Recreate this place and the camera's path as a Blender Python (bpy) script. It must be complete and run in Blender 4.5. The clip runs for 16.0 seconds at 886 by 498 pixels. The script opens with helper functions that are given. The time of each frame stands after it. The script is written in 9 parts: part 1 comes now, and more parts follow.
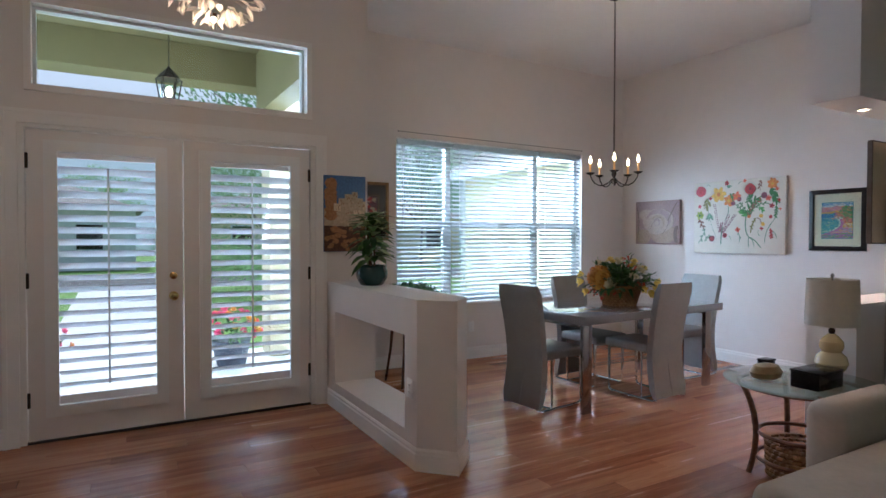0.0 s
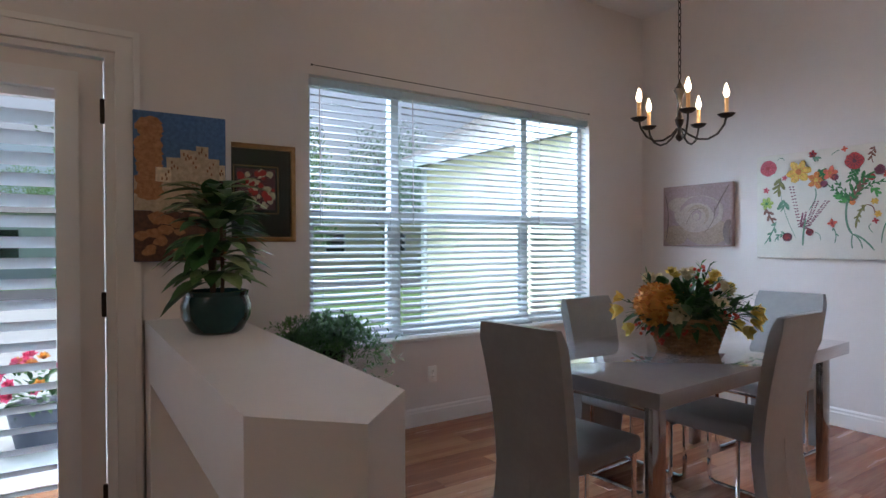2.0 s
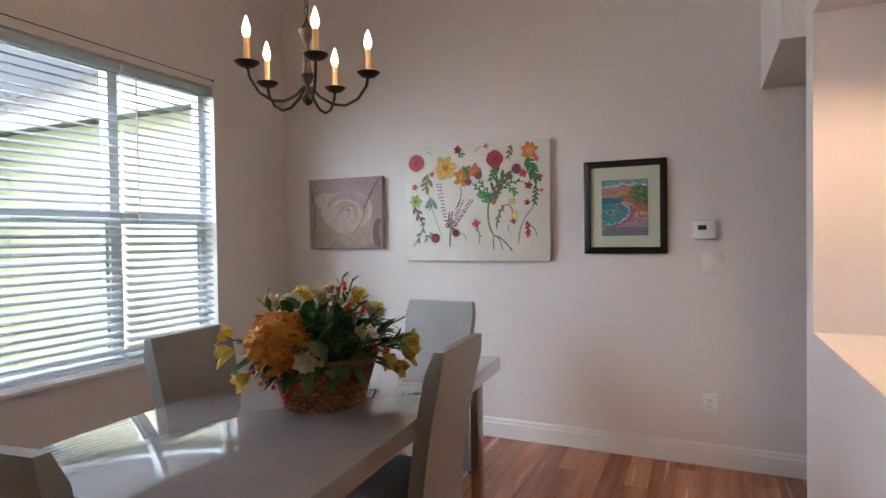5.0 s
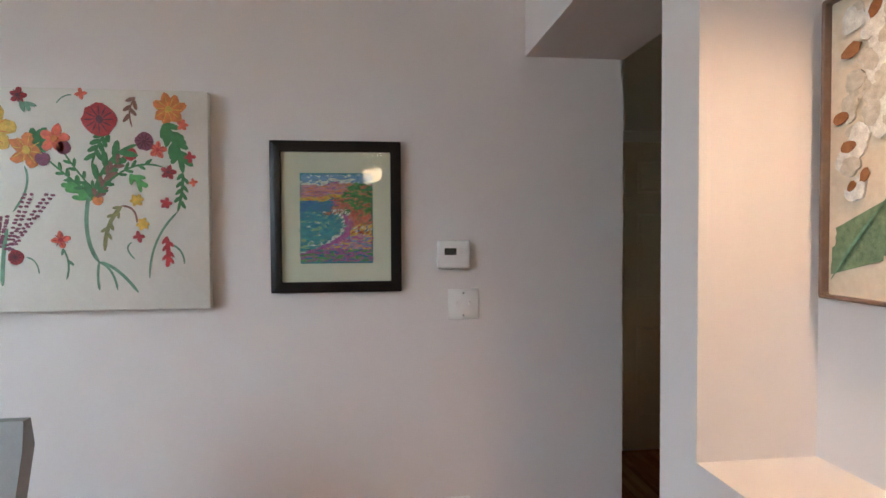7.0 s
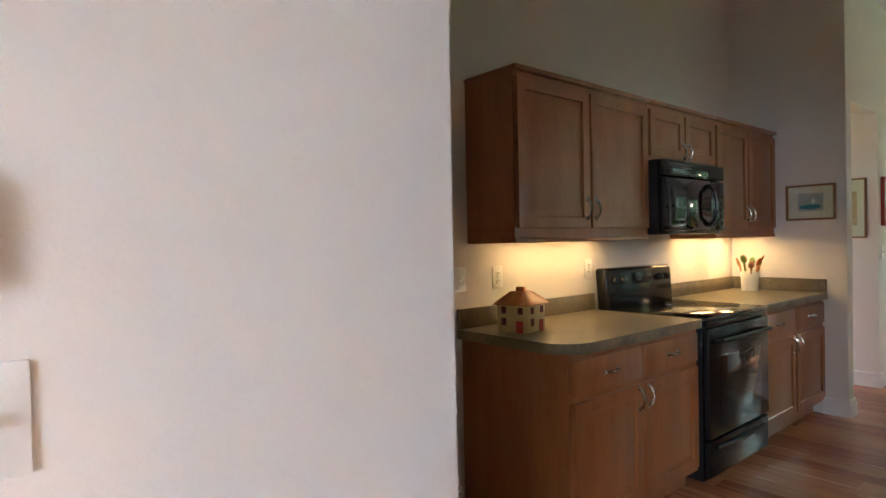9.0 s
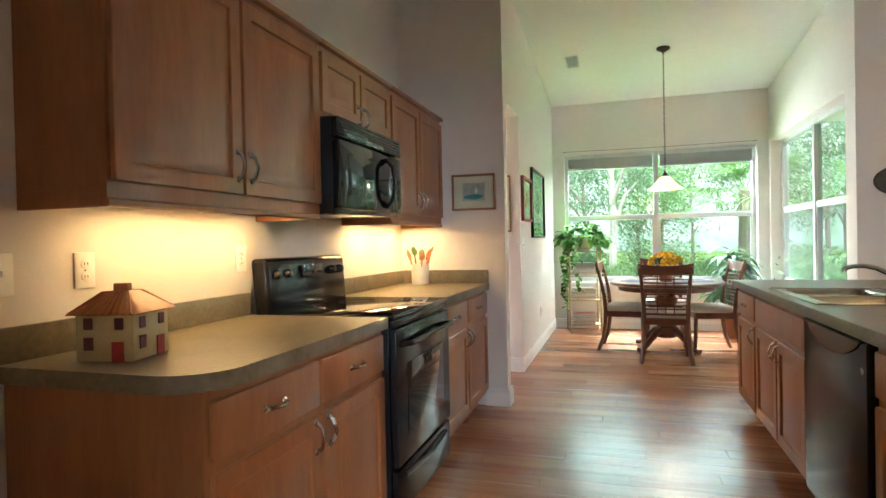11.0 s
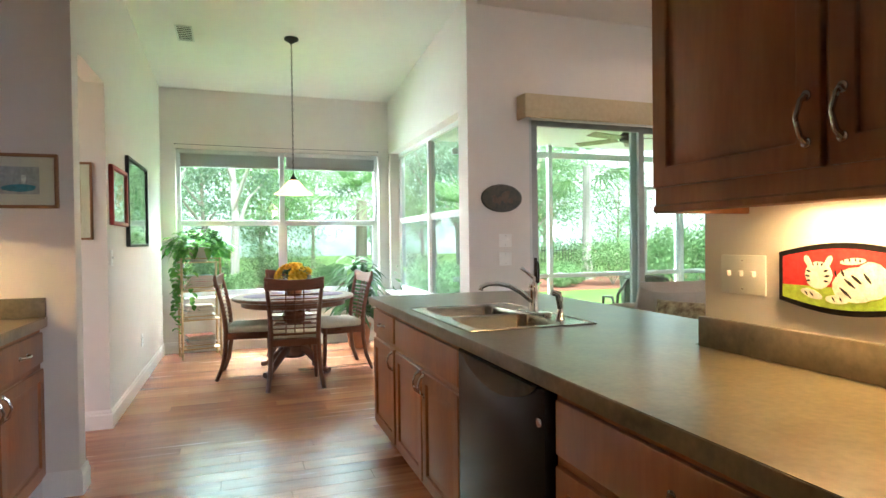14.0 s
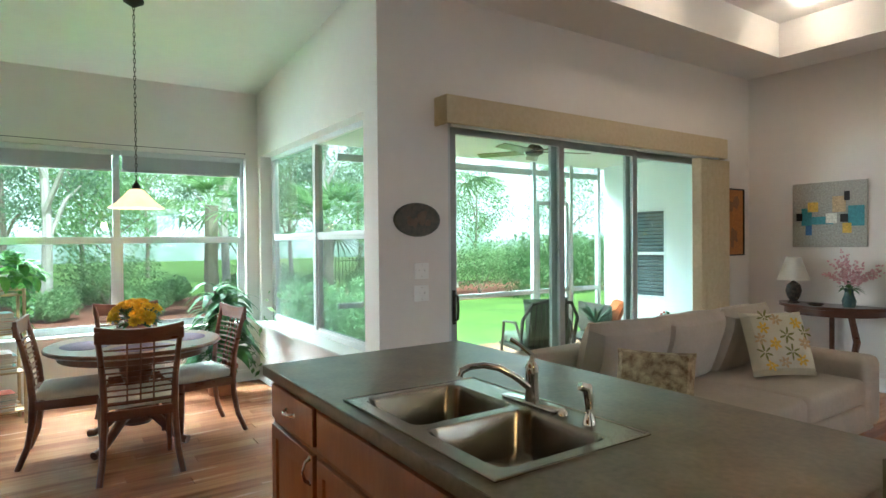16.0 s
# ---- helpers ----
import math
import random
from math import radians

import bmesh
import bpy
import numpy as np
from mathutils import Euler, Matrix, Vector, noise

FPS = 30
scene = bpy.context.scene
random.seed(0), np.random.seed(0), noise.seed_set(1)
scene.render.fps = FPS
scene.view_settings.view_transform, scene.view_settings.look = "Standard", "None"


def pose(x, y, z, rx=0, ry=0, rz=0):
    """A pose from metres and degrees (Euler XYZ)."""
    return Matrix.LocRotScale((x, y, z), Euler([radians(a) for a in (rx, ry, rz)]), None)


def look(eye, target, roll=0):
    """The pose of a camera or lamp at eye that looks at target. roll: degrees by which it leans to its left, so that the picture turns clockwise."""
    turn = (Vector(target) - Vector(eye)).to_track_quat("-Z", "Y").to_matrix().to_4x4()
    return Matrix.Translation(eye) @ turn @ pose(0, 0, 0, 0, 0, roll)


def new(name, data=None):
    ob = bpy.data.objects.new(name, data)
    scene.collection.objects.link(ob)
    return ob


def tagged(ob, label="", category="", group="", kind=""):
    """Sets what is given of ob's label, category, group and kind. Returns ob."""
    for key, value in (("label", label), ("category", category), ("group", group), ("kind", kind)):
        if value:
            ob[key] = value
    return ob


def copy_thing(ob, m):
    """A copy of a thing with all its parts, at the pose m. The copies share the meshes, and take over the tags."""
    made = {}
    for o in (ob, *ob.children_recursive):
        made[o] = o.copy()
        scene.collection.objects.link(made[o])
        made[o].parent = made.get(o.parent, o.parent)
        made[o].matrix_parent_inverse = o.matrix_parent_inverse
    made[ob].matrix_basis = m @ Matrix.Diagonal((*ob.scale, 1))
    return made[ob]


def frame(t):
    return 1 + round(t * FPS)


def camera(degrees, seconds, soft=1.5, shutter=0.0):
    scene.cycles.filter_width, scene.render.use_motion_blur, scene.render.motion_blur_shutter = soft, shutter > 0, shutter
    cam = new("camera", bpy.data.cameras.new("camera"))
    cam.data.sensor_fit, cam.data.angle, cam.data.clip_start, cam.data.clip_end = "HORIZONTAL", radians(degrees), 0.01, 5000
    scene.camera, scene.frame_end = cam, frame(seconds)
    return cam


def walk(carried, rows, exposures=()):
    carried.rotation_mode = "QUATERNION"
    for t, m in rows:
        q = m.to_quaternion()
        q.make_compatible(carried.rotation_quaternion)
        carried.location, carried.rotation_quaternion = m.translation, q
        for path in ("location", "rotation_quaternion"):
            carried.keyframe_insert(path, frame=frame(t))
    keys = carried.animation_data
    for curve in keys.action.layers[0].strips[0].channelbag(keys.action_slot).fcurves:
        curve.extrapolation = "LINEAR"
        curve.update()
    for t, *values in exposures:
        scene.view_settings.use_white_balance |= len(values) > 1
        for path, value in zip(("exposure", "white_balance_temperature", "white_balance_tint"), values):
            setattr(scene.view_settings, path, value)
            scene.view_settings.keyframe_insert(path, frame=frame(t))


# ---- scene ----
cam = camera(75.1, 16.0)
PATH = [
    (0, (-0.491, -0.489, 1.349), (0.505, 1.245, 1.31), 0.1),
    (0.5, (-0.141, 0.044, 1.353), (0.895, 1.754, 1.316), -0.0),
    (1, (0.195, 0.562, 1.348), (1.242, 2.265, 1.316), -0.1),
    (1.5, (0.544, 1.032, 1.328), (1.607, 2.726, 1.304), -0.2),
    (2, (0.76, 1.375, 1.306), (1.855, 3.049, 1.287), -0.2),
    (2.5, (0.954, 1.516, 1.29), (2.153, 3.117, 1.263), -0.3),
    (3, (1.069, 1.633, 1.269), (2.407, 3.12, 1.259), -0.3),
    (3.2, (1.129, 1.663, 1.262), (2.512, 3.108, 1.255), -0.4),
    (5.3, (1.803, 1.963, 1.382), (3.693, 2.616, 1.339), -0.8),
    (5.5, (1.91, 2.028, 1.41), (3.839, 2.554, 1.364), -0.8),
    (6, (2.292, 2.097, 1.448), (4.272, 2.372, 1.399), -0.7),
    (6.5, (2.685, 2.189, 1.47), (4.684, 2.205, 1.415), -0.6),
    (7, (3.12, 2.181, 1.457), (5.106, 1.946, 1.402), -0.3),
    (7.5, (3.572, 2.248, 1.47), (5.485, 1.669, 1.384), 0.0),
    (8, (3.964, 2.218, 1.446), (5.762, 1.343, 1.378), -0.1),
    (10.3, (5.094, 1.211, 1.246), (6.101, -0.517, 1.223), -1.6),
    (10.5, (5.123, 1.161, 1.237), (6.004, -0.634, 1.212), -1.4),
    (11, (5.127, 1.074, 1.225), (5.716, -0.838, 1.202), -1.2),
    (11.5, (5.16, 0.976, 1.218), (5.459, -1.002, 1.193), -1.1),
    (12, (5.155, 0.881, 1.196), (5.199, -1.119, 1.173), -1.1),
    (12.5, (5.155, 0.785, 1.186), (4.947, -1.204, 1.16), -1.0),
    (13, (5.159, 0.676, 1.196), (4.753, -1.282, 1.172), -0.9),
    (13.5, (5.161, 0.508, 1.216), (4.602, -1.412, 1.189), -0.8),
    (14, (5.136, 0.251, 1.275), (4.479, -1.638, 1.246), -0.7),
    (14.5, (5.138, -0.03, 1.334), (4.403, -1.89, 1.307), -0.6),
    (15, (5.196, -0.326, 1.4), (4.362, -2.143, 1.377), -0.6),
    (15.5, (5.193, -0.599, 1.424), (4.214, -2.342, 1.408), -0.5),
    (16, (5.148, -0.785, 1.479), (4.034, -2.446, 1.453), -0.5),
]
EXPOSURES = [(0.0, 0.0, 5200, 14), (1.5, -0.2, 5250, 15), (2.5, -0.35, 5600, 20), (3.0, -0.35, 5650, 20), (5.5, -0.12, 6050, 18), (7.0, -0.12, 5900, 14), (8.0, 0.4, 5850, 15), (10.5, 1.9, 6100, 14), (11.5, 1.74, 6100, 14), (13.5, 1.88, 6050, 15), (16.0, 1.3, 5600, 7)]
walk(cam, [(t, look(eye, target, roll)) for t, eye, target, roll in PATH], EXPOSURES)


# ---- world and large lights ----
world = bpy.data.worlds.new("sky")
scene.world = world
world.use_nodes = True
wn = world.node_tree.nodes
sky = wn.new("ShaderNodeTexSky")
sky.sky_type, sky.sun_disc = "NISHITA", False
sky.sun_elevation, sky.sun_rotation = radians(62), radians(0)
sky.air_density, sky.dust_density = 1.0, 8.0
world.node_tree.links.new(sky.outputs[0], wn["Background"].inputs[0])
wn["Background"].inputs[1].default_value = 0.15

sun = new("sun", bpy.data.lights.new("sun", "SUN"))
sun.data.energy, sun.data.angle, sun.data.color = 3.8, radians(4), (1.0, 0.96, 0.9)
sun.matrix_world = look((0, 0, 20), (1.5, -10.5, 0))


def area(name, eye, target, sx, sy, watts, colour):
    ob = new(name, bpy.data.lights.new(name, "AREA"))
    ob.data.shape, ob.data.size, ob.data.size_y = "RECTANGLE", sx, sy
    ob.data.energy, ob.data.color = watts, colour
    ob.matrix_world = look(eye, target)
    return ob


def bulb(name, at, watts, colour, radius=0.02):
    ob = new(name, bpy.data.lights.new(name, "POINT"))
    ob.data.energy, ob.data.color, ob.data.shadow_soft_size = watts, colour, radius
    ob.location = at
    return ob


DAY = (0.82, 0.93, 1.0)
LEAFY = (0.9, 1.0, 0.96)
WARM = (1.0, 0.68, 0.38)
area("daylight_dining_window", (3.4, 6.3, 4.6), (3.4, 4.2, 0.8), 3.0, 1.6, 340, DAY)
area("daylight_dining_side", (2.2, 6.7, 2.5), (4.9, 3.0, 0.3), 2.4, 2.6, 430, DAY)
area("daylight_nook_window", (4.7, -8.6, 4.5), (4.7, -6.4, 0.8), 2.8, 1.6, 980, LEAFY)
area("daylight_nook_low", (4.7, -9.6, 3.4), (4.7, -3.6, 0.4), 2.8, 1.2, 75, LEAFY)
area("daylight_nook_side", (7.3, -8.8, 1.7), (4.2, -5.6, 1.0), 1.8, 2.2, 260, LEAFY)
area("daylight_entry_doors", (-2.5, 5.8, 2.0), (0.2, 4.1, 1.0), 1.2, 1.6, 120, DAY)
area("daylight_slider", (1.0, -7.1, 3.6), (1.0, -4.0, 0.6), 3.6, 1.4, 370, LEAFY)

# ---- materials ----
MATS = {}


def rgb(c):
    return (*c, 1.0) if len(c) == 3 else c


def mat(name, c1, c2=None, rough=0.5, metal=0.0, scale=8.0, detail=4.0, stretch=(1, 1, 1), bump=0.0, bump_scale=None,
        random_mix=0.0, coat=0.0, emit=None, emit_strength=0.0, trans=0.0, rough_var=0.08, spec=0.5):
    """A surface whose colour runs between c1 and c2 by a coarse and a fine noise, with fine relief."""
    m = bpy.data.materials.new(name)
    m.use_nodes = True
    nt, b = m.node_tree, m.node_tree.nodes["Principled BSDF"]
    n, l = nt.nodes, nt.links
    c2 = c2 or tuple(0.9 * v for v in c1)
    co = n.new("ShaderNodeTexCoord")
    mp = n.new("ShaderNodeMapping")
    mp.inputs["Scale"].default_value = stretch
    if random_mix:
        oi0, sc0, va0 = n.new("ShaderNodeObjectInfo"), n.new("ShaderNodeVectorMath"), n.new("ShaderNodeVectorMath")
        sc0.operation, va0.operation = "SCALE", "ADD"
        sc0.inputs[0].default_value = (31.0, 17.0, 23.0)
        l.new(oi0.outputs["Random"], sc0.inputs["Scale"])
        l.new(co.outputs["Object"], va0.inputs[0])
        l.new(sc0.outputs[0], va0.inputs[1])
        l.new(va0.outputs[0], mp.inputs[0])
    else:
        l.new(co.outputs["Object"], mp.inputs[0])
    coarse, fine = n.new("ShaderNodeTexNoise"), n.new("ShaderNodeTexNoise")
    coarse.inputs["Scale"].default_value, coarse.inputs["Detail"].default_value = scale, detail
    fine.inputs["Scale"].default_value, fine.inputs["Detail"].default_value = scale * 7, 3.0
    for t in (coarse, fine):
        l.new(mp.outputs[0], t.inputs[0])
    add = n.new("ShaderNodeMath")
    add.operation = "MULTIPLY_ADD"
    add.inputs[1].default_value = 0.35
    l.new(fine.outputs[0], add.inputs[0])
    half = n.new("ShaderNodeMath")
    half.operation = "MULTIPLY"
    half.inputs[1].default_value = 0.65
    l.new(coarse.outputs[0], half.inputs[0])
    l.new(half.outputs[0], add.inputs[2])
    last = add.outputs[0]
    if random_mix:
        oi, geo, s, fr, mm = (n.new("ShaderNodeObjectInfo"), n.new("ShaderNodeNewGeometry"), n.new("ShaderNodeMath"),
                              n.new("ShaderNodeMath"), n.new("ShaderNodeMath"))
        s.operation, fr.operation, mm.operation = "ADD", "FRACT", "MULTIPLY_ADD"
        l.new(oi.outputs["Random"], s.inputs[0])
        l.new(geo.outputs["Random Per Island"], s.inputs[1])
        l.new(s.outputs[0], fr.inputs[0])
        off = n.new("ShaderNodeMath")
        off.operation = "SUBTRACT"
        off.inputs[1].default_value = 0.5
        l.new(fr.outputs[0], off.inputs[0])
        l.new(off.outputs[0], mm.inputs[0])
        mm.inputs[1].default_value = random_mix
        l.new(last, mm.inputs[2])
        last = mm.outputs[0]
    ramp = n.new("ShaderNodeValToRGB")
    ramp.color_ramp.elements[0].position, ramp.color_ramp.elements[1].position = 0.32, 0.68
    ramp.color_ramp.elements[0].color, ramp.color_ramp.elements[1].color = rgb(c1), rgb(c2)
    l.new(last, ramp.inputs[0])
    l.new(ramp.outputs[0], b.inputs["Base Color"])
    rr = n.new("ShaderNodeMapRange")
    rr.inputs["To Min"].default_value, rr.inputs["To Max"].default_value = max(0.02, rough - rough_var), min(1.0, rough + rough_var)
    l.new(coarse.outputs[0], rr.inputs[0])
    l.new(rr.outputs[0], b.inputs["Roughness"])
    b.inputs["Metallic"].default_value = metal
    b.inputs["Coat Weight"].default_value = coat
    b.inputs["Specular IOR Level"].default_value = spec
    if trans:
        tr, mx = n.new("ShaderNodeBsdfTranslucent"), n.new("ShaderNodeMixShader")
        l.new(ramp.outputs[0], tr.inputs[0])
        mx.inputs[0].default_value = trans
        l.new(b.outputs[0], mx.inputs[1])
        l.new(tr.outputs[0], mx.inputs[2])
        l.new(mx.outputs[0], n["Material Output"].inputs[0])
    if emit:
        b.inputs["Emission Color"].default_value = rgb(emit)
        b.inputs["Emission Strength"].default_value = emit_strength
    if bump:
        bp = n.new("ShaderNodeBump")
        bp.inputs["Strength"].default_value, bp.inputs["Distance"].default_value = bump, 0.004
        src = fine
        if bump_scale:
            src = n.new("ShaderNodeTexNoise")
            src.inputs["Scale"].default_value, src.inputs["Detail"].default_value = bump_scale, 3.0
            l.new(mp.outputs[0], src.inputs[0])
        l.new(src.outputs[0], bp.inputs["Height"])
        l.new(bp.outputs[0], b.inputs["Normal"])
    MATS[name] = m
    return m


def glass_mat(name, tint, rough=0.0):
    m = bpy.data.materials.new(name)
    m.use_nodes = True
    n, l = m.node_tree.nodes, m.node_tree.links
    n.remove(n["Principled BSDF"])
    lw, pw, ma = n.new("ShaderNodeLayerWeight"), n.new("ShaderNodeMath"), n.new("ShaderNodeMath")
    tr, gl, mx = n.new("ShaderNodeBsdfTransparent"), n.new("ShaderNodeBsdfGlossy"), n.new("ShaderNodeMixShader")
    pw.operation, ma.operation = "POWER", "MULTIPLY_ADD"
    lw.inputs["Blend"].default_value = 0.5
    pw.inputs[1].default_value = 4.0
    ma.inputs[1].default_value, ma.inputs[2].default_value = 0.7, 0.03
    tr.inputs[0].default_value = rgb(tint)
    gl.inputs["Roughness"].default_value = rough
    l.new(lw.outputs["Facing"], pw.inputs[0])
    l.new(pw.outputs[0], ma.inputs[0])
    l.new(ma.outputs[0], mx.inputs[0])
    l.new(tr.outputs[0], mx.inputs[1])
    l.new(gl.outputs[0], mx.inputs[2])
    l.new(mx.outputs[0], n["Material Output"].inputs[0])
    return m


WALL = mat("wall_paint", (0.74, 0.70, 0.675), (0.78, 0.74, 0.715), 0.75, scale=1.2, bump=0.1, bump_scale=140)
WALL_N = mat("nook_wall_paint", (0.74, 0.70, 0.67), (0.78, 0.74, 0.71), 0.75, scale=1.2, bump=0.1, bump_scale=140)
CEIL = mat("ceiling_paint", (0.76, 0.74, 0.72), (0.8, 0.78, 0.76), 0.85, scale=1.5, bump=0.5, bump_scale=60)
TRIM = mat("white_trim_paint", (0.8, 0.78, 0.76), (0.84, 0.82, 0.8), 0.4, scale=3, bump=0.08)
DOOR = mat("door_paint", (0.78, 0.74, 0.72), (0.82, 0.78, 0.76), 0.38, scale=2.5, bump=0.06)
CREAM = mat("cream_door_paint", (0.72, 0.66, 0.54), (0.76, 0.70, 0.58), 0.4, scale=2.5, bump=0.08)
PLANK = mat("laminate_plank", (0.25, 0.088, 0.04), (0.5, 0.235, 0.12), 0.25, scale=1.5, detail=5, stretch=(0.8, 13, 1), bump=0.06,
            random_mix=0.34, rough_var=0.07)
GLASS = glass_mat("window_glass", (0.95, 0.985, 0.97))
TINTED = glass_mat("green_tinted_glass", (0.86, 0.965, 0.93))
GREYALU = mat("grey_aluminium", (0.3, 0.315, 0.31), (0.36, 0.375, 0.37), 0.4, scale=4)


def screen_mat(name, colour, cover):
    """Fine insect mesh: a share of it covers, the rest lets light through."""
    m = bpy.data.materials.new(name)
    m.use_nodes = True
    n, l = m.node_tree.nodes, m.node_tree.links
    tr, mx = n.new("ShaderNodeBsdfTransparent"), n.new("ShaderNodeMixShader")
    n["Principled BSDF"].inputs["Base Color"].default_value = rgb(colour)
    n["Principled BSDF"].inputs["Roughness"].default_value = 0.8
    mx.inputs[0].default_value = cover
    l.new(tr.outputs[0], mx.inputs[1])
    l.new(n["Principled BSDF"].outputs[0], mx.inputs[2])
    l.new(mx.outputs[0], n["Material Output"].inputs[0])
    return m


MESH = screen_mat("insect_mesh", (0.06, 0.07, 0.07), 0.22)
ALU = mat("white_aluminium", (0.56, 0.58, 0.58), (0.62, 0.64, 0.64), 0.35, scale=4)
CAB = mat("maple_stained", (0.25, 0.085, 0.028), (0.37, 0.145, 0.052), 0.38, scale=3.0, detail=5, stretch=(3, 3, 0.5), bump=0.06, coat=0.25)
COUNTER = mat("laminate_counter", (0.105, 0.088, 0.055), (0.25, 0.205, 0.135), 0.3, scale=7, detail=6, rough_var=0.05)
BLACK = mat("black_appliance", (0.008, 0.008, 0.009), (0.014, 0.014, 0.015), 0.16, scale=5, rough_var=0.04, spec=0.32)
BLACKM = mat("black_satin_appliance", (0.008, 0.008, 0.009), (0.013, 0.013, 0.014), 0.24, scale=5, rough_var=0.04, spec=0.22)
BLACKG = mat("black_glass", (0.004, 0.004, 0.005), (0.008, 0.008, 0.009), 0.06, scale=5, rough_var=0.03)
STEEL = mat("brushed_steel", (0.55, 0.53, 0.5), (0.66, 0.64, 0.61), 0.3, metal=1.0, scale=30, stretch=(1, 12, 1))
CHROME = mat("chrome", (0.75, 0.75, 0.75), (0.8, 0.8, 0.8), 0.08, metal=1.0, scale=8, rough_var=0.03)
NICKEL = mat("nickel_handle", (0.42, 0.40, 0.37), (0.55, 0.53, 0.5), 0.25, metal=1.0, scale=20)
BRASS = mat("brass", (0.62, 0.42, 0.14), (0.7, 0.5, 0.2), 0.2, metal=1.0, scale=12)
BRONZE = mat("dark_bronze", (0.016, 0.011, 0.008), (0.028, 0.02, 0.014), 0.55, metal=0.1, scale=15, spec=0.3)
PLASTIC = mat("white_plastic", (0.84, 0.84, 0.83), (0.88, 0.88, 0.87), 0.35, scale=6)


# ---- builders ----
def box(bm, x0, x1, y0, y1, z0, z1, m=None):
    vs = [bm.verts.new(p) for p in ((x0, y0, z0), (x1, y0, z0), (x1, y1, z0), (x0, y1, z0), (x0, y0, z1), (x1, y0, z1), (x1, y1, z1), (x0, y1, z1))]
    if m:
        for v in vs:
            v.co = m @ v.co
    for f in ((3, 2, 1, 0), (4, 5, 6, 7), (0, 1, 5, 4), (1, 2, 6, 5), (2, 3, 7, 6), (3, 0, 4, 7)):
        bm.faces.new([vs[i] for i in f])
    return vs


def bevelled(bm, width, segments=2):
    bmesh.ops.bevel(bm, geom=list(bm.edges), offset=width, segments=segments, affect="EDGES", profile=0.5)


def rbox(x0, x1, y0, y1, z0, z1, r=0.005, segments=2, m=None):
    bm = bmesh.new()
    box(bm, x0, x1, y0, y1, z0, z1)
    r = min(r, 0.45 * min(x1 - x0, y1 - y0, z1 - z0))
    bevelled(bm, r, segments)
    if m:
        bmesh.ops.transform(bm, matrix=m, verts=bm.verts)
    return bm


def join(*bms):
    out = bms[0]
    for b in bms[1:]:
        me = bpy.data.meshes.new("tmp")
        b.to_mesh(me)
        out.from_mesh(me)
        bpy.data.meshes.remove(me)
        b.free()
    return out


def lathe(profile, steps=24, m=None, cap=True):
    """A turned body from (radius, height) pairs, bottom first."""
    bm = bmesh.new()
    rings = []
    for r, z in profile:
        rings.append([bm.verts.new((r * math.cos(2 * math.pi * i / steps), r * math.sin(2 * math.pi * i / steps), z)) for i in range(steps)])
    for a, b in zip(rings, rings[1:]):
        for i in range(steps):
            j = (i + 1) % steps
            bm.faces.new((a[i], a[j], b[j], b[i]))
    if cap:
        bm.faces.new(rings[0][::-1])
        bm.faces.new(rings[-1])
    if m:
        bmesh.ops.transform(bm, matrix=m, verts=bm.verts)
    return bm


def tube(points, radius, steps=8, closed=False, flat=1.0):
    """A round bar along points; radius a number or one per point."""
    bm = bmesh.new()
    pts = [Vector(p) for p in points]
    rs = radius if isinstance(radius, (list, tuple)) else [radius] * len(pts)
    rings, side = [], None
    for i, p in enumerate(pts):
        if closed:
            d = pts[(i + 1) % len(pts)] - pts[i - 1]
        else:
            d = pts[min(i + 1, len(pts) - 1)] - pts[max(i - 1, 0)]
        d.normalize()
        if side is None:
            side = d.cross(Vector((0, 0, 1)) if abs(d.z) < 0.9 else Vector((1, 0, 0))).normalized()
        side = (side - d * side.dot(d)).normalized()
        up = d.cross(side)
        rings.append([bm.verts.new(p + rs[i] * (math.cos(2 * math.pi * k / steps) * side + flat * math.sin(2 * math.pi * k / steps) * up)) for k in range(steps)])
    pairs = list(zip(rings, rings[1:])) + ([(rings[-1], rings[0])] if closed else [])
    for a, b in pairs:
        for k in range(steps):
            j = (k + 1) % steps
            bm.faces.new((a[k], a[j], b[j], b[k]))
    if not closed:
        bm.faces.new(rings[0][::-1])
        bm.faces.new(rings[-1])
    return bm


def arc(a, b, c, n=8):
    """Points on the quadratic curve from a to c that b pulls."""
    a, b, c = Vector(a), Vector(b), Vector(c)
    return [(1 - t) ** 2 * a + 2 * t * (1 - t) * b + t * t * c for t in (i / n for i in range(n + 1))]


def mesh_ob(name, bm, material, smooth=35):
    bmesh.ops.recalc_face_normals(bm, faces=bm.faces)
    me = bpy.data.meshes.new(name)
    bm.to_mesh(me)
    bm.free()
    for m in material if isinstance(material, (list, tuple)) else [material]:
        me.materials.append(m)
    if smooth:
        me.set_sharp_from_angle(angle=radians(smooth))
        me.shade_smooth() if hasattr(me, "shade_smooth") else None
        me.set_sharp_from_angle(angle=radians(smooth))
    return new(name, me)


def thing(name, at, label, category, group="", turn=0.0):
    ob = new(name)
    ob.empty_display_size = 0.05
    ob.matrix_world = pose(*at, 0, 0, turn)
    return tagged(ob, label, category, group)


def part(name, bm, material, parent, label="", smooth=35):
    ob = mesh_ob(name, bm, material, smooth)
    ob.parent = parent
    if label:
        ob["label"] = label
    return ob


def structure(name, bm, material, label, category="", smooth=35):
    return tagged(mesh_ob(name, bm, material, smooth), label, category or name.split("_")[0], kind="structure")


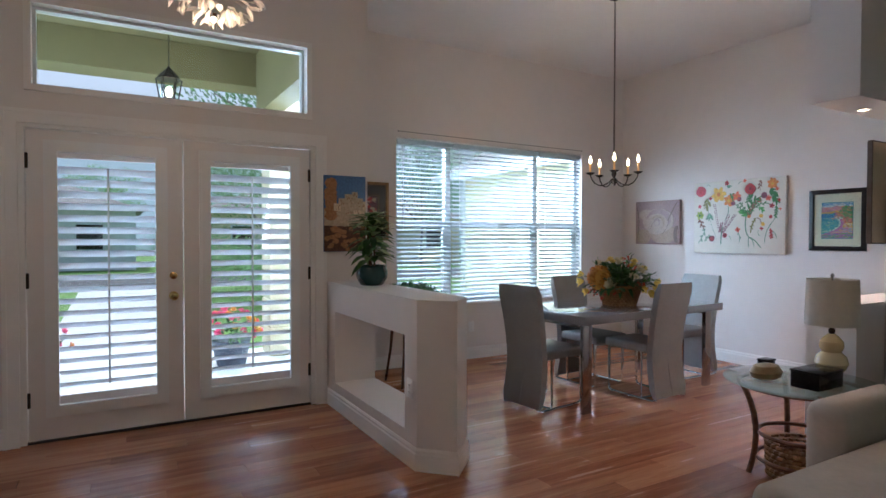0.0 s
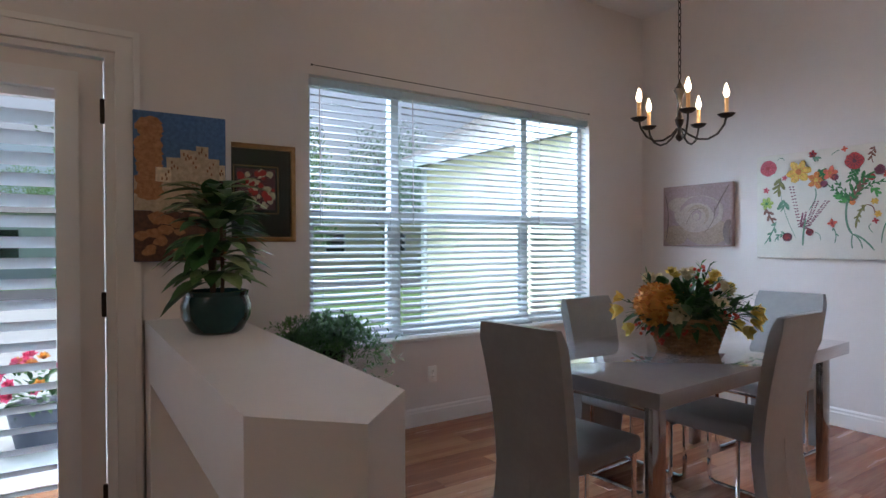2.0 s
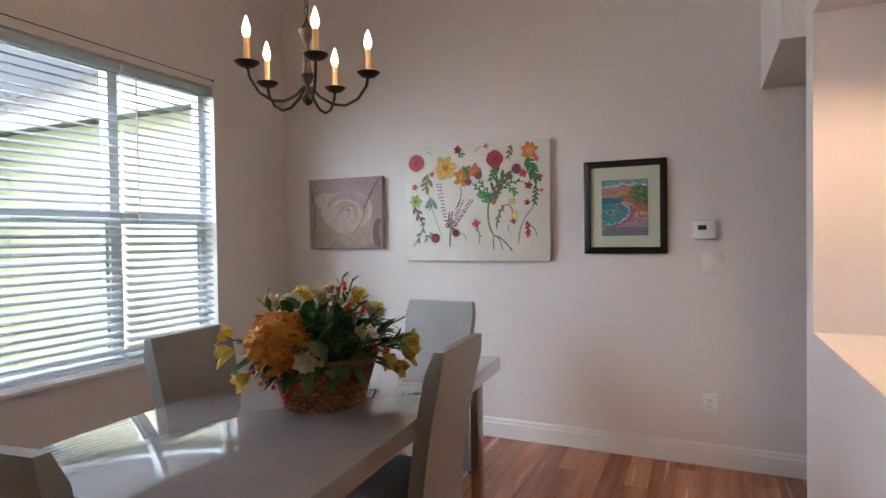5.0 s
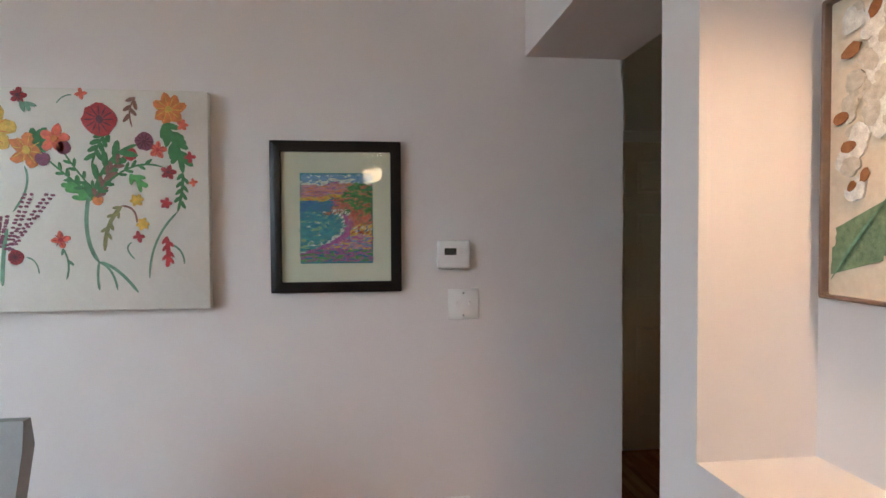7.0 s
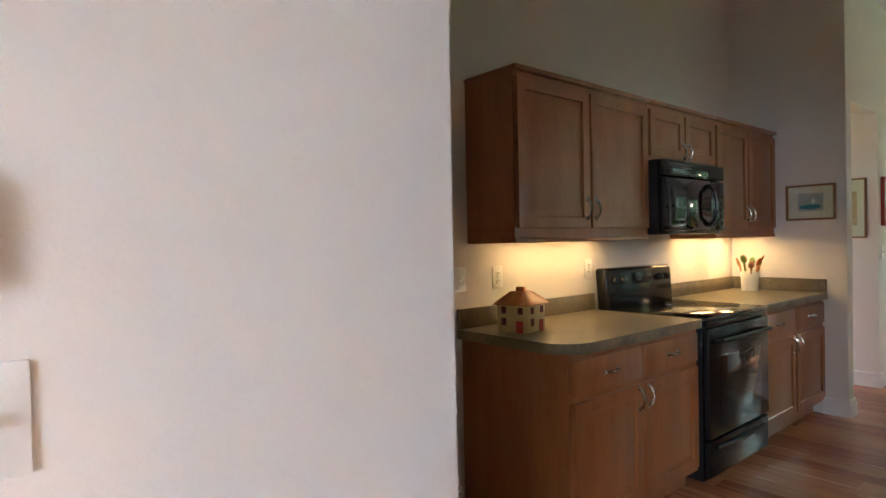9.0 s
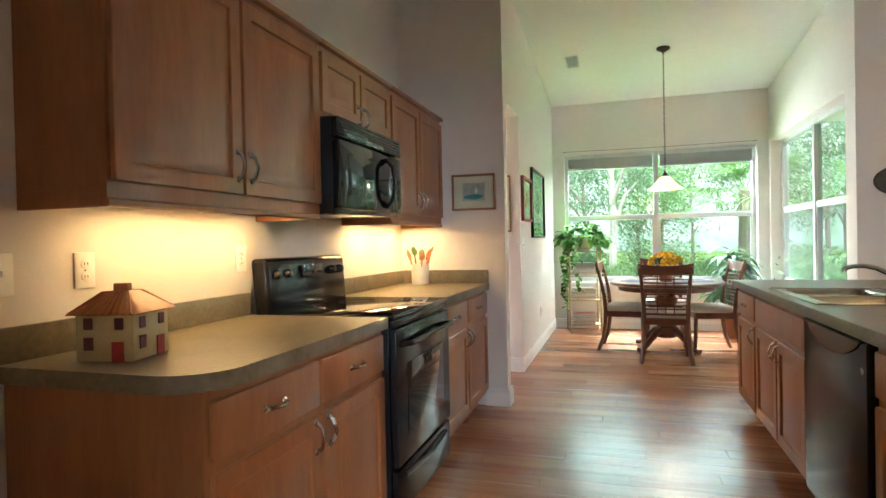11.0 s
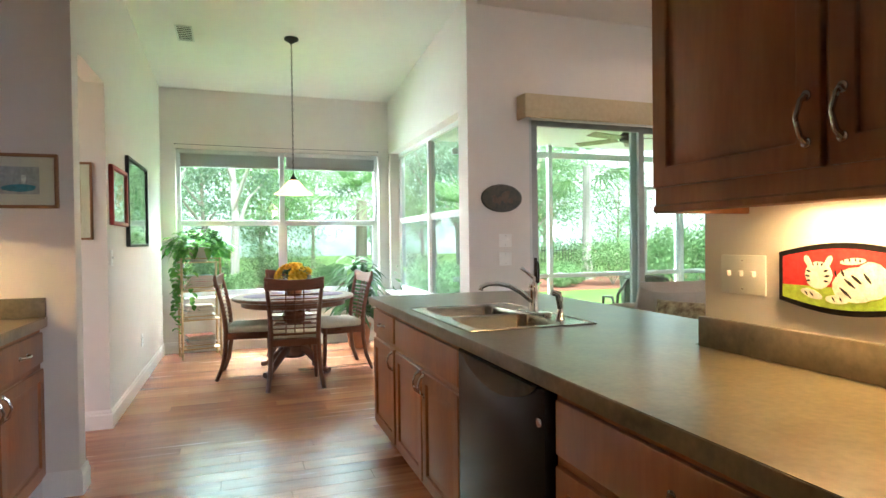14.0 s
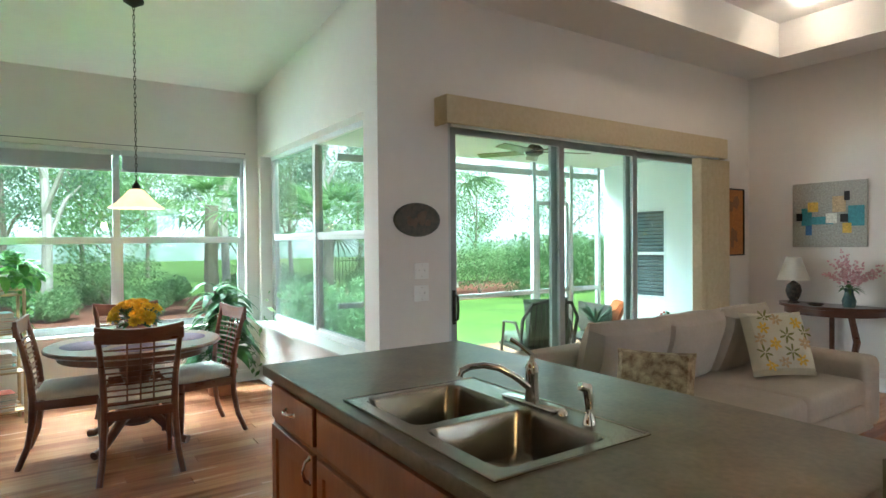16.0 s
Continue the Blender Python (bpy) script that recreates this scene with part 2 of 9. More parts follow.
def wall(name, along, c0, c1, a0, a1, z0, z1, holes=(), material=None, label="smooth painted plaster wall"):
    """A wall between c0 and c1 across, a0 and a1 along ('x' or 'y'), with holes (a0, a1, z0, z1) right through it."""
    A = sorted({a0, a1, *[v for h in holes for v in h[:2]]})
    Z = sorted({z0, z1, *[v for h in holes for v in h[2:]]})
    A, Z = [v for v in A if a0 <= v <= a1], [v for v in Z if z0 <= v <= z1]
    solid = lambda i, k: 0 <= i < len(A) - 1 and 0 <= k < len(Z) - 1 and not any(
        h[0] < (A[i] + A[i + 1]) / 2 < h[1] and h[2] < (Z[k] + Z[k + 1]) / 2 < h[3] for h in holes)
    bm = bmesh.new()
    P = lambda c, a, z: (a, c, z) if along == "x" else (c, a, z)
    quad = lambda *ps: bm.faces.new([bm.verts.new(P(*p)) for p in ps])
    for i in range(len(A) - 1):
        for k in range(len(Z) - 1):
            if not solid(i, k):
                continue
            a, b, lo, hi = A[i], A[i + 1], Z[k], Z[k + 1]
            for c in (c0, c1):
                quad((c, a, lo), (c, b, lo), (c, b, hi), (c, a, hi))
            for di, v in ((-1, a), (1, b)):
                if not solid(i + di, k):
                    quad((c0, v, lo), (c1, v, lo), (c1, v, hi), (c0, v, hi))
            for dk, v in ((-1, lo), (1, hi)):
                if not solid(i, k + dk):
                    quad((c0, a, v), (c1, a, v), (c1, b, v), (c0, b, v))
    bmesh.ops.remove_doubles(bm, verts=bm.verts, dist=1e-5)
    return structure(name, bm, material or WALL, label, "wall", smooth=0)


# ---- the shell of the house ----
H = 3.42
DOOR_Y, WIN_Y, EAST_X, KE_X, STUB_Y, NOOK_E, NOOK_W, NOOK_Y, SLIDE_Y, WEST_X = 4.05, 4.92, 5.34, 6.76, -3.13, 6.02, 3.32, -7.11, -4.3, -1.40
wall("wall_entry", "x", DOOR_Y, DOOR_Y + 0.2, -1.6, 1.38, 0, H, [(-1.01, 0.93, -1, 2.08), (-0.93, 0.86, 2.33, 2.85)])
wall("wall_entry_return", "y", 1.18, 1.38, DOOR_Y + 0.2, WIN_Y + 0.2, 0, H)
wall("wall_dining_window", "x", WIN_Y, WIN_Y + 0.2, 1.38, EAST_X + 0.2, 0, H, [(2.06, 4.62, 0.62, 2.39)])
wall("wall_dining_east", "y", EAST_X, EAST_X + 0.2, 1.19, WIN_Y, 0, H)
wall("wall_passage_header", "x", 1.19, 1.59, 4.43, EAST_X, 2.145, H)
wall("wall_niche_pier", "y", 4.27, 4.43, 0.92, 1.5, 0, H)
wall("wall_niche_back", "x", 1.15, 1.22, 3.62, 4.27, 0, H)
wall("wall_niche_base", "x", 1.22, 1.5, 3.28, 4.27, 0, 0.962)
wall("wall_niche_head", "x", 1.22, 1.5, 3.28, 4.27, 2.18, H)
wall("wall_fridge_side", "y", 3.57, 3.69, -1.265, 1.15, 0, H)
wall("wall_kitchen_north", "x", 1.19, 1.35, EAST_X + 0.2, KE_X + 0.2, 0, H)
wall("wall_kitchen_east", "y", KE_X, KE_X + 0.2, STUB_Y - 0.12, 1.19, 0, H)
wall("wall_kitchen_stub", "x", STUB_Y - 0.12, STUB_Y, 5.94, KE_X, 0, H)
wall("wall_hall_header", "y", NOOK_E, NOOK_E + 0.12, -4.28, STUB_Y - 0.12, 2.39, H)
wall("wall_nook_east", "y", NOOK_E, NOOK_E + 0.15, NOOK_Y, -4.28, 0, H, material=WALL_N)
wall("wall_hall_south", "x", -4.42, -4.28, NOOK_E + 0.15, 8.2, 0, 2.6)
wall("wall_hall_end", "y", 8.2, 8.35, -4.42, STUB_Y - 0.12, 0, 2.6)
wall("wall_nook_window", "x", NOOK_Y - 0.2, NOOK_Y, NOOK_W - 0.2, NOOK_E + 0.2, 0, H, [(3.45, 5.86, 0.62, 2.39)], WALL_N)
wall("wall_nook_west", "y", NOOK_W - 0.2, NOOK_W, NOOK_Y, SLIDE_Y, 0, H, [(-7.03, -4.52, 0.62, 2.41)], WALL_N)
wall("wall_slider", "x", SLIDE_Y - 0.2, SLIDE_Y, WEST_X - 0.2, NOOK_W - 0.2, 0, H, [(-0.75, 2.74, -1, 2.4)])
wall("wall_living_west", "y", WEST_X - 0.2, WEST_X, SLIDE_Y, DOOR_Y, 0, H)


def slab(name, x0, x1, y0, y1, z0, z1, material, label, category="ceiling"):
    bm = bmesh.new()
    box(bm, x0, x1, y0, y1, z0, z1)
    return structure(name, bm, material, label, category, smooth=0)


slab("ceiling_dining", -1.6, 7.0, -0.5, 5.2, H, H + 0.15, CEIL, "flat white plaster ceiling of the dining room")
bm = bmesh.new()
vs = [bm.verts.new(p) for p in ((NOOK_W - 0.1, NOOK_Y - 0.1, 3.075), (7.0, NOOK_Y - 0.1, 3.075), (7.0, -3.6, H), (NOOK_W - 0.1, -3.6, H),
                                (NOOK_W - 0.1, -0.5, H), (7.0, -0.5, H))]
bm.faces.new(vs[:4])
bm.faces.new((vs[3], vs[2], vs[5], vs[4]))
top = bmesh.ops.extrude_face_region(bm, geom=bm.faces[:])
bmesh.ops.translate(bm, verts=[v for v in top["geom"] if isinstance(v, bmesh.types.BMVert)], vec=(0, 0, 0.15))
structure("ceiling_kitchen", bm, CEIL, "white plaster ceiling sloping down over the breakfast nook", "ceiling", 0)
slab("ceiling_hall", 6.14, 8.4, -4.5, -3.2, 2.6, 2.7, CEIL, "low white hall ceiling")
slab("floor_base", -1.7, 8.5, -7.4, 5.2, -0.12, -0.012, PLANK, "concrete slab under the laminate floor", "floor")

# ---- trim ----
def baseboard(name, pts, material=None):
    """A skirting board along a line of floor points, standing out to the left of the way they run."""
    bm = bmesh.new()
    prof = ((0.0, 0.0), (0.016, 0.0), (0.016, 0.095), (0.011, 0.105), (0.011, 0.118), (0.004, 0.13), (0.0, 0.13))
    pts = [Vector((x, y, 0)) for x, y in pts]
    rows = []
    for i, p in enumerate(pts):
        d0 = (p - pts[i - 1]).normalized() if i else (pts[1] - p).normalized()
        d1 = (pts[i + 1] - p).normalized() if i < len(pts) - 1 else d0
        n0, n1 = Vector((-d0.y, d0.x, 0)), Vector((-d1.y, d1.x, 0))
        n = (n0 + n1).normalized()
        n /= max(0.3, n.dot(n0))
        rows.append([bm.verts.new(p + n * a + Vector((0, 0, b))) for a, b in prof])
    for a, b in zip(rows, rows[1:]):
        for k in range(len(prof) - 1):
            bm.faces.new((a[k], b[k], b[k + 1], a[k + 1]))
    bm.faces.new(rows[0])
    bm.faces.new(rows[-1][::-1])
    return structure(name, bm, material or TRIM, "white moulded skirting board", "baseboard", 20)


baseboard("baseboard_dining", [(5.34, 1.19), (5.34, 4.92), (1.38, 4.92), (1.38, 4.05)])
baseboard("baseboard_entry_left", [(-1.07, 4.05), (-1.4, 4.05), (-1.4, -4.3), (-0.92, -4.3)])
baseboard("baseboard_niche", [(4.43, 0.92), (4.43, 1.5), (3.28, 1.5), (3.28, 1.22), (3.57, 1.22), (3.57, -1.265)])
baseboard("baseboard_kitchen_stub", [(NOOK_E, STUB_Y - 0.121), (5.938, STUB_Y - 0.121), (5.938, STUB_Y - 0.001), (6.1, STUB_Y - 0.001)])
baseboard("baseboard_nook", [(2.9, SLIDE_Y), (3.32, SLIDE_Y), (3.32, NOOK_Y), (NOOK_E, NOOK_Y), (NOOK_E, -4.28), (8.2, -4.28)])
baseboard("baseboard_kitchen_door", [(6.76, -0.06), (6.76, 0.03)])


# ---- entry doors ----
def casing(name, x0, x1, z1, y, parent=None):
    bm = bmesh.new()
    w = 0.075
    for a, b, c, d in ((x0 - w, x0, 0, z1 + w), (x1, x1 + w, 0, z1 + w), (x0, x1, z1, z1 + w)):
        box(bm, a, b, y - 0.022, y, c, d)
    for a, b, c, d in ((x0 - w - 0.012, x0 - w + 0.012, 0, z1 + w + 0.012), (x1 + w - 0.012, x1 + w + 0.012, 0, z1 + w + 0.012), (x0 - w, x1 + w, z1 + w - 0.012, z1 + w + 0.012)):
        box(bm, a, b, y - 0.03, y - 0.0225, c, d)
    return structure(name, bm, TRIM, "white moulded door casing", "trim", 0)


casing("trim_entry_doors", -1.01, 0.93, 2.08, 4.05)
bm = bmesh.new()
for a, b, c, d in ((-1.01, -0.975, 0, 2.08), (0.895, 0.93, 0, 2.08), (-0.975, 0.895, 2.055, 2.08)):
    box(bm, a, b, 4.053, 4.2, c, d)
structure("trim_entry_jamb", bm, TRIM, "white door jamb", "trim", 0)
slab("trim_entry_threshold", -0.975, 0.895, 4.06, 4.25, -0.011, 0.012, BRONZE, "dark metal door threshold", "trim")


def ring(bm, x0, x1, z0, z1, w, y0, y1):
    """A rectangular frame of bars w wide, between y0 and y1, in one piece."""
    loops = []
    for y in (y0, y1):
        for i in (0.0, w):
            loops.append([bm.verts.new(p) for p in ((x0 + i, y, z0 + i), (x1 - i, y, z0 + i), (x1 - i, y, z1 - i), (x0 + i, y, z1 - i))])
    fo, fi, bo, bi = loops
    for p, q in ((fo, fi), (fi, bi), (bi, bo), (bo, fo)):
        for k in range(4):
            bm.faces.new((p[k], p[(k + 1) % 4], q[(k + 1) % 4], q[k]))


SHUT = mat("shutter_white", (0.8, 0.8, 0.8), (0.85, 0.85, 0.85), 0.35, scale=3)
LOUV = mat("louver_white", (0.78, 0.8, 0.82), (0.83, 0.85, 0.87), 0.35, scale=3, trans=0.55)


def entry_leaf(name, x0, x1, gx0, gx1, latch):
    d = thing(name, (x0, 4.08, 0.014), "white painted glazed front door with closed plantation shutter", "door", "front doors")
    w = x1 - x0
    g0, g1 = gx0 - x0, gx1 - x0
    bm = bmesh.new()
    for a, b, c, e in ((0, g0 - 0.035, 0, 2.035), (g1 + 0.035, w, 0, 2.035), (g0 - 0.035, g1 + 0.035, 0, 0.28), (g0 - 0.035, g1 + 0.035, 1.86, 2.035)):
        box(bm, a, b, 0, 0.045, c, e)
    part("door_leaf", bm, DOOR, d, smooth=0)
    bm = bmesh.new()
    box(bm, g0 - 0.035, g1 + 0.035, 0.02, 0.026, 0.28, 1.86)
    p = part("pane", bm, GLASS, d, "clear glass pane", 0)
    p.visible_shadow = False
    bm = bmesh.new()
    ring(bm, g0 - 0.07, g1 + 0.07, 0.165, 1.955, 0.062, -0.04, -0.001)
    ring(bm, g0 - 0.085, g1 + 0.085, 0.15, 1.97, 0.02, -0.03, -0.001)
    fr = part("shutter_frame", bm, SHUT, d, "white shutter frame", 0)
    bm = bmesh.new()
    L = g1 - g0 + 0.01
    pr = [(0.043 * math.cos(a), 0.005 * math.sin(a)) for a in [2 * math.pi * i / 10 for i in range(10)]]
    ra = [bm.verts.new((0, y, z)) for y, z in pr]
    rb = [bm.verts.new((L, y, z)) for y, z in pr]
    for i in range(10):
        bm.faces.new((ra[i], ra[(i + 1) % 10], rb[(i + 1) % 10], rb[i]))
    bm.faces.new(ra)
    bm.faces.new(rb[::-1])
    first = None
    n = 19
    for i in range(n):
        z = 0.315 + 1.5 * (i + 0.5) / n
        m = pose(g0 - 0.005, -0.02, z, -30, 0, 0)
        if first is None:
            first = part("louver", bm, LOUV, fr)
            first.matrix_basis = m
        else:
            o = new("louver", first.data)
            o.parent, o.matrix_basis = fr, m
    part("tilt_rod", rbox((g0 + g1) / 2 - 0.006, (g0 + g1) / 2 + 0.006, -0.055, -0.045, 0.34, 1.80, 0.003), SHUT, fr)
    for z in (0.22, 1.0, 1.78):
        hx = 0.0 if not latch else w
        part("hinge", rbox(hx - 0.012, hx + 0.012, -0.014, 0.004, z, z + 0.1, 0.004), BRONZE, d, "dark hinge")
    if not latch:
        for z, r in ((1.06, 0.026), (0.915, 0.031)):
            k = lathe([(r, 0), (r, 0.006), (r * 0.5, 0.01), (r * 0.4, 0.03)] + ([(r * 0.9, 0.04), (r, 0.055), (r * 0.7, 0.068), (0.002, 0.072)] if z < 1 else [(r * 0.4, 0.034), (0.002, 0.036)]), 20)
            bmesh.ops.transform(k, matrix=pose(w - 0.065, 0, z, 90, 0, 0), verts=k.verts)
            part("door_knob" if z < 1 else "deadbolt", k, BRASS, d, "polished brass")
    return d


entry_leaf("door_entry_left", -0.97, -0.043, -0.79, -0.23, False)
entry_leaf("door_entry_right", -0.037, 0.89, 0.15, 0.72, True)


# ---- windows ----
def window(name, a0, a1, z0, z1, c, facing, splits, rail=None, label="white aluminium sash window", bar=0.045, screen=False):
    """A framed window: a from a0 to a1, depth c, facing 'x' or 'y'; splits: mullions; rail: the height of the meeting rail."""
    w = tagged(new(name), label, "window", kind="structure")
    w.matrix_world = pose(0, 0, 0) if facing == "y" else pose(0, 0, 0, 0, 0, 90)
    sgn = 1 if facing == "y" else -1
    y0, y1 = (c - 0.03, c + 0.03) if facing == "y" else (-c - 0.03, -c + 0.03)
    bm = bmesh.new()
    ring(bm, a0, a1, z0, z1, bar, y0, y1)
    part("window_frame", bm, ALU, w, smooth=0)
    edges = [a0 + bar] + [v for p in splits for v in (p - 0.03, p + 0.03)] + [a1 - bar]
    for p in splits:
        bm = bmesh.new()
        box(bm, p - 0.03, p + 0.03, y0 - 0.005, y1 + 0.005, z0 + bar, z1 - bar)
        part("mullion", bm, ALU, w, smooth=0)
    for k in range(0, len(edges), 2):
        e0, e1 = edges[k], edges[k + 1]
        if rail:
            part("meeting_rail", rbox(e0, e1, y0 + 0.006, y1 - 0.006, rail - 0.022, rail + 0.022, 0.004), ALU, w)
            bm = bmesh.new()
            ring(bm, e0, e1, z0 + bar, rail - 0.022, 0.022, y0 + 0.012, y1 - 0.012)
            part("sash", bm, ALU, w, smooth=0)
        bm = bmesh.new()
        m = (y0 + y1) / 2
        box(bm, e0, e1, m - 0.003, m + 0.003, z0 + bar, z1 - bar)
        pane = part("pane", bm, TINTED if screen else GLASS, w, smooth=0)
        pane.visible_shadow = False
        if screen:
            bm = bmesh.new()
            box(bm, e0 + 0.022, e1 - 0.022, m + sgn * 0.018, m + sgn * 0.0185, z0 + bar + 0.022, rail - 0.045)
            net = part("insect_screen", bm, MESH, w, "dark insect screen", 0)
            net.visible_shadow = False
    return w


window("window_transom", -0.93, 0.86, 2.33, 2.85, 4.14, "y", [], None, "fixed transom window over the front doors", 0.02)
window("window_dining", 2.06, 4.62, 0.64, 2.39, 5.05, "y", [2.73, 3.945], 1.50)
window("window_nook_back", 3.45, 5.86, 0.64, 2.39, NOOK_Y - 0.12, "y", [4.66], 1.53, screen=True)
window("window_nook_side", -7.03, -4.52, 0.64, 2.41, NOOK_W - 0.15, "x", [-5.775], 1.55, screen=True)
for nm, b in (("window_sill_dining", (2.03, 4.65, 4.87, 5.02, 0.615, 0.64)), ("window_sill_nook", (3.42, 5.89, -7.23, -7.07, 0.615, 0.64)),
              ("window_sill_nook_side", (3.2, 3.39, -7.06, -4.47, 0.615, 0.64))):
    structure(nm, rbox(*b, 0.006), TRIM, "white window sill", "window sill")
bm = bmesh.new()
ring(bm, -0.97, 0.90, 2.29, 2.89, 0.04, 4.028, 4.0505)
structure("trim_transom", bm, TRIM, "white moulded transom casing", "trim", 0)

SLAT = mat("blind_slat", (0.6, 0.64, 0.67), (0.66, 0.7, 0.73), 0.4, scale=3, trans=0.35)


def blind(name, x0, x1, z0, z1, y, wand_x, label, count=36):
    b = thing(name, (x0, y, z0), label, "window blind", "dining window blinds")
    w = x1 - x0
    part("headrail", rbox(0, w, -0.03, 0.03, z1 - z0 - 0.045, z1 - z0, 0.004), SLAT, b)
    part("bottom_rail", rbox(0, w, -0.026, 0.026, 0, 0.016, 0.004), SLAT, b)
    me = None
    for i in range(count):
        z = 0.03 + (z1 - z0 - 0.09) * i / (count - 1)
        m = pose(0, 0, z, 24, 0, 0)
        if me is None:
            bm = bmesh.new()
            ys = (-0.025, -0.012, 0.0, 0.012, 0.025)
            hs = (0.0, 0.003, 0.004, 0.003, 0.0)
            lo = [[bm.verts.new((x, yy, hh)) for yy, hh in zip(ys, hs)] for x in (0.004, w - 0.004)]
            hi = [[bm.verts.new((x, yy, hh + 0.003)) for yy, hh in zip(ys, hs)] for x in (0.004, w - 0.004)]
            for k in range(4):
                bm.faces.new((lo[0][k], lo[0][k + 1], lo[1][k + 1], lo[1][k]))
                bm.faces.new((hi[0][k], hi[1][k], hi[1][k + 1], hi[0][k + 1]))
            bm.faces.new((lo[0][0], lo[1][0], hi[1][0], hi[0][0]))
            bm.faces.new((lo[0][4], hi[0][4], hi[1][4], lo[1][4]))
            o = part("slat", bm, SLAT, b)
            me = o.data
        else:
            o = new("slat", me)
            o.parent = b
        o.matrix_basis = m
    for fx in (0.12, 0.5, 0.88):
        part("ladder_cord", tube([(w * fx, -0.028, 0.01), (w * fx, -0.028, z1 - z0 - 0.04)], 0.0012, 5), SLAT, b)
    part("wand", tube([(wand_x - x0, -0.045, z1 - z0 - 0.05), (wand_x - x0, -0.05, z1 - z0 - 0.95)], 0.004, 6), SHUT, b, "grey tilt wand")
    return b


for x0, x1, wx in ((2.075, 2.725, 2.13), (2.745, 3.935, 2.82), (3.955, 4.605, 4.02)):
    blind("venetian_blind", x0, x1, 0.65, 2.375, 4.955, wx, "white horizontal slat blind lowered over the dining window")

WIRE = mat("dark_wire", (0.012, 0.011, 0.01), (0.02, 0.018, 0.016), 0.5, scale=10)


def wire(name, pts, label):
    w = thing(name, pts[0], label, "wire")
    part("strand", tube([Vector(p) - Vector(pts[0]) for p in pts], 0.0025, 6), WIRE, w)
    for p in (pts[0], pts[-1]):
        part("hook", lathe([(0.006, -0.006), (0.006, 0.006)], 8, Matrix.Translation(Vector(p) - Vector(pts[0]))), WIRE, w)


wire("curtain_wire", [(2.08, WIN_Y - 0.006, 2.45), (3.4, WIN_Y - 0.006, 2.44), (4.61, WIN_Y - 0.006, 2.435)], "thin dark wire stretched above the dining window")
wire("curtain_wire", [(3.46, NOOK_Y + 0.006, 2.435), (4.7, NOOK_Y + 0.006, 2.43), (5.86, NOOK_Y + 0.006, 2.44)], "thin dark wire stretched above the nook window")

# ---- half wall between entry and dining room ----
bm = bmesh.new()
out = [(1.03, 4.05), (1.03, 2.46), (1.2, 2.29), (1.37, 2.46), (1.37, 4.05)]
lo, hi = 0.20, 0.765
ya, yb = 2.62, 3.87


def prism(bm, ring2, z0, z1):
    a = [bm.verts.new((x, y, z0)) for x, y in ring2]
    b = [bm.verts.new((x, y, z1)) for x, y in ring2]
    for i in range(len(ring2)):
        j = (i + 1) % len(ring2)
        bm.faces.new((a[i], a[j], b[j], b[i]))
    bm.faces.new(a[::-1])
    bm.faces.new(b)


prism(bm, out, 0, lo)
prism(bm, out, hi, 0.99)
prism(bm, [(1.03, ya), (1.03, 2.46), (1.2, 2.29), (1.37, 2.46), (1.37, ya)], lo, hi)
prism(bm, [(1.03, 4.05), (1.03, yb), (1.37, yb), (1.37, 4.05)], lo, hi)
structure("wall_half_partition", bm, WALL, "white plastered half wall with a through opening and pointed end", "wall", 0)
baseboard("baseboard_half_wall", [(1.37, 4.05), (1.37, 2.46), (1.2, 2.29), (1.03, 2.46), (1.03, 4.05), (1.005, 4.05)])


# ---- small wall fixtures ----
def plate(name, at, turn, w, h, kind, label):
    """A wall plate: local x to the right, z up, facing local -y."""
    p = thing(name, at, label, "switch" if kind == "switch" else "outlet", "wall plates", turn)
    part("plate", rbox(-w / 2, w / 2, -0.007, 0, -h / 2, h / 2, 0.004), PLASTIC, p)
    n = max(1, round(w / 0.055)) if kind != "outlet" else 1
    for i in range(n):
        cx = (i - (n - 1) / 2) * 0.046
        if kind == "outlet":
            for dz in (-0.02, 0.02):
                part("socket", lathe([(0.0155, 0), (0.0155, 0.003), (0.013, 0.004)], 16, pose(0, -0.0065, dz, 90, 0, 0)), PLASTIC, p)
                bm = bmesh.new()
                for dx in (-0.006, 0.005):
                    box(bm, dx, dx + 0.002, -0.0112, -0.0102, dz - 0.003, dz + 0.005)
                part("slot", bm, BLACK, p, smooth=0)
        else:
            part("toggle", rbox(cx - 0.005, cx + 0.005, -0.022, -0.006, -0.004, 0.012, 0.002, m=None), PLASTIC, p)
    for dz in (-h * 0.36, h * 0.36) if kind == "switch" else (0,):
        part("screw", lathe([(0.003, 0), (0.003, 0.001)], 8, pose(0, -0.0068, dz, 90, 0, 0)), NICKEL, p)
    return p


plate("light_switch", (5.34, 1.84, 1.18), -90, 0.12, 0.12, "switch", "white double toggle switch plate under the thermostat")
plate("wall_outlet", (5.34, 1.855, 0.365), -90, 0.075, 0.115, "outlet", "white duplex outlet low on the dining wall")
plate("wall_outlet", (4.0 - 1.02, 4.92, 0.36), 0, 0.075, 0.115, "outlet", "white duplex outlet below the dining window")
plate("wall_outlet", (1.03, 2.54, 0.46), -90, 0.075, 0.115, "outlet", "white duplex outlet on the half wall")

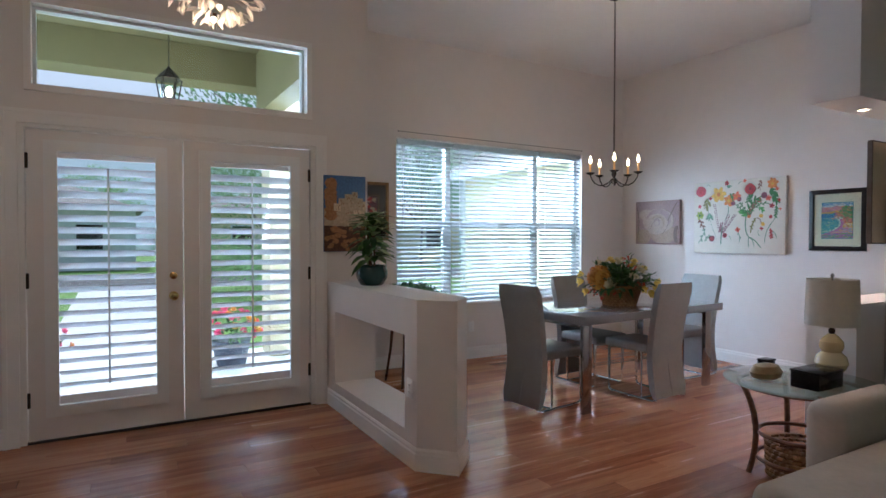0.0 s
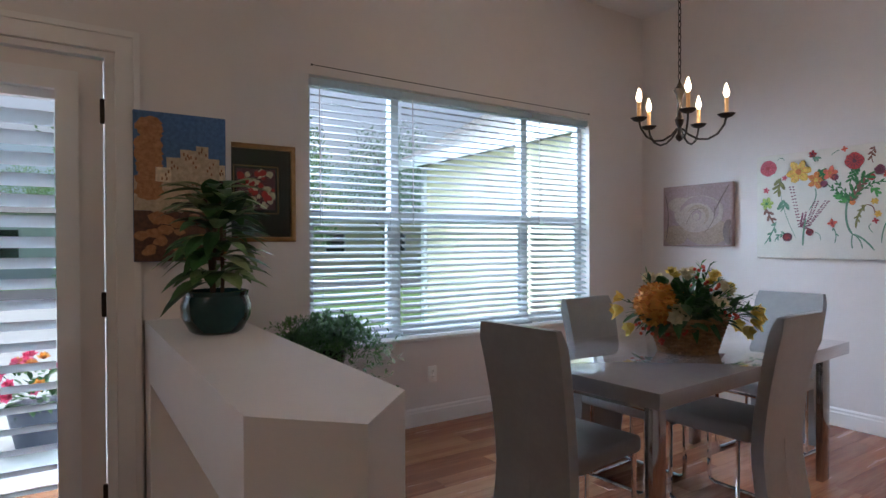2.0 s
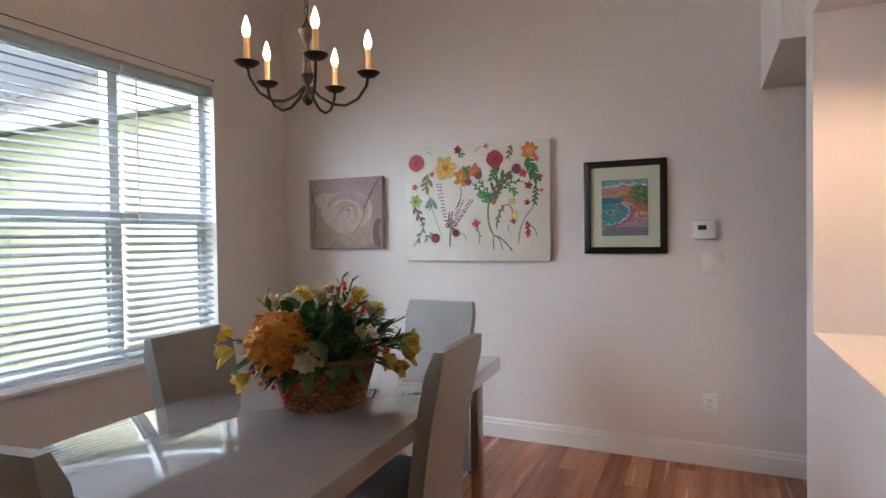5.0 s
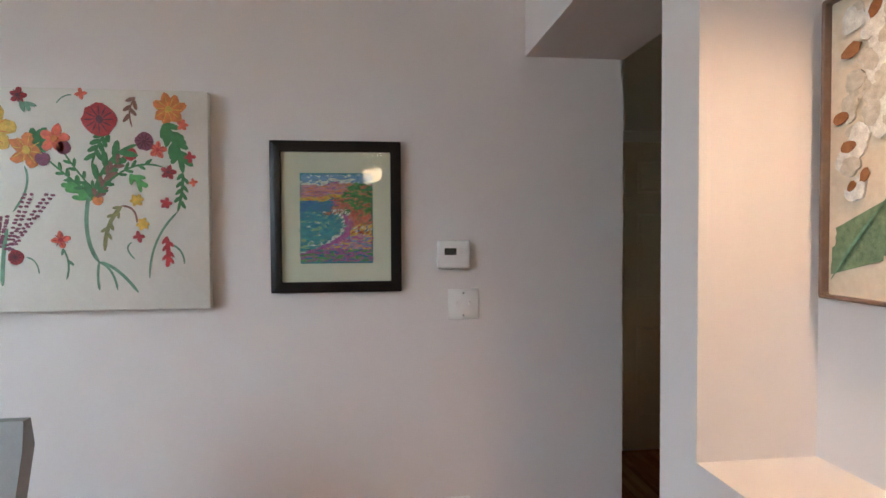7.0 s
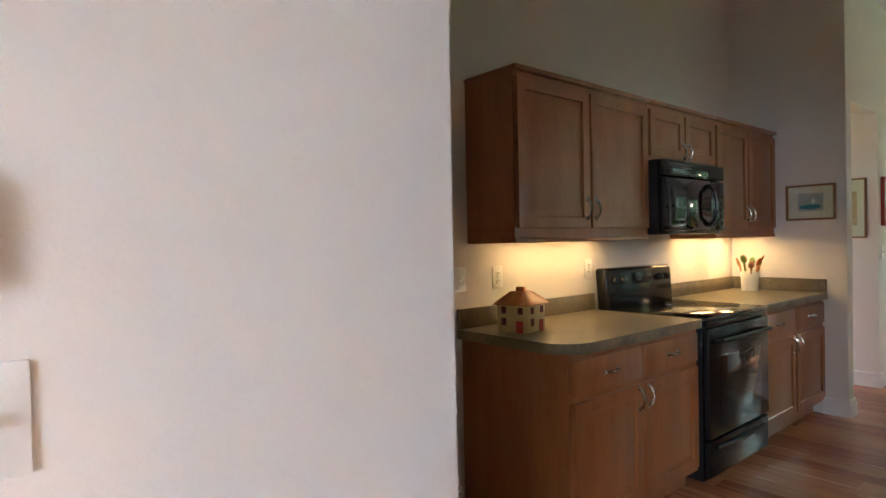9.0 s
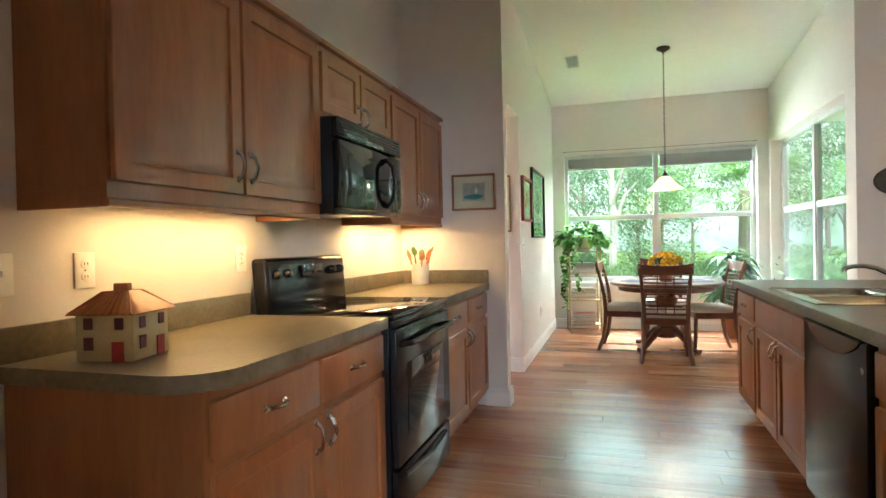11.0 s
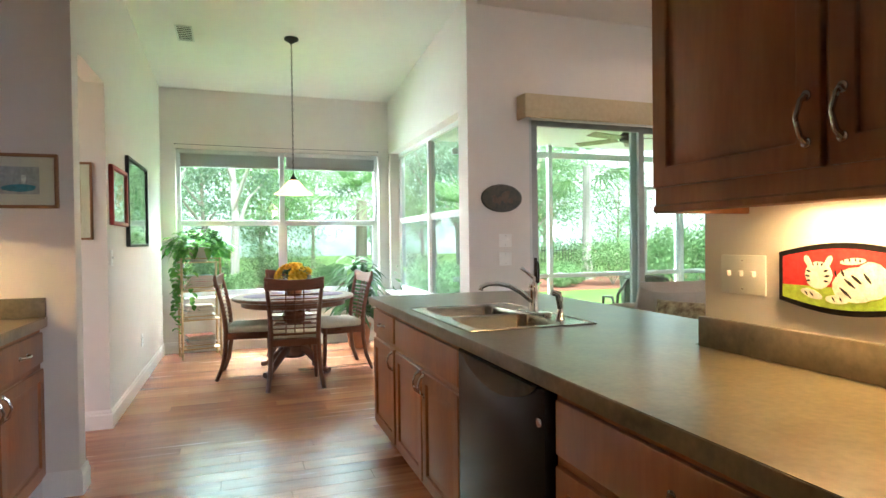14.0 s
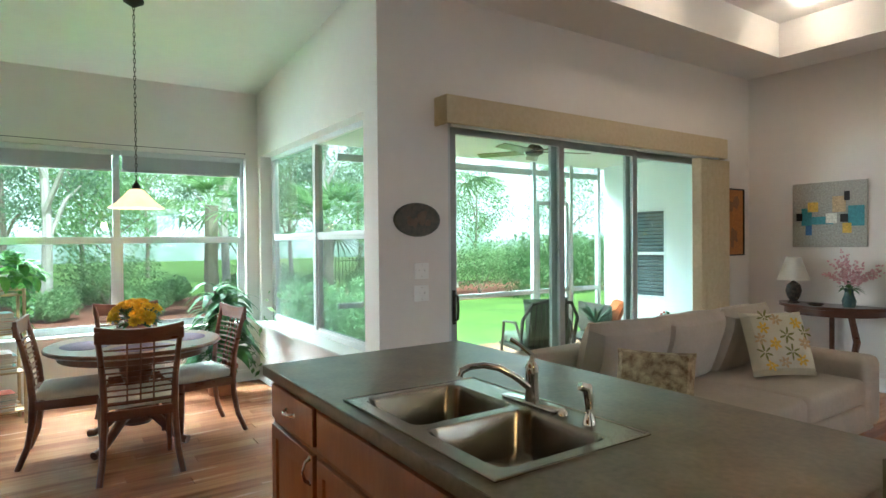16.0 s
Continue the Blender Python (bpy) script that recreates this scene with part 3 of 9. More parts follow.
t = thing("thermostat", (5.34, 1.88, 1.375), "white digital wall thermostat with grey display", "thermostat", "", -90)
part("body", rbox(-0.062, 0.062, -0.03, 0, -0.055, 0.055, 0.008, 3), PLASTIC, t)
LCD = mat("lcd", (0.05, 0.055, 0.05), (0.07, 0.075, 0.07), 0.25)
part("display", rbox(-0.036, 0.01, -0.0325, -0.029, -0.002, 0.024, 0.001), LCD, t, "grey display")
for k in range(4):
    part("button", rbox(0.024 + 0.016 * (k % 2), 0.036 + 0.016 * (k % 2), -0.033, -0.029, 0.002 + 0.014 * (k // 2), 0.011 + 0.014 * (k // 2), 0.002), SHUT, t)


# ---- pictures ----
LAYER = [0]


def layer():
    """A slightly different depth for each daub, so that no two lie in one plane."""
    LAYER[0] = (LAYER[0] + 1) % 60
    return LAYER[0] * 0.00004


def blob(bm, x, z, y, r, k=12, wob=0.12, sx=1.0, sz=1.0, rot=0.0, thick=0.0012):
    """A daub of paint on the plane y, slightly proud of it."""
    ca, sa = math.cos(rot), math.sin(rot)
    thick += layer()
    pts = []
    for i in range(k):
        a = 2 * math.pi * i / k
        q = r * (1 + random.uniform(-wob, wob))
        u, v = q * sx * math.cos(a), q * sz * math.sin(a)
        pts.append((x + ca * u - sa * v, z + sa * u + ca * v))
    f = [bm.verts.new((px, y - thick, pz)) for px, pz in pts]
    b = [bm.verts.new((px, y, pz)) for px, pz in pts]
    bm.faces.new(f)
    for i in range(k):
        j = (i + 1) % k
        bm.faces.new((b[i], b[j], f[j], f[i]))


def stroke(bm, pts, width, y, thick=0.001):
    thick += layer()
    pts = [Vector((p[0], p[1])) for p in pts]
    L, R = [], []
    for i, p in enumerate(pts):
        d = (pts[min(i + 1, len(pts) - 1)] - pts[max(i - 1, 0)]).normalized()
        n = Vector((-d.y, d.x)) * width * 0.5 * (1.0 if 0 < i < len(pts) - 1 else 0.4)
        L.append(bm.verts.new((p.x + n.x, y - thick, p.y + n.y)))
        R.append(bm.verts.new((p.x - n.x, y - thick, p.y - n.y)))
    for i in range(len(pts) - 1):
        bm.faces.new((L[i], L[i + 1], R[i + 1], R[i]))


def curve2(a, b, c, n=8):
    return [((1 - t) ** 2 * a[0] + 2 * t * (1 - t) * b[0] + t * t * c[0], (1 - t) ** 2 * a[1] + 2 * t * (1 - t) * b[1] + t * t * c[1]) for t in (i / n for i in range(n + 1))]


def paint(name, c, c2=None):
    return mat("paint_" + name, tuple(v * 0.75 for v in c), c2 or tuple(min(1, v * 1.4 + 0.02) for v in c), 0.5, scale=60, detail=6, bump=0.25)


P_RED, P_ORANGE, P_YELLOW = paint("red", (0.42, 0.02, 0.03), (0.55, 0.05, 0.05)), paint("orange", (0.62, 0.2, 0.04)), paint("yellow", (0.66, 0.43, 0.06))
P_GREEN, P_LGREEN, P_DARK = paint("green", (0.03, 0.17, 0.04)), paint("light_green", (0.28, 0.42, 0.24)), paint("maroon", (0.1, 0.012, 0.03))
P_PURPLE, P_BLUE, P_TEAL = paint("purple", (0.25, 0.06, 0.22)), paint("blue", (0.03, 0.14, 0.35)), paint("teal", (0.03, 0.22, 0.28))
P_WHITE, P_CREAM, P_PINK = paint("white", (0.72, 0.7, 0.64)), paint("cream", (0.62, 0.52, 0.36)), paint("pink", (0.55, 0.28, 0.32))
P_BROWN, P_GREY, P_SKY = paint("brown", (0.22, 0.09, 0.03)), paint("grey", (0.4, 0.4, 0.38)), paint("sky", (0.05, 0.13, 0.3))
P_ROSE, P_CORALP, P_PLUM = paint("rose", (0.5, 0.07, 0.1)), paint("light_coral", (0.66, 0.13, 0.07)), paint("plum", (0.2, 0.045, 0.085))
P_LIME, P_LEAFY, P_SAGE, P_OLIVEP, P_BROWNP = (paint("lime", (0.4, 0.5, 0.1)), paint("leafy", (0.07, 0.3, 0.06)), paint("sage", (0.13, 0.27, 0.17)), paint("olive", (0.2, 0.2, 0.06)),
                                               paint("umber", (0.2, 0.09, 0.06)))
P_MAUVE, P_TAN = paint("mauve", (0.36, 0.22, 0.22)), paint("tan", (0.5, 0.36, 0.2))
CANVAS = mat("canvas", (0.74, 0.72, 0.65), (0.8, 0.78, 0.71), 0.8, scale=10, bump=0.3, bump_scale=400)
MAT_BOARD = mat("mat_board", (0.72, 0.68, 0.55), (0.76, 0.72, 0.59), 0.85, scale=10)
FRAME_BLACK = mat("black_wood_frame", (0.007, 0.006, 0.006), (0.014, 0.012, 0.012), 0.35, scale=10, spec=0.3)
FRAME_GOLD = mat("gilt_wood_frame", (0.2, 0.1, 0.03), (0.34, 0.2, 0.07), 0.4, scale=20, metal=0.3)
FRAME_WOOD = mat("brown_wood_frame", (0.2, 0.09, 0.035), (0.3, 0.15, 0.06), 0.45, scale=12, stretch=(1, 1, 6))


def canvas(name, at, turn, w, h, d, label, ground=None):
    c = thing(name, at, label, "painting", "", turn)
    part("canvas", rbox(-w / 2, w / 2, -d, 0, -h / 2, h / 2, 0.004), ground or CANVAS, c)
    return c


def framed(name, at, turn, w, h, label, fmat, fw=0.035, mw=0.06, depth=0.025, category="framed picture", glass=True, ground=None):
    c = thing(name, at, label, category, "", turn)
    bm = bmesh.new()
    ring(bm, -w / 2, w / 2, -h / 2, h / 2, fw, -depth, 0)
    bevelled(bm, 0.003, 1)
    part("frame", bm, fmat, c)
    bm = bmesh.new()
    box(bm, -w / 2 + fw, w / 2 - fw, -0.010, -0.004, -h / 2 + fw, h / 2 - fw)
    part("mat_board", bm, ground or MAT_BOARD, c, smooth=0)
    if glass:
        bm = bmesh.new()
        box(bm, -w / 2 + fw, w / 2 - fw, -0.0165, -0.0145, -h / 2 + fw, h / 2 - fw)
        g = part("glass", bm, GLASS, c, smooth=0)
        g.visible_shadow = False
    return c


def flower_head(bm, x, z, y, r, n):
    for i in range(n):
        a = 2 * math.pi * i / n + 0.25 * random.random()
        blob(bm, x + 0.52 * r * math.cos(a), z + 0.52 * r * math.sin(a), y, 0.52 * r, 10, 0.16, 1.05, 0.66, a)


# long canvas of loose flowers
pc = canvas("flower_canvas", (5.34, 3.295, 1.58), -90, 1.035, 0.785, 0.04, "wide white canvas painted with scattered red, yellow and orange flowers")
Y = -0.04


def canvas_flower(x, z, r, n, petals, heart, round_head=False):
    bm = bmesh.new()
    if round_head:
        blob(bm, x, z, Y, r, 18, 0.07)
    else:
        flower_head(bm, x, z, Y, r, n)
    f = part("painted_flower", bm, petals, pc, smooth=0)
    if r > 0.025:
        bm = bmesh.new()
        blob(bm, x, z, Y - 0.004, r * 0.25, 8, 0.2)
        for i in range(n + 3):
            q = 2 * math.pi * i / (n + 3) + 0.4
            stroke(bm, [(x + k * r * math.cos(q + 0.15 * (k > 0.4)), z + k * r * math.sin(q + 0.15 * (k > 0.4))) for k in (0.25, 0.55, 0.85)], 0.004 if not round_head else 0.006, Y - 0.004)
        part("flower_heart", bm, heart, f, smooth=0)


def canvas_stem(a, b, c, w, material, leaves=0, leaf_size=0.014):
    bm = bmesh.new()
    pts = curve2(a, b, c, 10)
    stroke(bm, pts, w, Y)
    for i in range(leaves):
        k = 1 + (i * 8) // max(1, leaves)
        d = Vector((pts[k + 1][0] - pts[k - 1][0], pts[k + 1][1] - pts[k - 1][1])).normalized()
        side = 1 if i % 2 else -1
        blob(bm, pts[k][0] - side * d.y * leaf_size * 0.8, pts[k][1] + side * d.x * leaf_size * 0.8, Y, leaf_size, 8, 0.12, 1.3, 0.5, math.atan2(d.y, d.x) + side * 0.7)
    part("painted_stem", bm, material, pc, smooth=0)


for x, z, r, n, p, h, rd in ((-0.43, 0.295, 0.06, 9, P_ROSE, P_RED, True), (-0.21, 0.245, 0.082, 6, P_YELLOW, P_ORANGE, False), (-0.09, 0.175, 0.062, 5, P_ORANGE, P_YELLOW, False), (0.0, 0.215, 0.05, 5, P_CORALP, P_ORANGE, False),
                             (0.15, 0.285, 0.058, 9, P_RED, P_DARK, True), (0.385, 0.325, 0.056, 7, P_ORANGE, P_YELLOW, False), (-0.115, 0.365, 0.028, 5, P_RED, P_DARK, False), (0.09, 0.375, 0.02, 4, P_CORALP, P_RED, False),
                             (0.03, 0.185, 0.024, 6, P_PLUM, P_DARK, True), (-0.04, 0.145, 0.024, 6, P_PLUM, P_DARK, True), (0.3, 0.21, 0.032, 7, P_PLUM, P_DARK, True), (0.25, 0.165, 0.024, 6, P_RED, P_DARK, True), (0.345, 0.18, 0.03, 5, P_CORALP, P_RED, False),
                             (0.38, 0.1, 0.026, 5, P_RED, P_DARK, False), (0.455, 0.155, 0.02, 4, P_RED, P_DARK, False), (0.37, -0.01, 0.02, 5, P_RED, P_DARK, False), (0.465, 0.065, 0.015, 4, P_CORALP, P_RED, False), (0.43, 0.27, 0.02, 5, P_CORALP, P_RED, False),
                             (-0.44, 0.025, 0.046, 6, P_LIME, P_GREEN, False), (-0.29, -0.235, 0.034, 8, P_DARK, P_RED, True), (-0.135, -0.2, 0.026, 7, P_RED, P_DARK, True), (0.015, -0.14, 0.03, 4, P_CORALP, P_RED, False), (0.14, 0.0, 0.018, 6, P_ORANGE, P_YELLOW, True),
                             (0.27, 0.0, 0.022, 6, P_YELLOW, P_LIME, False), (0.29, -0.085, 0.022, 6, P_YELLOW, P_LIME, False), (0.275, -0.13, 0.02, 4, P_RED, P_DARK, False), (-0.31, 0.21, 0.02, 5, P_ROSE, P_RED, False), (-0.445, 0.125, 0.022, 5, P_ROSE, P_RED, False)):
    canvas_flower(x, z, r, n, p, h, rd)
for a, b, c, w, m, k, ls in (((0.17, 0.24), (0.14, 0.2), (0.12, 0.12), 0.008, P_GREEN, 9, 0.017), ((0.13, 0.03), (0.05, 0.13), (0.03, 0.17), 0.006, P_GREEN, 6, 0.012), ((0.12, 0.02), (0.02, 0.1), (-0.02, 0.14), 0.006, P_GREEN, 7, 0.012),
                              ((0.12, 0.0), (0.16, 0.17), (0.28, 0.2), 0.012, P_GREEN, 9, 0.024), ((0.13, 0.0), (0.18, 0.12), (0.24, 0.16), 0.01, P_BROWNP, 10, 0.014), ((0.13, 0.01), (0.24, 0.16), (0.36, 0.12), 0.007, P_GREEN, 10, 0.012),
                              ((0.11, 0.0), (0.06, 0.05), (0.04, 0.08), 0.022, P_LEAFY, 6, 0.02), ((0.11, 0.02), (0.08, -0.14), (0.14, -0.22), 0.014, P_SAGE, 0, 0), ((0.14, -0.22), (0.2, -0.23), (0.27, -0.33), 0.011, P_SAGE, 0, 0), ((0.14, -0.22), (0.13, -0.27), (0.14, -0.32), 0.009, P_SAGE, 0, 0), ((0.14, -0.22), (0.19, -0.24), (0.2, -0.32), 0.008, P_SAGE, 0, 0),
                              ((0.37, 0.27), (0.42, 0.2), (0.43, 0.1), 0.02, P_GREEN, 12, 0.022), ((0.43, 0.1), (0.43, 0.03), (0.41, -0.04), 0.01, P_GREEN, 8, 0.013), ((0.41, -0.04), (0.31, -0.14), (0.31, -0.28), 0.008, P_SAGE, 0, 0),
                              ((-0.44, -0.02), (-0.42, -0.08), (-0.38, -0.14), 0.012, P_BROWNP, 4, 0.02), ((-0.37, -0.12), (-0.4, -0.22), (-0.46, -0.29), 0.009, P_SAGE, 4, 0.016), ((-0.31, -0.21), (-0.36, -0.21), (-0.38, -0.27), 0.008, P_SAGE, 4, 0.012),
                              ((-0.34, 0.2), (-0.34, 0.12), (-0.39, 0.1), 0.012, P_OLIVEP, 4, 0.026), ((-0.34, 0.1), (-0.32, -0.05), (-0.23, -0.24), 0.004, P_SAGE, 0, 0), ((-0.31, 0.03), (-0.31, -0.02), (-0.34, -0.04), 0.01, P_SAGE, 3, 0.026),
                              ((-0.1, 0.12), (-0.07, 0.05), (-0.14, -0.04), 0.008, P_SAGE, 0, 0), ((-0.18, -0.3), (-0.18, -0.2), (-0.16, -0.1), 0.014, P_SAGE, 0, 0), ((0.02, -0.17), (0.05, -0.22), (0.03, -0.28), 0.007, P_SAGE, 2, 0.01),
                              ((-0.1, -0.2), (-0.06, -0.21), (-0.06, -0.26), 0.005, P_SAGE, 0, 0), ((0.22, -0.02), (0.16, -0.08), (0.16, -0.18), 0.014, P_OLIVEP, 6, 0.012), ((0.22, -0.02), (0.27, -0.02), (0.27, -0.08), 0.007, P_BROWNP, 0, 0), ((0.25, -0.15), (0.22, -0.17), (0.26, -0.21), 0.006, P_SAGE, 0, 0),
                              ((0.37, -0.13), (0.38, -0.2), (0.37, -0.24), 0.016, P_RED, 6, 0.012), ((0.39, -0.16), (0.43, -0.18), (0.43, -0.23), 0.007, P_SAGE, 0, 0), ((-0.07, 0.2), (-0.05, 0.23), (-0.02, 0.2), 0.02, P_GREEN, 5, 0.024), ((0.26, 0.09), (0.28, 0.06), (0.31, 0.05), 0.018, P_LEAFY, 3, 0.016),
                              ((0.27, 0.36), (0.24, 0.32), (0.26, 0.26), 0.006, P_BROWNP, 5, 0.014), ((-0.1, 0.34), (-0.08, 0.33), (-0.08, 0.31), 0.014, P_SAGE, 2, 0.016), ((0.06, 0.37), (0.03, 0.37), (0.01, 0.34), 0.005, P_SAGE, 0, 0), ((-0.36, 0.35), (-0.33, 0.38), (-0.31, 0.34), 0.004, P_SAGE, 0, 0)):
    canvas_stem(a, b, c, w, m, k, ls)
for sx, sz, ex, ez in ((-0.26, 0.14, -0.2, -0.16), (-0.09, 0.02, -0.16, -0.17), (-0.02, 0.02, -0.15, -0.17), (-0.17, -0.06, -0.19, -0.16)):
    bm = bmesh.new()
    for i in range(14):
        t = i / 13
        for side in (-1, 1):
            blob(bm, sx + (ex - sx) * t + side * 0.011 * (1 - 0.5 * t), sz + (ez - sz) * t + random.uniform(-0.004, 0.004), Y, 0.0062, 7, 0.15, 1.2, 0.8)
    part("painted_sprig", bm, P_PLUM, pc, "plum flower sprig", 0)

# rose print
P_R1, P_R2, P_R3 = paint("rose_pale", (0.46, 0.35, 0.28), (0.54, 0.43, 0.36)), paint("rose_mauve", (0.36, 0.24, 0.23), (0.42, 0.3, 0.29)), paint("rose_warm", (0.34, 0.24, 0.17), (0.46, 0.34, 0.25))
P_R4 = paint("rose_shadow", (0.12, 0.07, 0.06), (0.2, 0.13, 0.11))
pr = canvas("rose_canvas", (5.34, 4.335, 1.54), -90, 0.65, 0.53, 0.04, "small canvas of a pale mauve rose seen close up", P_R2)
for m, items in ((P_R3, ((0.1, -0.14, 0.12, 1.7, 0.95), (-0.2, -0.17, 0.09, 1.3, 1.0))), (P_R1, ((0.02, 0.02, 0.2, 1.15, 0.75), (-0.16, 0.1, 0.08, 1.4, 0.8))), (P_R2, ((0.03, 0.04, 0.165, 1.1, 0.75),)), (P_R1, ((0.0, -0.02, 0.15, 1.1, 0.85),)),
                 (P_R3, ((0.02, 0.0, 0.1, 1.05, 0.9),)), (P_R1, ((0.0, -0.02, 0.085, 1.1, 0.95),)), (P_R2, ((0.01, 0.0, 0.045, 1.0, 1.0),)), (P_R1, ((0.005, -0.01, 0.03, 1.0, 1.0),))):
    bm = bmesh.new()
    for x, z, r, sx, sz in items:
        blob(bm, x, z, -0.04 - 0.0004 * len(pr.children), r, 28, 0.02, sx, sz)
    part("petal", bm, m, pr, smooth=0)
bm = bmesh.new()
for a, b, c, w in (((0.3, 0.24), (0.22, 0.12), (0.17, 0.02), 0.012), ((0.31, -0.05), (0.24, -0.12), (0.3, -0.25), 0.05), ((0.17, 0.08), (0.2, -0.05), (0.08, -0.15), 0.006), ((-0.09, -0.08), (-0.02, 0.1), (0.09, 0.05), 0.004),
                   ((-0.3, 0.2), (-0.24, 0.0), (-0.29, -0.2), 0.008), ((-0.05, 0.03), (0.0, 0.08), (0.06, 0.02), 0.004)):
    stroke(bm, curve2(a, b, c, 12), w, -0.0455)
part("shaded_folds", bm, P_R4, pr, smooth=0)

# framed beach painting
pf = framed("beach_picture", (5.34, 2.323, 1.52), -90, 0.485, 0.568, "black framed print of a colourful beach cove with cream mat", FRAME_BLACK, 0.04)
y = -0.0103
bm = bmesh.new()
box(bm, -0.135, 0.135, y - 0.001, y, -0.175, 0.165)
part("print", bm, P_TEAL, pf, smooth=0)
y -= 0.0011
P_SKYB, P_MTN, P_TEALP, P_MAGENTA = paint("sky_blue", (0.16, 0.3, 0.52)), paint("mountain_pink", (0.6, 0.24, 0.22)), paint("wave_teal", (0.06, 0.3, 0.32)), paint("magenta", (0.42, 0.08, 0.3))
P_SEA, P_VIOLET, P_CORAL = paint("sea", (0.02, 0.2, 0.3)), paint("violet", (0.36, 0.12, 0.3)), paint("coral", (0.55, 0.16, 0.1))


def cove(u, v):
    """The paint at a place of the beach picture, u across and v down."""
    q = random.random()
    ripple = 0.02 * math.sin(9 * u) + 0.012 * math.sin(23 * u + 1)
    shore = 0.66 - 2.2 * (v - 0.6) ** 2 * (3.2 if v > 0.6 else 1.6)
    if (u - 0.82) ** 2 / 0.045 + (v - 0.24) ** 2 / 0.022 < 1 or (u - 0.98) ** 2 / 0.02 + (v - 0.3) ** 2 / 0.03 < 1:
        return P_GREEN if q < 0.6 else P_LEAFY if q < 0.85 else P_CORAL
    if v < 0.06 + ripple:
        return P_SKYB if q < 0.8 else P_WHITE
    if v < 0.1 + ripple:
        return P_WHITE if q < 0.7 else P_SKYB
    if v < 0.24 + ripple:
        return P_MTN if q < 0.5 else P_PINK if q < 0.7 else P_VIOLET if q < 0.85 else P_ORANGE
    if v < 0.285 + ripple:
        return P_YELLOW if q < 0.75 else P_ORANGE
    if v < 0.42 and u < 0.42:
        return P_BLUE if q < 0.6 else P_SEA
    if u > 0.3 and 0.36 < v < 0.46 and u < 0.68:
        return P_WHITE if q < 0.35 and v > 0.4 else P_CORAL if q < 0.75 else P_GREEN
    if u < shore - 0.1:
        return P_SEA if q < 0.4 else P_TEALP if q < 0.84 else P_LGREEN if q < 0.97 else P_WHITE
    if u < shore - 0.04:
        return P_WHITE if q < 0.6 else P_TEALP
    if u < shore + 0.08:
        return P_MAGENTA if q < 0.55 else P_VIOLET if q < 0.85 else P_PINK
    if v > 0.86:
        return P_VIOLET if q < 0.35 else P_LEAFY if q < 0.7 else P_MAGENTA if q < 0.85 else P_BLUE
    if v > 0.7:
        return P_PINK if q < 0.3 else P_YELLOW if q < 0.6 else P_SKYB if q < 0.8 else P_MAGENTA
    if v > 0.58:
        return P_YELLOW if q < 0.45 else P_RED if q < 0.65 else P_BLUE if q < 0.8 else P_WHITE
    return P_CORAL if q < 0.7 else P_RED if q < 0.85 else P_GREEN


daubs = {}
for i in range(36):
    for j in range(54):
        u, v = (i + random.uniform(0.0, 1.0)) / 36, (j + random.uniform(0.0, 1.0)) / 54
        m = cove(u, v)
        if m.name not in daubs:
            daubs[m.name] = (m, bmesh.new())
        x, z, a, r = -0.127 + 0.254 * u, 0.157 - 0.324 * v, (2.2 - 2.6 * v if u > 0.35 and 0.42 < v < 0.85 else 0.0) + random.uniform(-0.2, 0.2), random.uniform(0.008, 0.014)
        stroke(daubs[m.name][1], [(x - r * math.cos(a), z - r * math.sin(a)), (x - 0.4 * r, z), (x + 0.4 * r, z + 0.1 * r), (x + r * math.cos(a), z + r * math.sin(a))], random.uniform(0.0045, 0.0075), y - 0.0004 * random.random(), 0.0004)
for m, bm in daubs.values():
    part("brush_marks", bm, m, pf, smooth=0)

# hill town canvas and small dark framed picture
ph = canvas("village_canvas", (1.17, 4.05, 1.545), 0, 0.36, 0.62, 0.035, "tall canvas of a sunlit white village under a blue sky", P_SKY)
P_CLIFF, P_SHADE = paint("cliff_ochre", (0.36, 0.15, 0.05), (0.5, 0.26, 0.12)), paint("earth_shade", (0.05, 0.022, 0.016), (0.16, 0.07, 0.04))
P_STONE = paint("pale_stone", (0.5, 0.4, 0.26), (0.62, 0.52, 0.37))


def daub_band(name, material, x0, x1, z0, z1, count, size, depth):
    """A band of broad overlapping brush marks."""
    bm = bmesh.new()
    for _ in range(count):
        q = random.uniform(size * 0.6, size)
        x, z = random.uniform(x0 + q, x1 - q), random.uniform(z0 + q * 0.7, z1 - q * 0.7)
        blob(bm, x, z, depth, q, 9, 0.2, 1.0, 0.7, random.uniform(-0.2, 0.2), 0.0004)
    part(name, bm, material, ph, smooth=0)


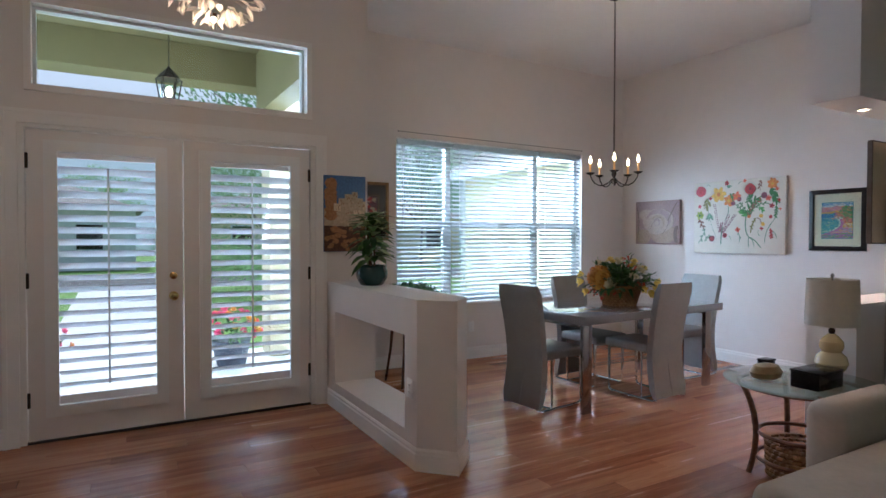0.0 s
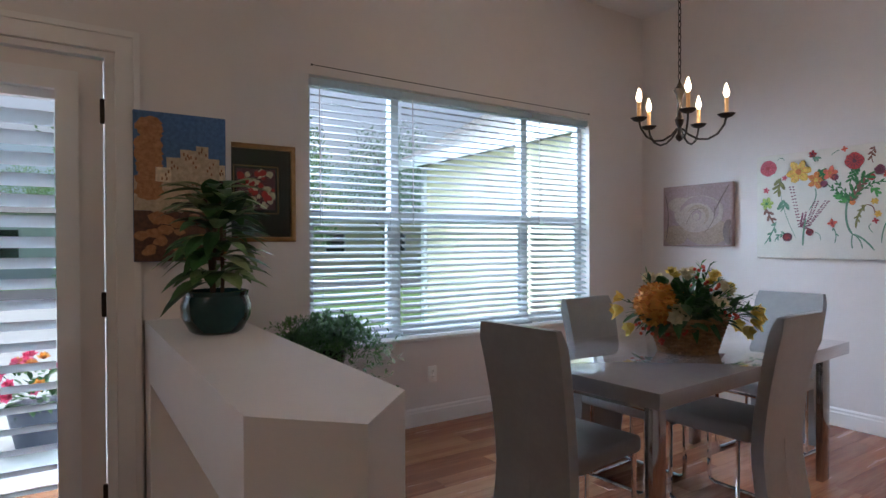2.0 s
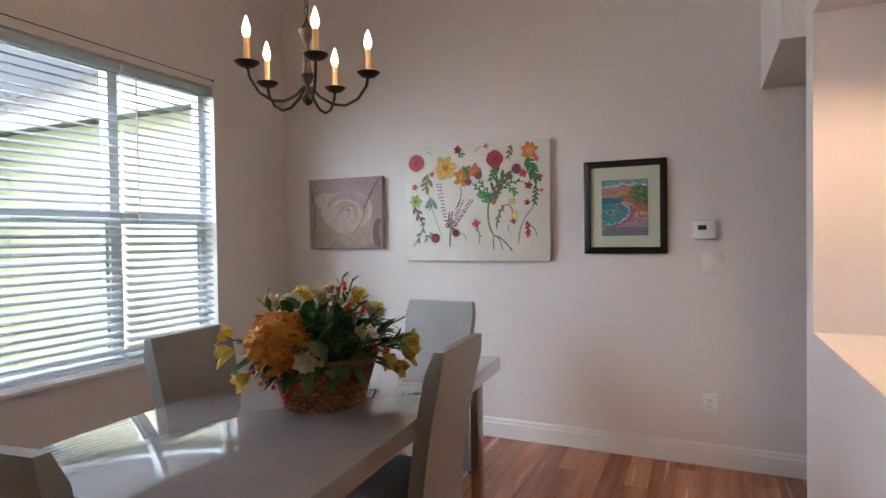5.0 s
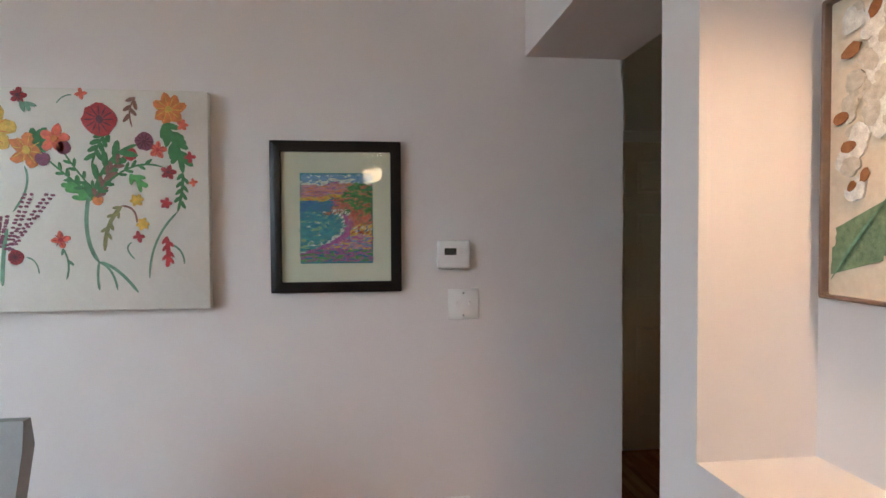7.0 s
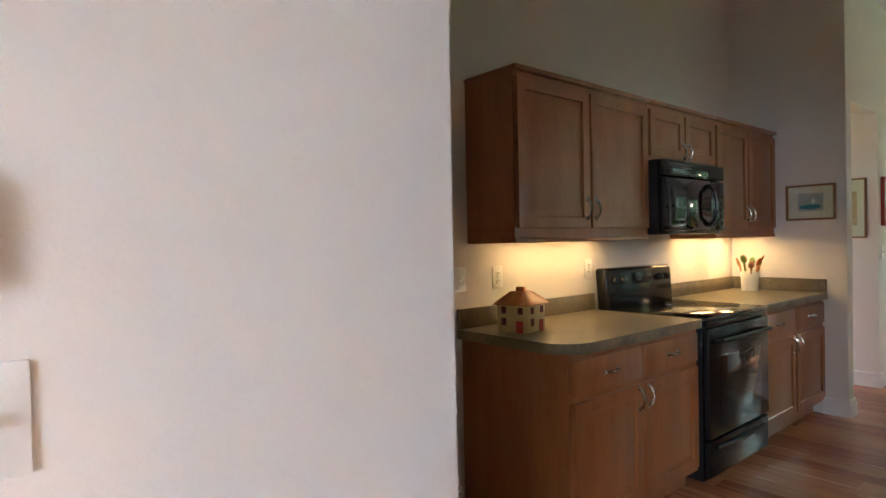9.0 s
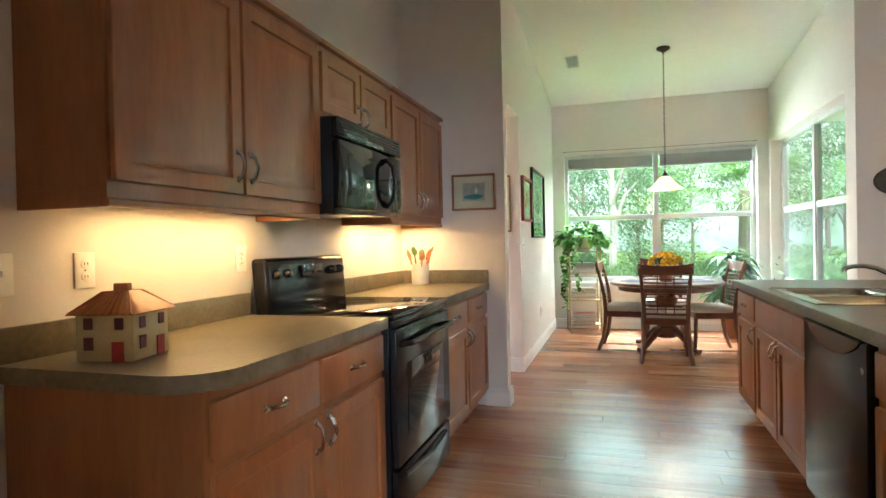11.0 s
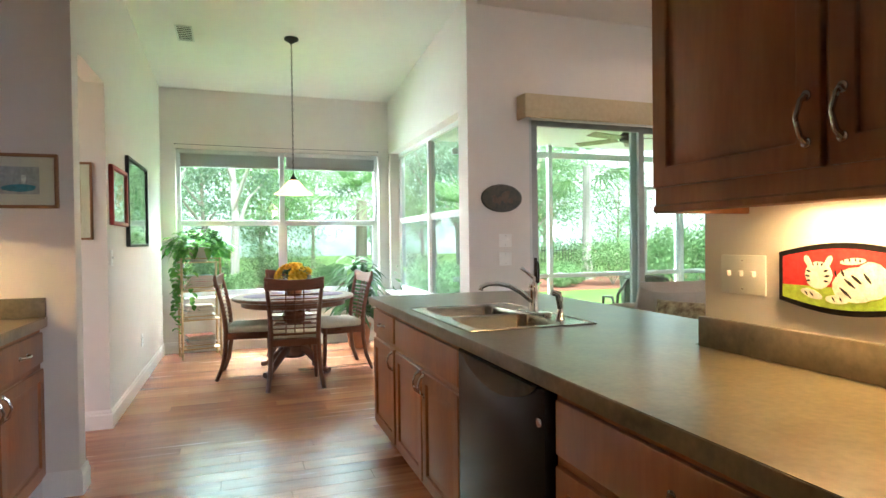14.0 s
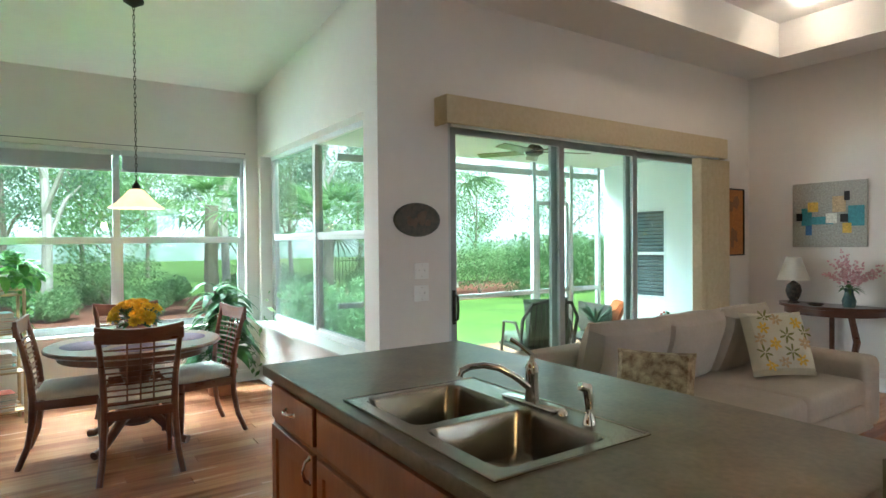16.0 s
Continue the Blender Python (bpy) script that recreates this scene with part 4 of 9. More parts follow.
for nm, m, zz in (("foreground", P_SHADE, (-0.309, -0.1)), ("village_base", P_STONE, (-0.0995, 0.04))):
    part(nm, rbox(-0.179, 0.179, -0.0356, -0.0352, *zz, 0.0001, 1), m, ph, smooth=0)
daub_band("foreground_rock", P_CLIFF, -0.18, 0.18, -0.31, -0.1, 26, 0.032, -0.0385)
daub_band("village_slope", P_STONE, -0.13, 0.18, -0.12, 0.07, 60, 0.04, -0.0362)
daub_band("cliff", P_CLIFF, -0.18, -0.07, -0.06, 0.29, 130, 0.04, -0.0372)
for x, z, w2, h2 in ((0.05, 0.1, 0.045, 0.06), (0.11, 0.08, 0.04, 0.05), (-0.02, 0.08, 0.035, 0.045), (0.08, 0.15, 0.025, 0.03), (0.15, 0.06, 0.028, 0.04), (0.02, 0.13, 0.02, 0.03), (-0.07, 0.05, 0.03, 0.03), (0.12, 0.02, 0.05, 0.03), (0.03, 0.02, 0.04, 0.03)):
    hs = part("painted_house", rbox(x - w2, x + w2, -0.0405 - layer(), -0.0402, z - h2, z + h2, 0.0001, 1, pose(0, 0, 0, 0, random.uniform(-2, 2), 0)), P_STONE if random.random() < 0.6 else P_CREAM, ph, smooth=0)
    for k in range(4):
        bm = bmesh.new()
        ox, oz = x + random.uniform(-0.7, 0.7) * w2, z + random.uniform(-0.6, 0.6) * h2
        box(bm, ox - 0.003, ox + 0.003, -0.0436, -0.0433, oz - 0.006, oz + 0.006)
        part("opening", bm, P_BROWN, hs, smooth=0)

pd = framed("dark_picture", (1.725, 4.92, 1.615), 0, 0.48, 0.59, "gilt framed print with black mat and swirling red animal", FRAME_GOLD, 0.03, ground=FRAME_BLACK)
bm = bmesh.new()
ring(bm, -0.135, 0.135, -0.125, 0.165, 0.006, -0.0125, -0.0102)
part("inner_line", bm, FRAME_GOLD, pd, smooth=0)
bm = bmesh.new()
box(bm, -0.115, 0.115, -0.0115, -0.0102, -0.1, 0.145)
part("print", bm, P_DARK, pd, smooth=0)
bm = bmesh.new()
for k in range(26):
    blob(bm, random.uniform(-0.1, 0.1), random.uniform(-0.085, 0.13), -0.0118 - 0.00005 * k, random.uniform(0.012, 0.028), 9, 0.3)
part("swirls", bm, P_CREAM, pd, smooth=0)
bm = bmesh.new()
for k in range(20):
    blob(bm, random.uniform(-0.1, 0.1), random.uniform(-0.05, 0.13), -0.0136 - 0.00005 * k, random.uniform(0.008, 0.022), 9, 0.3)
part("daubs", bm, P_RED, pd, smooth=0)

# niche painting
FRAME_SLIM = mat("slim_bronze_frame", (0.1, 0.065, 0.045), (0.16, 0.11, 0.08), 0.45, scale=12)
P_LINEN, P_LEAFG = paint("linen", (0.92, 0.78, 0.58), (0.8, 0.71, 0.56)), paint("leaf_green", (0.09, 0.19, 0.09), (0.24, 0.34, 0.2))
P_PETAL = paint("petal_cream", (0.6, 0.54, 0.42), (0.74, 0.7, 0.6))
pn = framed("blossom_painting", (3.838, 1.22, 1.626), 180, 0.80, 0.62, "large thin-framed painting of white blossoms and green leaves on cream", FRAME_SLIM, 0.008, glass=False, depth=0.03, ground=P_LINEN, category="painting")
y = -0.0102
P_RUST = paint("rust_petal", (0.3, 0.11, 0.03), (0.4, 0.18, 0.06))


def painted_leaf(cx, cz, L, wide, rot):
    ca, sa = math.cos(rot), math.sin(rot)
    bm = bmesh.new()
    pts = []
    for i in range(28):
        t = i / 14 - 1 if i <= 14 else 1 - (i - 14) / 14
        w = wide * L * max(0.0, 1 - t * t) ** 0.6 * (1 - 0.45 * t) * (1 if i <= 14 else -1) * random.uniform(0.88, 1.1)
        pts.append((cx + ca * t * L / 2 - sa * w, cz + sa * t * L / 2 + ca * w))
    bm.faces.new([bm.verts.new((px, y - 0.0012 - layer(), pz)) for px, pz in pts][::-1])
    f = part("painted_leaf", bm, P_LEAFG, pn, smooth=0)
    bm = bmesh.new()
    stroke(bm, [(cx - ca * L * 0.5, cz - sa * L * 0.5), (cx, cz + 0.006), (cx + ca * L * 0.48, cz + sa * L * 0.48)], 0.007, y - 0.0045)
    part("leaf_rib", bm, P_SAGE, f, smooth=0)


for args in ((-0.315, -0.19, 0.21, 0.3, -2.25), (-0.11, -0.01, 0.2, 0.26, -1.7), (0.12, -0.22, 0.2, 0.28, -0.7), (0.3, -0.02, 0.2, 0.26, 0.6)):
    painted_leaf(*args)
for a, b, c in (((-0.2, 0.09), (-0.23, -0.02), (-0.13, -0.29)), ((-0.2, 0.02), (-0.17, 0.08), (-0.14, 0.12)), ((-0.24, -0.12), (-0.2, -0.14), (-0.17, -0.15)), ((0.1, -0.29), (0.13, -0.05), (0.18, 0.16))):
    bm = bmesh.new()
    stroke(bm, curve2(a, b, c), 0.01, y - 0.0004)
    part("painted_stem", bm, P_SAGE, pn, smooth=0)
for k in range(190):
    u, v = random.random(), random.gauss(0, 1)
    which = k % 3
    if which < 2:
        x, z = -0.345 + 0.3 * u, 0.24 - 0.32 * (1 - u) * random.random() + 0.03 * v
    else:
        x, z = -0.08 + 0.24 * u, -0.17 + 0.07 * v
    if abs(x) < 0.37 and abs(z) < 0.275:
        bm = bmesh.new()
        for _ in range(3):
            blob(bm, x + random.uniform(-0.012, 0.012), z + random.uniform(-0.012, 0.012), y - 0.001, random.uniform(0.012, 0.023), 12, 0.1, 1.15, 0.85, random.uniform(0, 3), 0.003)
        part("blossom", bm, P_PETAL if k % 3 == 1 else P_WHITE, pn, smooth=0)
for x, z, r, rot in ((-0.335, 0.19, 0.026, 0.4), (-0.36, 0.06, 0.022, 0.2), (-0.34, 0.0, 0.021, 0.1), (-0.3, -0.06, 0.016, 1.2), (-0.33, -0.08, 0.014, 0.8), (-0.28, 0.255, 0.022, 1.0), (-0.19, 0.24, 0.024, 1.5), (-0.16, 0.1, 0.024, 1.2), (-0.14, -0.2, 0.022, 0.6), (-0.18, -0.21, 0.014, 1.4), (0.05, 0.2, 0.02, 0.3)):
    bm = bmesh.new()
    blob(bm, x, z, y - 0.004, r * 0.72, 12, 0.14, 1.25, 0.8, rot, 0.0025)
    part("rust_petal", bm, P_RUST, pn, "rust brown petal", 0)

# ---- dining room ----
LACQUER = mat("grey_lacquer", (0.2, 0.195, 0.205), (0.23, 0.225, 0.235), 0.05, scale=3, coat=1.0, rough_var=0.02)
LEATHER = mat("grey_leather", (0.26, 0.265, 0.265), (0.31, 0.315, 0.315), 0.42, scale=6, bump=0.25, bump_scale=180)
DARKCHROME = mat("dark_chrome", (0.3, 0.27, 0.25), (0.36, 0.33, 0.3), 0.12, metal=1.0, scale=4, rough_var=0.04)

dt = thing("dining_table", (3.42, 3.198, 0), "grey lacquered rectangular dining table on polished metal legs", "table", "", 3.5)
part("tabletop", rbox(-0.90, 0.90, -0.46, 0.46, 0.695, 0.76, 0.004), LACQUER, dt)
for sx in (-1, 1):
    for sy in (-1, 1):
        part("leg", rbox(sx * 0.79 - 0.045, sx * 0.79 + 0.045, sy * 0.37 - 0.018, sy * 0.37 + 0.018, 0.0, 0.695, 0.003), DARKCHROME, dt, "polished metal leg")
    part("leg_rail", rbox(sx * 0.79 - 0.045, sx * 0.79 + 0.045, -0.352, 0.352, 0.66, 0.694, 0.003), DARKCHROME, dt)


def dining_chair():
    c = thing("dining_chair", (0, 0, 0), "grey leather high-back dining chair on chrome sled base", "chair", "dining chairs")
    # the back: one tall padded panel from floor to top, bowed; the chair faces +y
    def panel(x0, x1, y_off, th, z_lo, z_hi, taper):
        bm = bmesh.new()
        n, rows = 14, []
        for i in range(n + 1):
            t = i / n
            z = z_lo + (z_hi - z_lo) * t
            y = y_off - 0.10 * (max(0, t - 0.35) / 0.65) ** 1.6 - 0.05 * (max(0, 0.35 - t) / 0.35) ** 1.5
            w = 1.0 + taper * t - 0.06 * math.sin(math.pi * min(1, t * 1.1))
            e = 0.012 if i in (0, n) else 0.0
            rows.append([bm.verts.new(p) for p in ((x0 * w + e, y - th / 2 + e, z), (x1 * w - e, y - th / 2 + e, z), (x1 * w - e, y + th / 2 - e, z), (x0 * w + e, y + th / 2 - e, z))])
        for a, b in zip(rows, rows[1:]):
            for k in range(4):
                bm.faces.new((a[k], a[(k + 1) % 4], b[(k + 1) % 4], b[k]))
        bm.faces.new(rows[0])
        bm.faces.new(rows[-1][::-1])
        bmesh.ops.bevel(bm, geom=[e for e in bm.edges if e.calc_face_angle(0) > 1.0], offset=0.012, segments=2, affect="EDGES")
        return bm
    part("backrest", panel(-0.205, 0.205, -0.19, 0.055, 0.035, 0.98, 0.03), LEATHER, c)
    seam = [(0, -0.2175 - 0.05 * (max(0, 0.35 - t) / 0.35) ** 1.5 - 0.004, 0.05 + 0.93 * t) for t in (0, 0.1, 0.2, 0.3, 0.38)]
    part("seam", tube(seam, 0.002, 5), LEATHER, c)
    part("seat", rbox(-0.205, 0.205, -0.165, 0.275, 0.4, 0.475, 0.022, 3), LEATHER, c)
    for s in (-1, 1):
        x = 0.185 * s
        path = [(x, 0.24, 0.4)] + [(x, 0.24, 0.06), (x, 0.235, 0.025), (x, 0.21, 0.012), (x, 0.1, 0.011), (x, -0.1, 0.011), (x, -0.24, 0.011)]
        part("leg", tube(path, 0.011, 8), CHROME, c, "chrome sled leg")
        part("upright", tube([(x, -0.1, 0.4), (x, -0.1, 0.02)], 0.009, 8), CHROME, c)
        part("glide", rbox(x - 0.013, x + 0.013, -0.255, -0.225, 0.0, 0.03, 0.004), CHROME, c)
    part("stretcher", tube([(-0.185, -0.1, 0.012), (0.185, -0.1, 0.012)], 0.009, 8), CHROME, c)
    part("stretcher", tube([(-0.185, 0.24, 0.385), (0.185, 0.24, 0.385)], 0.009, 8), CHROME, c)
    return c


dc = dining_chair()
dc.matrix_basis = pose(2.545, 3.155, 0, 0, 0, -83)
copy_thing(dc, pose(3.51, 2.95, 0, 0, 0, 3))
copy_thing(dc, pose(3.40, 3.52, 0, 0, 0, 184))
copy_thing(dc, pose(4.43, 3.28, 0, 0, 0, 90))

# flower basket
WICKER = mat("wicker", (0.24, 0.11, 0.04), (0.42, 0.22, 0.09), 0.6, scale=18, random_mix=0.3)
LEAF = mat("leaf_green", (0.018, 0.07, 0.014), (0.06, 0.16, 0.035), 0.45, scale=14, random_mix=0.5, trans=0.2)
LEAF_L = mat("leaf_variegated", (0.07, 0.2, 0.04), (0.42, 0.5, 0.24), 0.4, scale=14, random_mix=0.4, trans=0.2)
FERN = mat("fern_green", (0.04, 0.14, 0.025), (0.1, 0.27, 0.05), 0.5, scale=14, random_mix=0.4, trans=0.25)
F_YEL = mat("petal_yellow", (0.75, 0.52, 0.08), (0.85, 0.7, 0.2), 0.55, scale=20, random_mix=0.5, trans=0.25)
F_ORG = mat("petal_orange", (0.62, 0.22, 0.03), (0.8, 0.42, 0.08), 0.55, scale=20, random_mix=0.6, trans=0.25)
F_RED = mat("berry_red", (0.45, 0.03, 0.012), (0.62, 0.09, 0.03), 0.45, scale=20, random_mix=0.5)
F_CRM = mat("petal_cream", (0.66, 0.58, 0.34), (0.78, 0.7, 0.45), 0.55, scale=20, random_mix=0.5, trans=0.25)
TWIG = mat("twig_brown", (0.07, 0.035, 0.018), (0.12, 0.06, 0.03), 0.7, scale=12)


def leaf(bm, base, way, length, width, droop=0.3, fold=0.15, n=5, up=None):
    """A leaf blade, pointed, bent and folded along its rib, of two faces across."""
    base, way = Vector(base), Vector(way).normalized()
    side = way.cross(Vector(up or (0, 0, 1)))
    side = side.normalized() if side.length > 1e-3 else Vector((1, 0, 0))
    nrm = side.cross(way)
    L, M, R = [], [], []
    for i in range(n + 1):
        t = i / n
        w = width * 0.5 * (math.sin(math.pi * min(1, t * 0.93 + 0.07)) ** 0.8) if i < n else 0.001
        p = base + way * length * t - Vector((0, 0, 1)) * droop * length * t * t
        L.append(bm.verts.new(p + side * w + nrm * fold * w))
        M.append(bm.verts.new(p))
        R.append(bm.verts.new(p - side * w + nrm * fold * w))
    for i in range(n):
        bm.faces.new((L[i], M[i], M[i + 1], L[i + 1]))
        bm.faces.new((M[i], R[i], R[i + 1], M[i + 1]))


def rnd_dir(lo=-1.0, hi=1.0):
    a, z = random.uniform(0, 2 * math.pi), random.uniform(lo, hi)
    r = math.sqrt(max(0, 1 - z * z))
    return Vector((r * math.cos(a), r * math.sin(a), z))


def bloom(bm, at, way, r, n=10, cup=0.5):
    """A bloom of curled petals."""
    at, way = Vector(at), Vector(way).normalized()
    side = way.orthogonal().normalized()
    up = way.cross(side)
    for ringn in range(2):
        for i in range(n):
            a = 2 * math.pi * (i + 0.5 * ringn) / n
            d = (side * math.cos(a) + up * math.sin(a)) * (1 - 0.4 * ringn) + way * (cup + 0.6 * ringn)
            leaf(bm, at, d, r, r * 0.75, 0.0, 0.3, 3, way)


def basket_weave(r0, r1, h, rows=9, posts=28):
    bm = None
    for k in range(rows):
        t = (k + 0.5) / rows
        r = r0 + (r1 - r0) * t
        pts = []
        for i in range(posts * 2):
            a = math.pi * i / posts
            q = r + (0.006 if (i + k) % 2 else -0.006)
            pts.append((1.12 * q * math.cos(a), q * math.sin(a), h * t))
        b = tube(pts, h / rows * 0.42, 5, closed=True, flat=1.0)
        bm = b if bm is None else join(bm, b)
    return bm


fb = thing("flower_basket", (3.38, 3.13, 0.7605), "woven basket of silk flowers, yellow and orange, on the table", "flower arrangement")
part("basket", join(basket_weave(0.125, 0.175, 0.17), lathe([(0.12, 0.0), (0.13, 0.004), (0.16, 0.15), (0.14, 0.15)], 24, Matrix.Diagonal((1.12, 1, 1, 1)))), WICKER, fb)
part("rim", tube([(1.12 * 0.18 * math.cos(a), 0.18 * math.sin(a), 0.173 + 0.004 * math.sin(9 * a)) for a in [2 * math.pi * i / 40 for i in range(40)]], 0.011, 6, closed=True), WICKER, fb)
C0 = Vector((0, 0, 0.17))
bm = bmesh.new()
for k in range(430):
    d = rnd_dir(-0.1, 1.0)
    p = C0 + Vector((d.x * 0.25, d.y * 0.23, d.z * 0.19)) * random.uniform(0.3, 1.0)
    leaf(bm, p, d + rnd_dir() * 0.6, random.uniform(0.06, 0.12), random.uniform(0.028, 0.055), random.uniform(0.1, 0.5))
part("leaves", bm, LEAF, fb, "dark green leaves", 0)["kind"] = "stuff"
for k in range(16):
    d = rnd_dir(0.15, 0.95)
    p = C0 + Vector((d.x * 0.25, d.y * 0.23, d.z * 0.2))
    bm = tube([p, p + d * 0.09], 0.0025, 5)
    for j in range(7):
        leaf(bm, p + d * 0.014 * j, d + rnd_dir() * 0.9, 0.045, 0.014, 0.1, n=3)
    part("sprig", bm, LEAF if k % 3 else FERN, fb, smooth=0)
# one full hydrangea head and a smaller one behind
for at, r, count in (((-0.215, 0.03, 0.25), 0.088, 520), ((0.12, 0.14, 0.27), 0.06, 220)):
    bm = lathe([(r * 0.97 * math.cos(radians(q)), r * 0.97 * math.sin(radians(q))) for q in range(-85, 90, 17)], 14, Matrix.Translation(at))
    for j in range(count):
        e = rnd_dir()
        leaf(bm, Vector(at) + e * r, e * 0.7 + rnd_dir(), 0.026, 0.028, 0.1, n=2)
    part("hydrangea_head", bm, F_ORG, fb, "round orange hydrangea head", 0)


def trumpet(at, way, r, material):
    """A flaring trumpet bloom of five broad petals."""
    bm = bmesh.new()
    at, way = Vector(at), Vector(way).normalized()
    side = way.orthogonal().normalized()
    up = way.cross(side)
    for i in range(5):
        q = 2 * math.pi * i / 5 + random.random() * 0.2
        leaf(bm, at, (side * math.cos(q) + up * math.sin(q)) * 0.75 + way, r, r * 0.72, 0.12, 0.35, 5, way)
    part("trumpet_bloom", bm, material, fb, smooth=0)


for x, y, z, wx, wy, wz in ((-0.23, 0.25, 0.26, -0.6, 0.8, 0.3), (-0.21, 0.27, 0.2, -0.8, 0.6, -0.1), (-0.25, 0.16, 0.13, -0.9, 0.4, -0.3), (0.15, -0.27, 0.17, 0.3, -0.9, -0.1), (0.12, -0.24, 0.13, 0.0, -1.0, -0.2), (0.05, -0.23, 0.16, -0.3, -0.9, 0.0),
                             (0.19, -0.25, 0.2, 0.7, -0.7, 0.2), (0.2, 0.2, 0.2, 0.7, 0.7, 0.1), (0.26, 0.05, 0.18, 1.0, 0.1, 0.0)):
    trumpet((x * 0.9, y * 0.9, z), (wx, wy, wz), random.uniform(0.06, 0.08), F_YEL)
for k, (x, y, z) in enumerate(((-0.06, 0.05, 0.37), (-0.02, -0.02, 0.38), (-0.12, 0.12, 0.33), (0.06, -0.08, 0.36), (0.1, -0.14, 0.32), (-0.05, -0.18, 0.25), (0.16, -0.1, 0.3), (-0.2, -0.1, 0.2), (0.02, 0.18, 0.33))):
    bm = bmesh.new()
    for j in range(3):
        bloom(bm, Vector((x, y, z)) + rnd_dir() * 0.025, Vector((x, y, z - 0.1)) + rnd_dir() * 0.1, random.uniform(0.036, 0.05), 6, 0.7)
    part("small_bloom", bm, F_CRM if k % 3 else F_YEL, fb, smooth=0)
for c0 in ((-0.24, 0.02, 0.13), (-0.17, -0.08, 0.14), (0.05, -0.2, 0.2), (-0.14, 0.2, 0.1), (0.02, -0.12, 0.34), (-0.22, -0.03, 0.08), (0.16, 0.1, 0.3), (0.02, -0.05, 0.4)):
    for j in range(7):
        p = Vector(c0) + rnd_dir() * 0.032
        part("berry", lathe([(0.002, -0.009), (0.008, -0.005), (0.009, 0.002), (0.005, 0.008)], 6, Matrix.Translation(p)), F_RED, fb, smooth=40)

# chandelier over the table
# Faint emission on the sleeves imitates bulb light shining through them.
CANDLE = mat("candle_sleeve_glow", (0.62, 0.42, 0.2), (0.7, 0.5, 0.26), 0.5, scale=10, emit=(1.0, 0.45, 0.12), emit_strength=0.25)
DIFFUSER = mat("lit_diffuser", (1, 0.8, 0.5), (1, 0.8, 0.5), 0.4, emit=(1.0, 0.62, 0.28), emit_strength=1.6)
FLAME = mat("lit_bulb", (1, 0.8, 0.5), (1, 0.8, 0.5), 0.3, emit=(1.0, 0.72, 0.4), emit_strength=14.0)


def chain(z0, z1, r=0.012, wire=0.0025):
    n = int((z1 - z0) / (r * 2.6))
    out = None
    for i in range(n):
        z = z0 + (z1 - z0) * (i + 0.5) / n
        h = (z1 - z0) / n * 0.62
        pts = [((r * 0.6 * math.cos(a) if i % 2 else 0), (0 if i % 2 else r * 0.6 * math.cos(a)), z + h * math.sin(a)) for a in [2 * math.pi * k / 10 for k in range(10)]]
        b = tube(pts, wire, 5, closed=True)
        out = b if out is None else join(out, b)
    return out


ch = thing("chandelier", (3.27, 3.1, 1.80), "dark bronze five-arm candle chandelier hanging on a long chain, lit", "chandelier")
CS = 0.84
CT = (H - 1.80) / CS
ch.matrix_world = Matrix.Translation((3.27, 3.1, 1.80)) @ Matrix.Diagonal((CS, CS, CS, 1))
part("canopy", lathe([(0.065, CT - 0.001), (0.062, CT - 0.02), (0.03, CT - 0.035), (0.008, CT - 0.045)][::-1], 24), BRONZE, ch)
part("chain", chain(0.36, CT - 0.04, 0.014, 0.003), BRONZE, ch)
part("column", lathe([(0.004, 0.0), (0.018, 0.012), (0.024, 0.03), (0.012, 0.05), (0.010, 0.08), (0.02, 0.1), (0.026, 0.125), (0.014, 0.15), (0.011, 0.24), (0.02, 0.27), (0.028, 0.285), (0.034, 0.3), (0.016, 0.32), (0.006, 0.345), (0.004, 0.36)], 20), BRONZE, ch)
for k in range(5):
    a = 2 * math.pi * k / 5 + 0.148
    ca, sa = math.cos(a), math.sin(a)
    R = 0.245
    pts = [Vector((0.014, 0, 0.075)), Vector((0.05, 0, 0.035)), Vector((0.1, 0, 0.005)), Vector((0.15, 0, 0.0)), Vector((0.2, 0, 0.025)), Vector((0.235, 0, 0.075)), Vector((R, 0, 0.12))]
    rot = pose(0, 0, 0, 0, 0, math.degrees(a))
    part("arm", tube([rot @ p for p in pts], 0.006, 8), BRONZE, ch)
    T = Matrix.Translation((R * ca, R * sa, 0.12))
    part("drip_pan", lathe([(0.006, -0.012), (0.03, -0.004), (0.047, 0.012), (0.044, 0.012), (0.02, 0.003), (0.004, 0.004)], 20, T), BRONZE, ch)
    sl = part("candle", lathe([(0.011, 0.004), (0.011, 0.1), (0.009, 0.104)], 14, T), CANDLE, ch, "ivory candle sleeve with bulb glow added")
    part("bulb", lathe([(0.007, 0.104), (0.015, 0.122), (0.016, 0.135), (0.011, 0.155), (0.004, 0.178), (0.001, 0.185)], 14, T), FLAME, sl, "glowing flame bulb")
    bulb("chandelier_bulb_light", (3.27 + CS * R * ca, 3.1 + CS * R * sa, 1.80 + CS * 0.3), 3.2, WARM, 0.015)

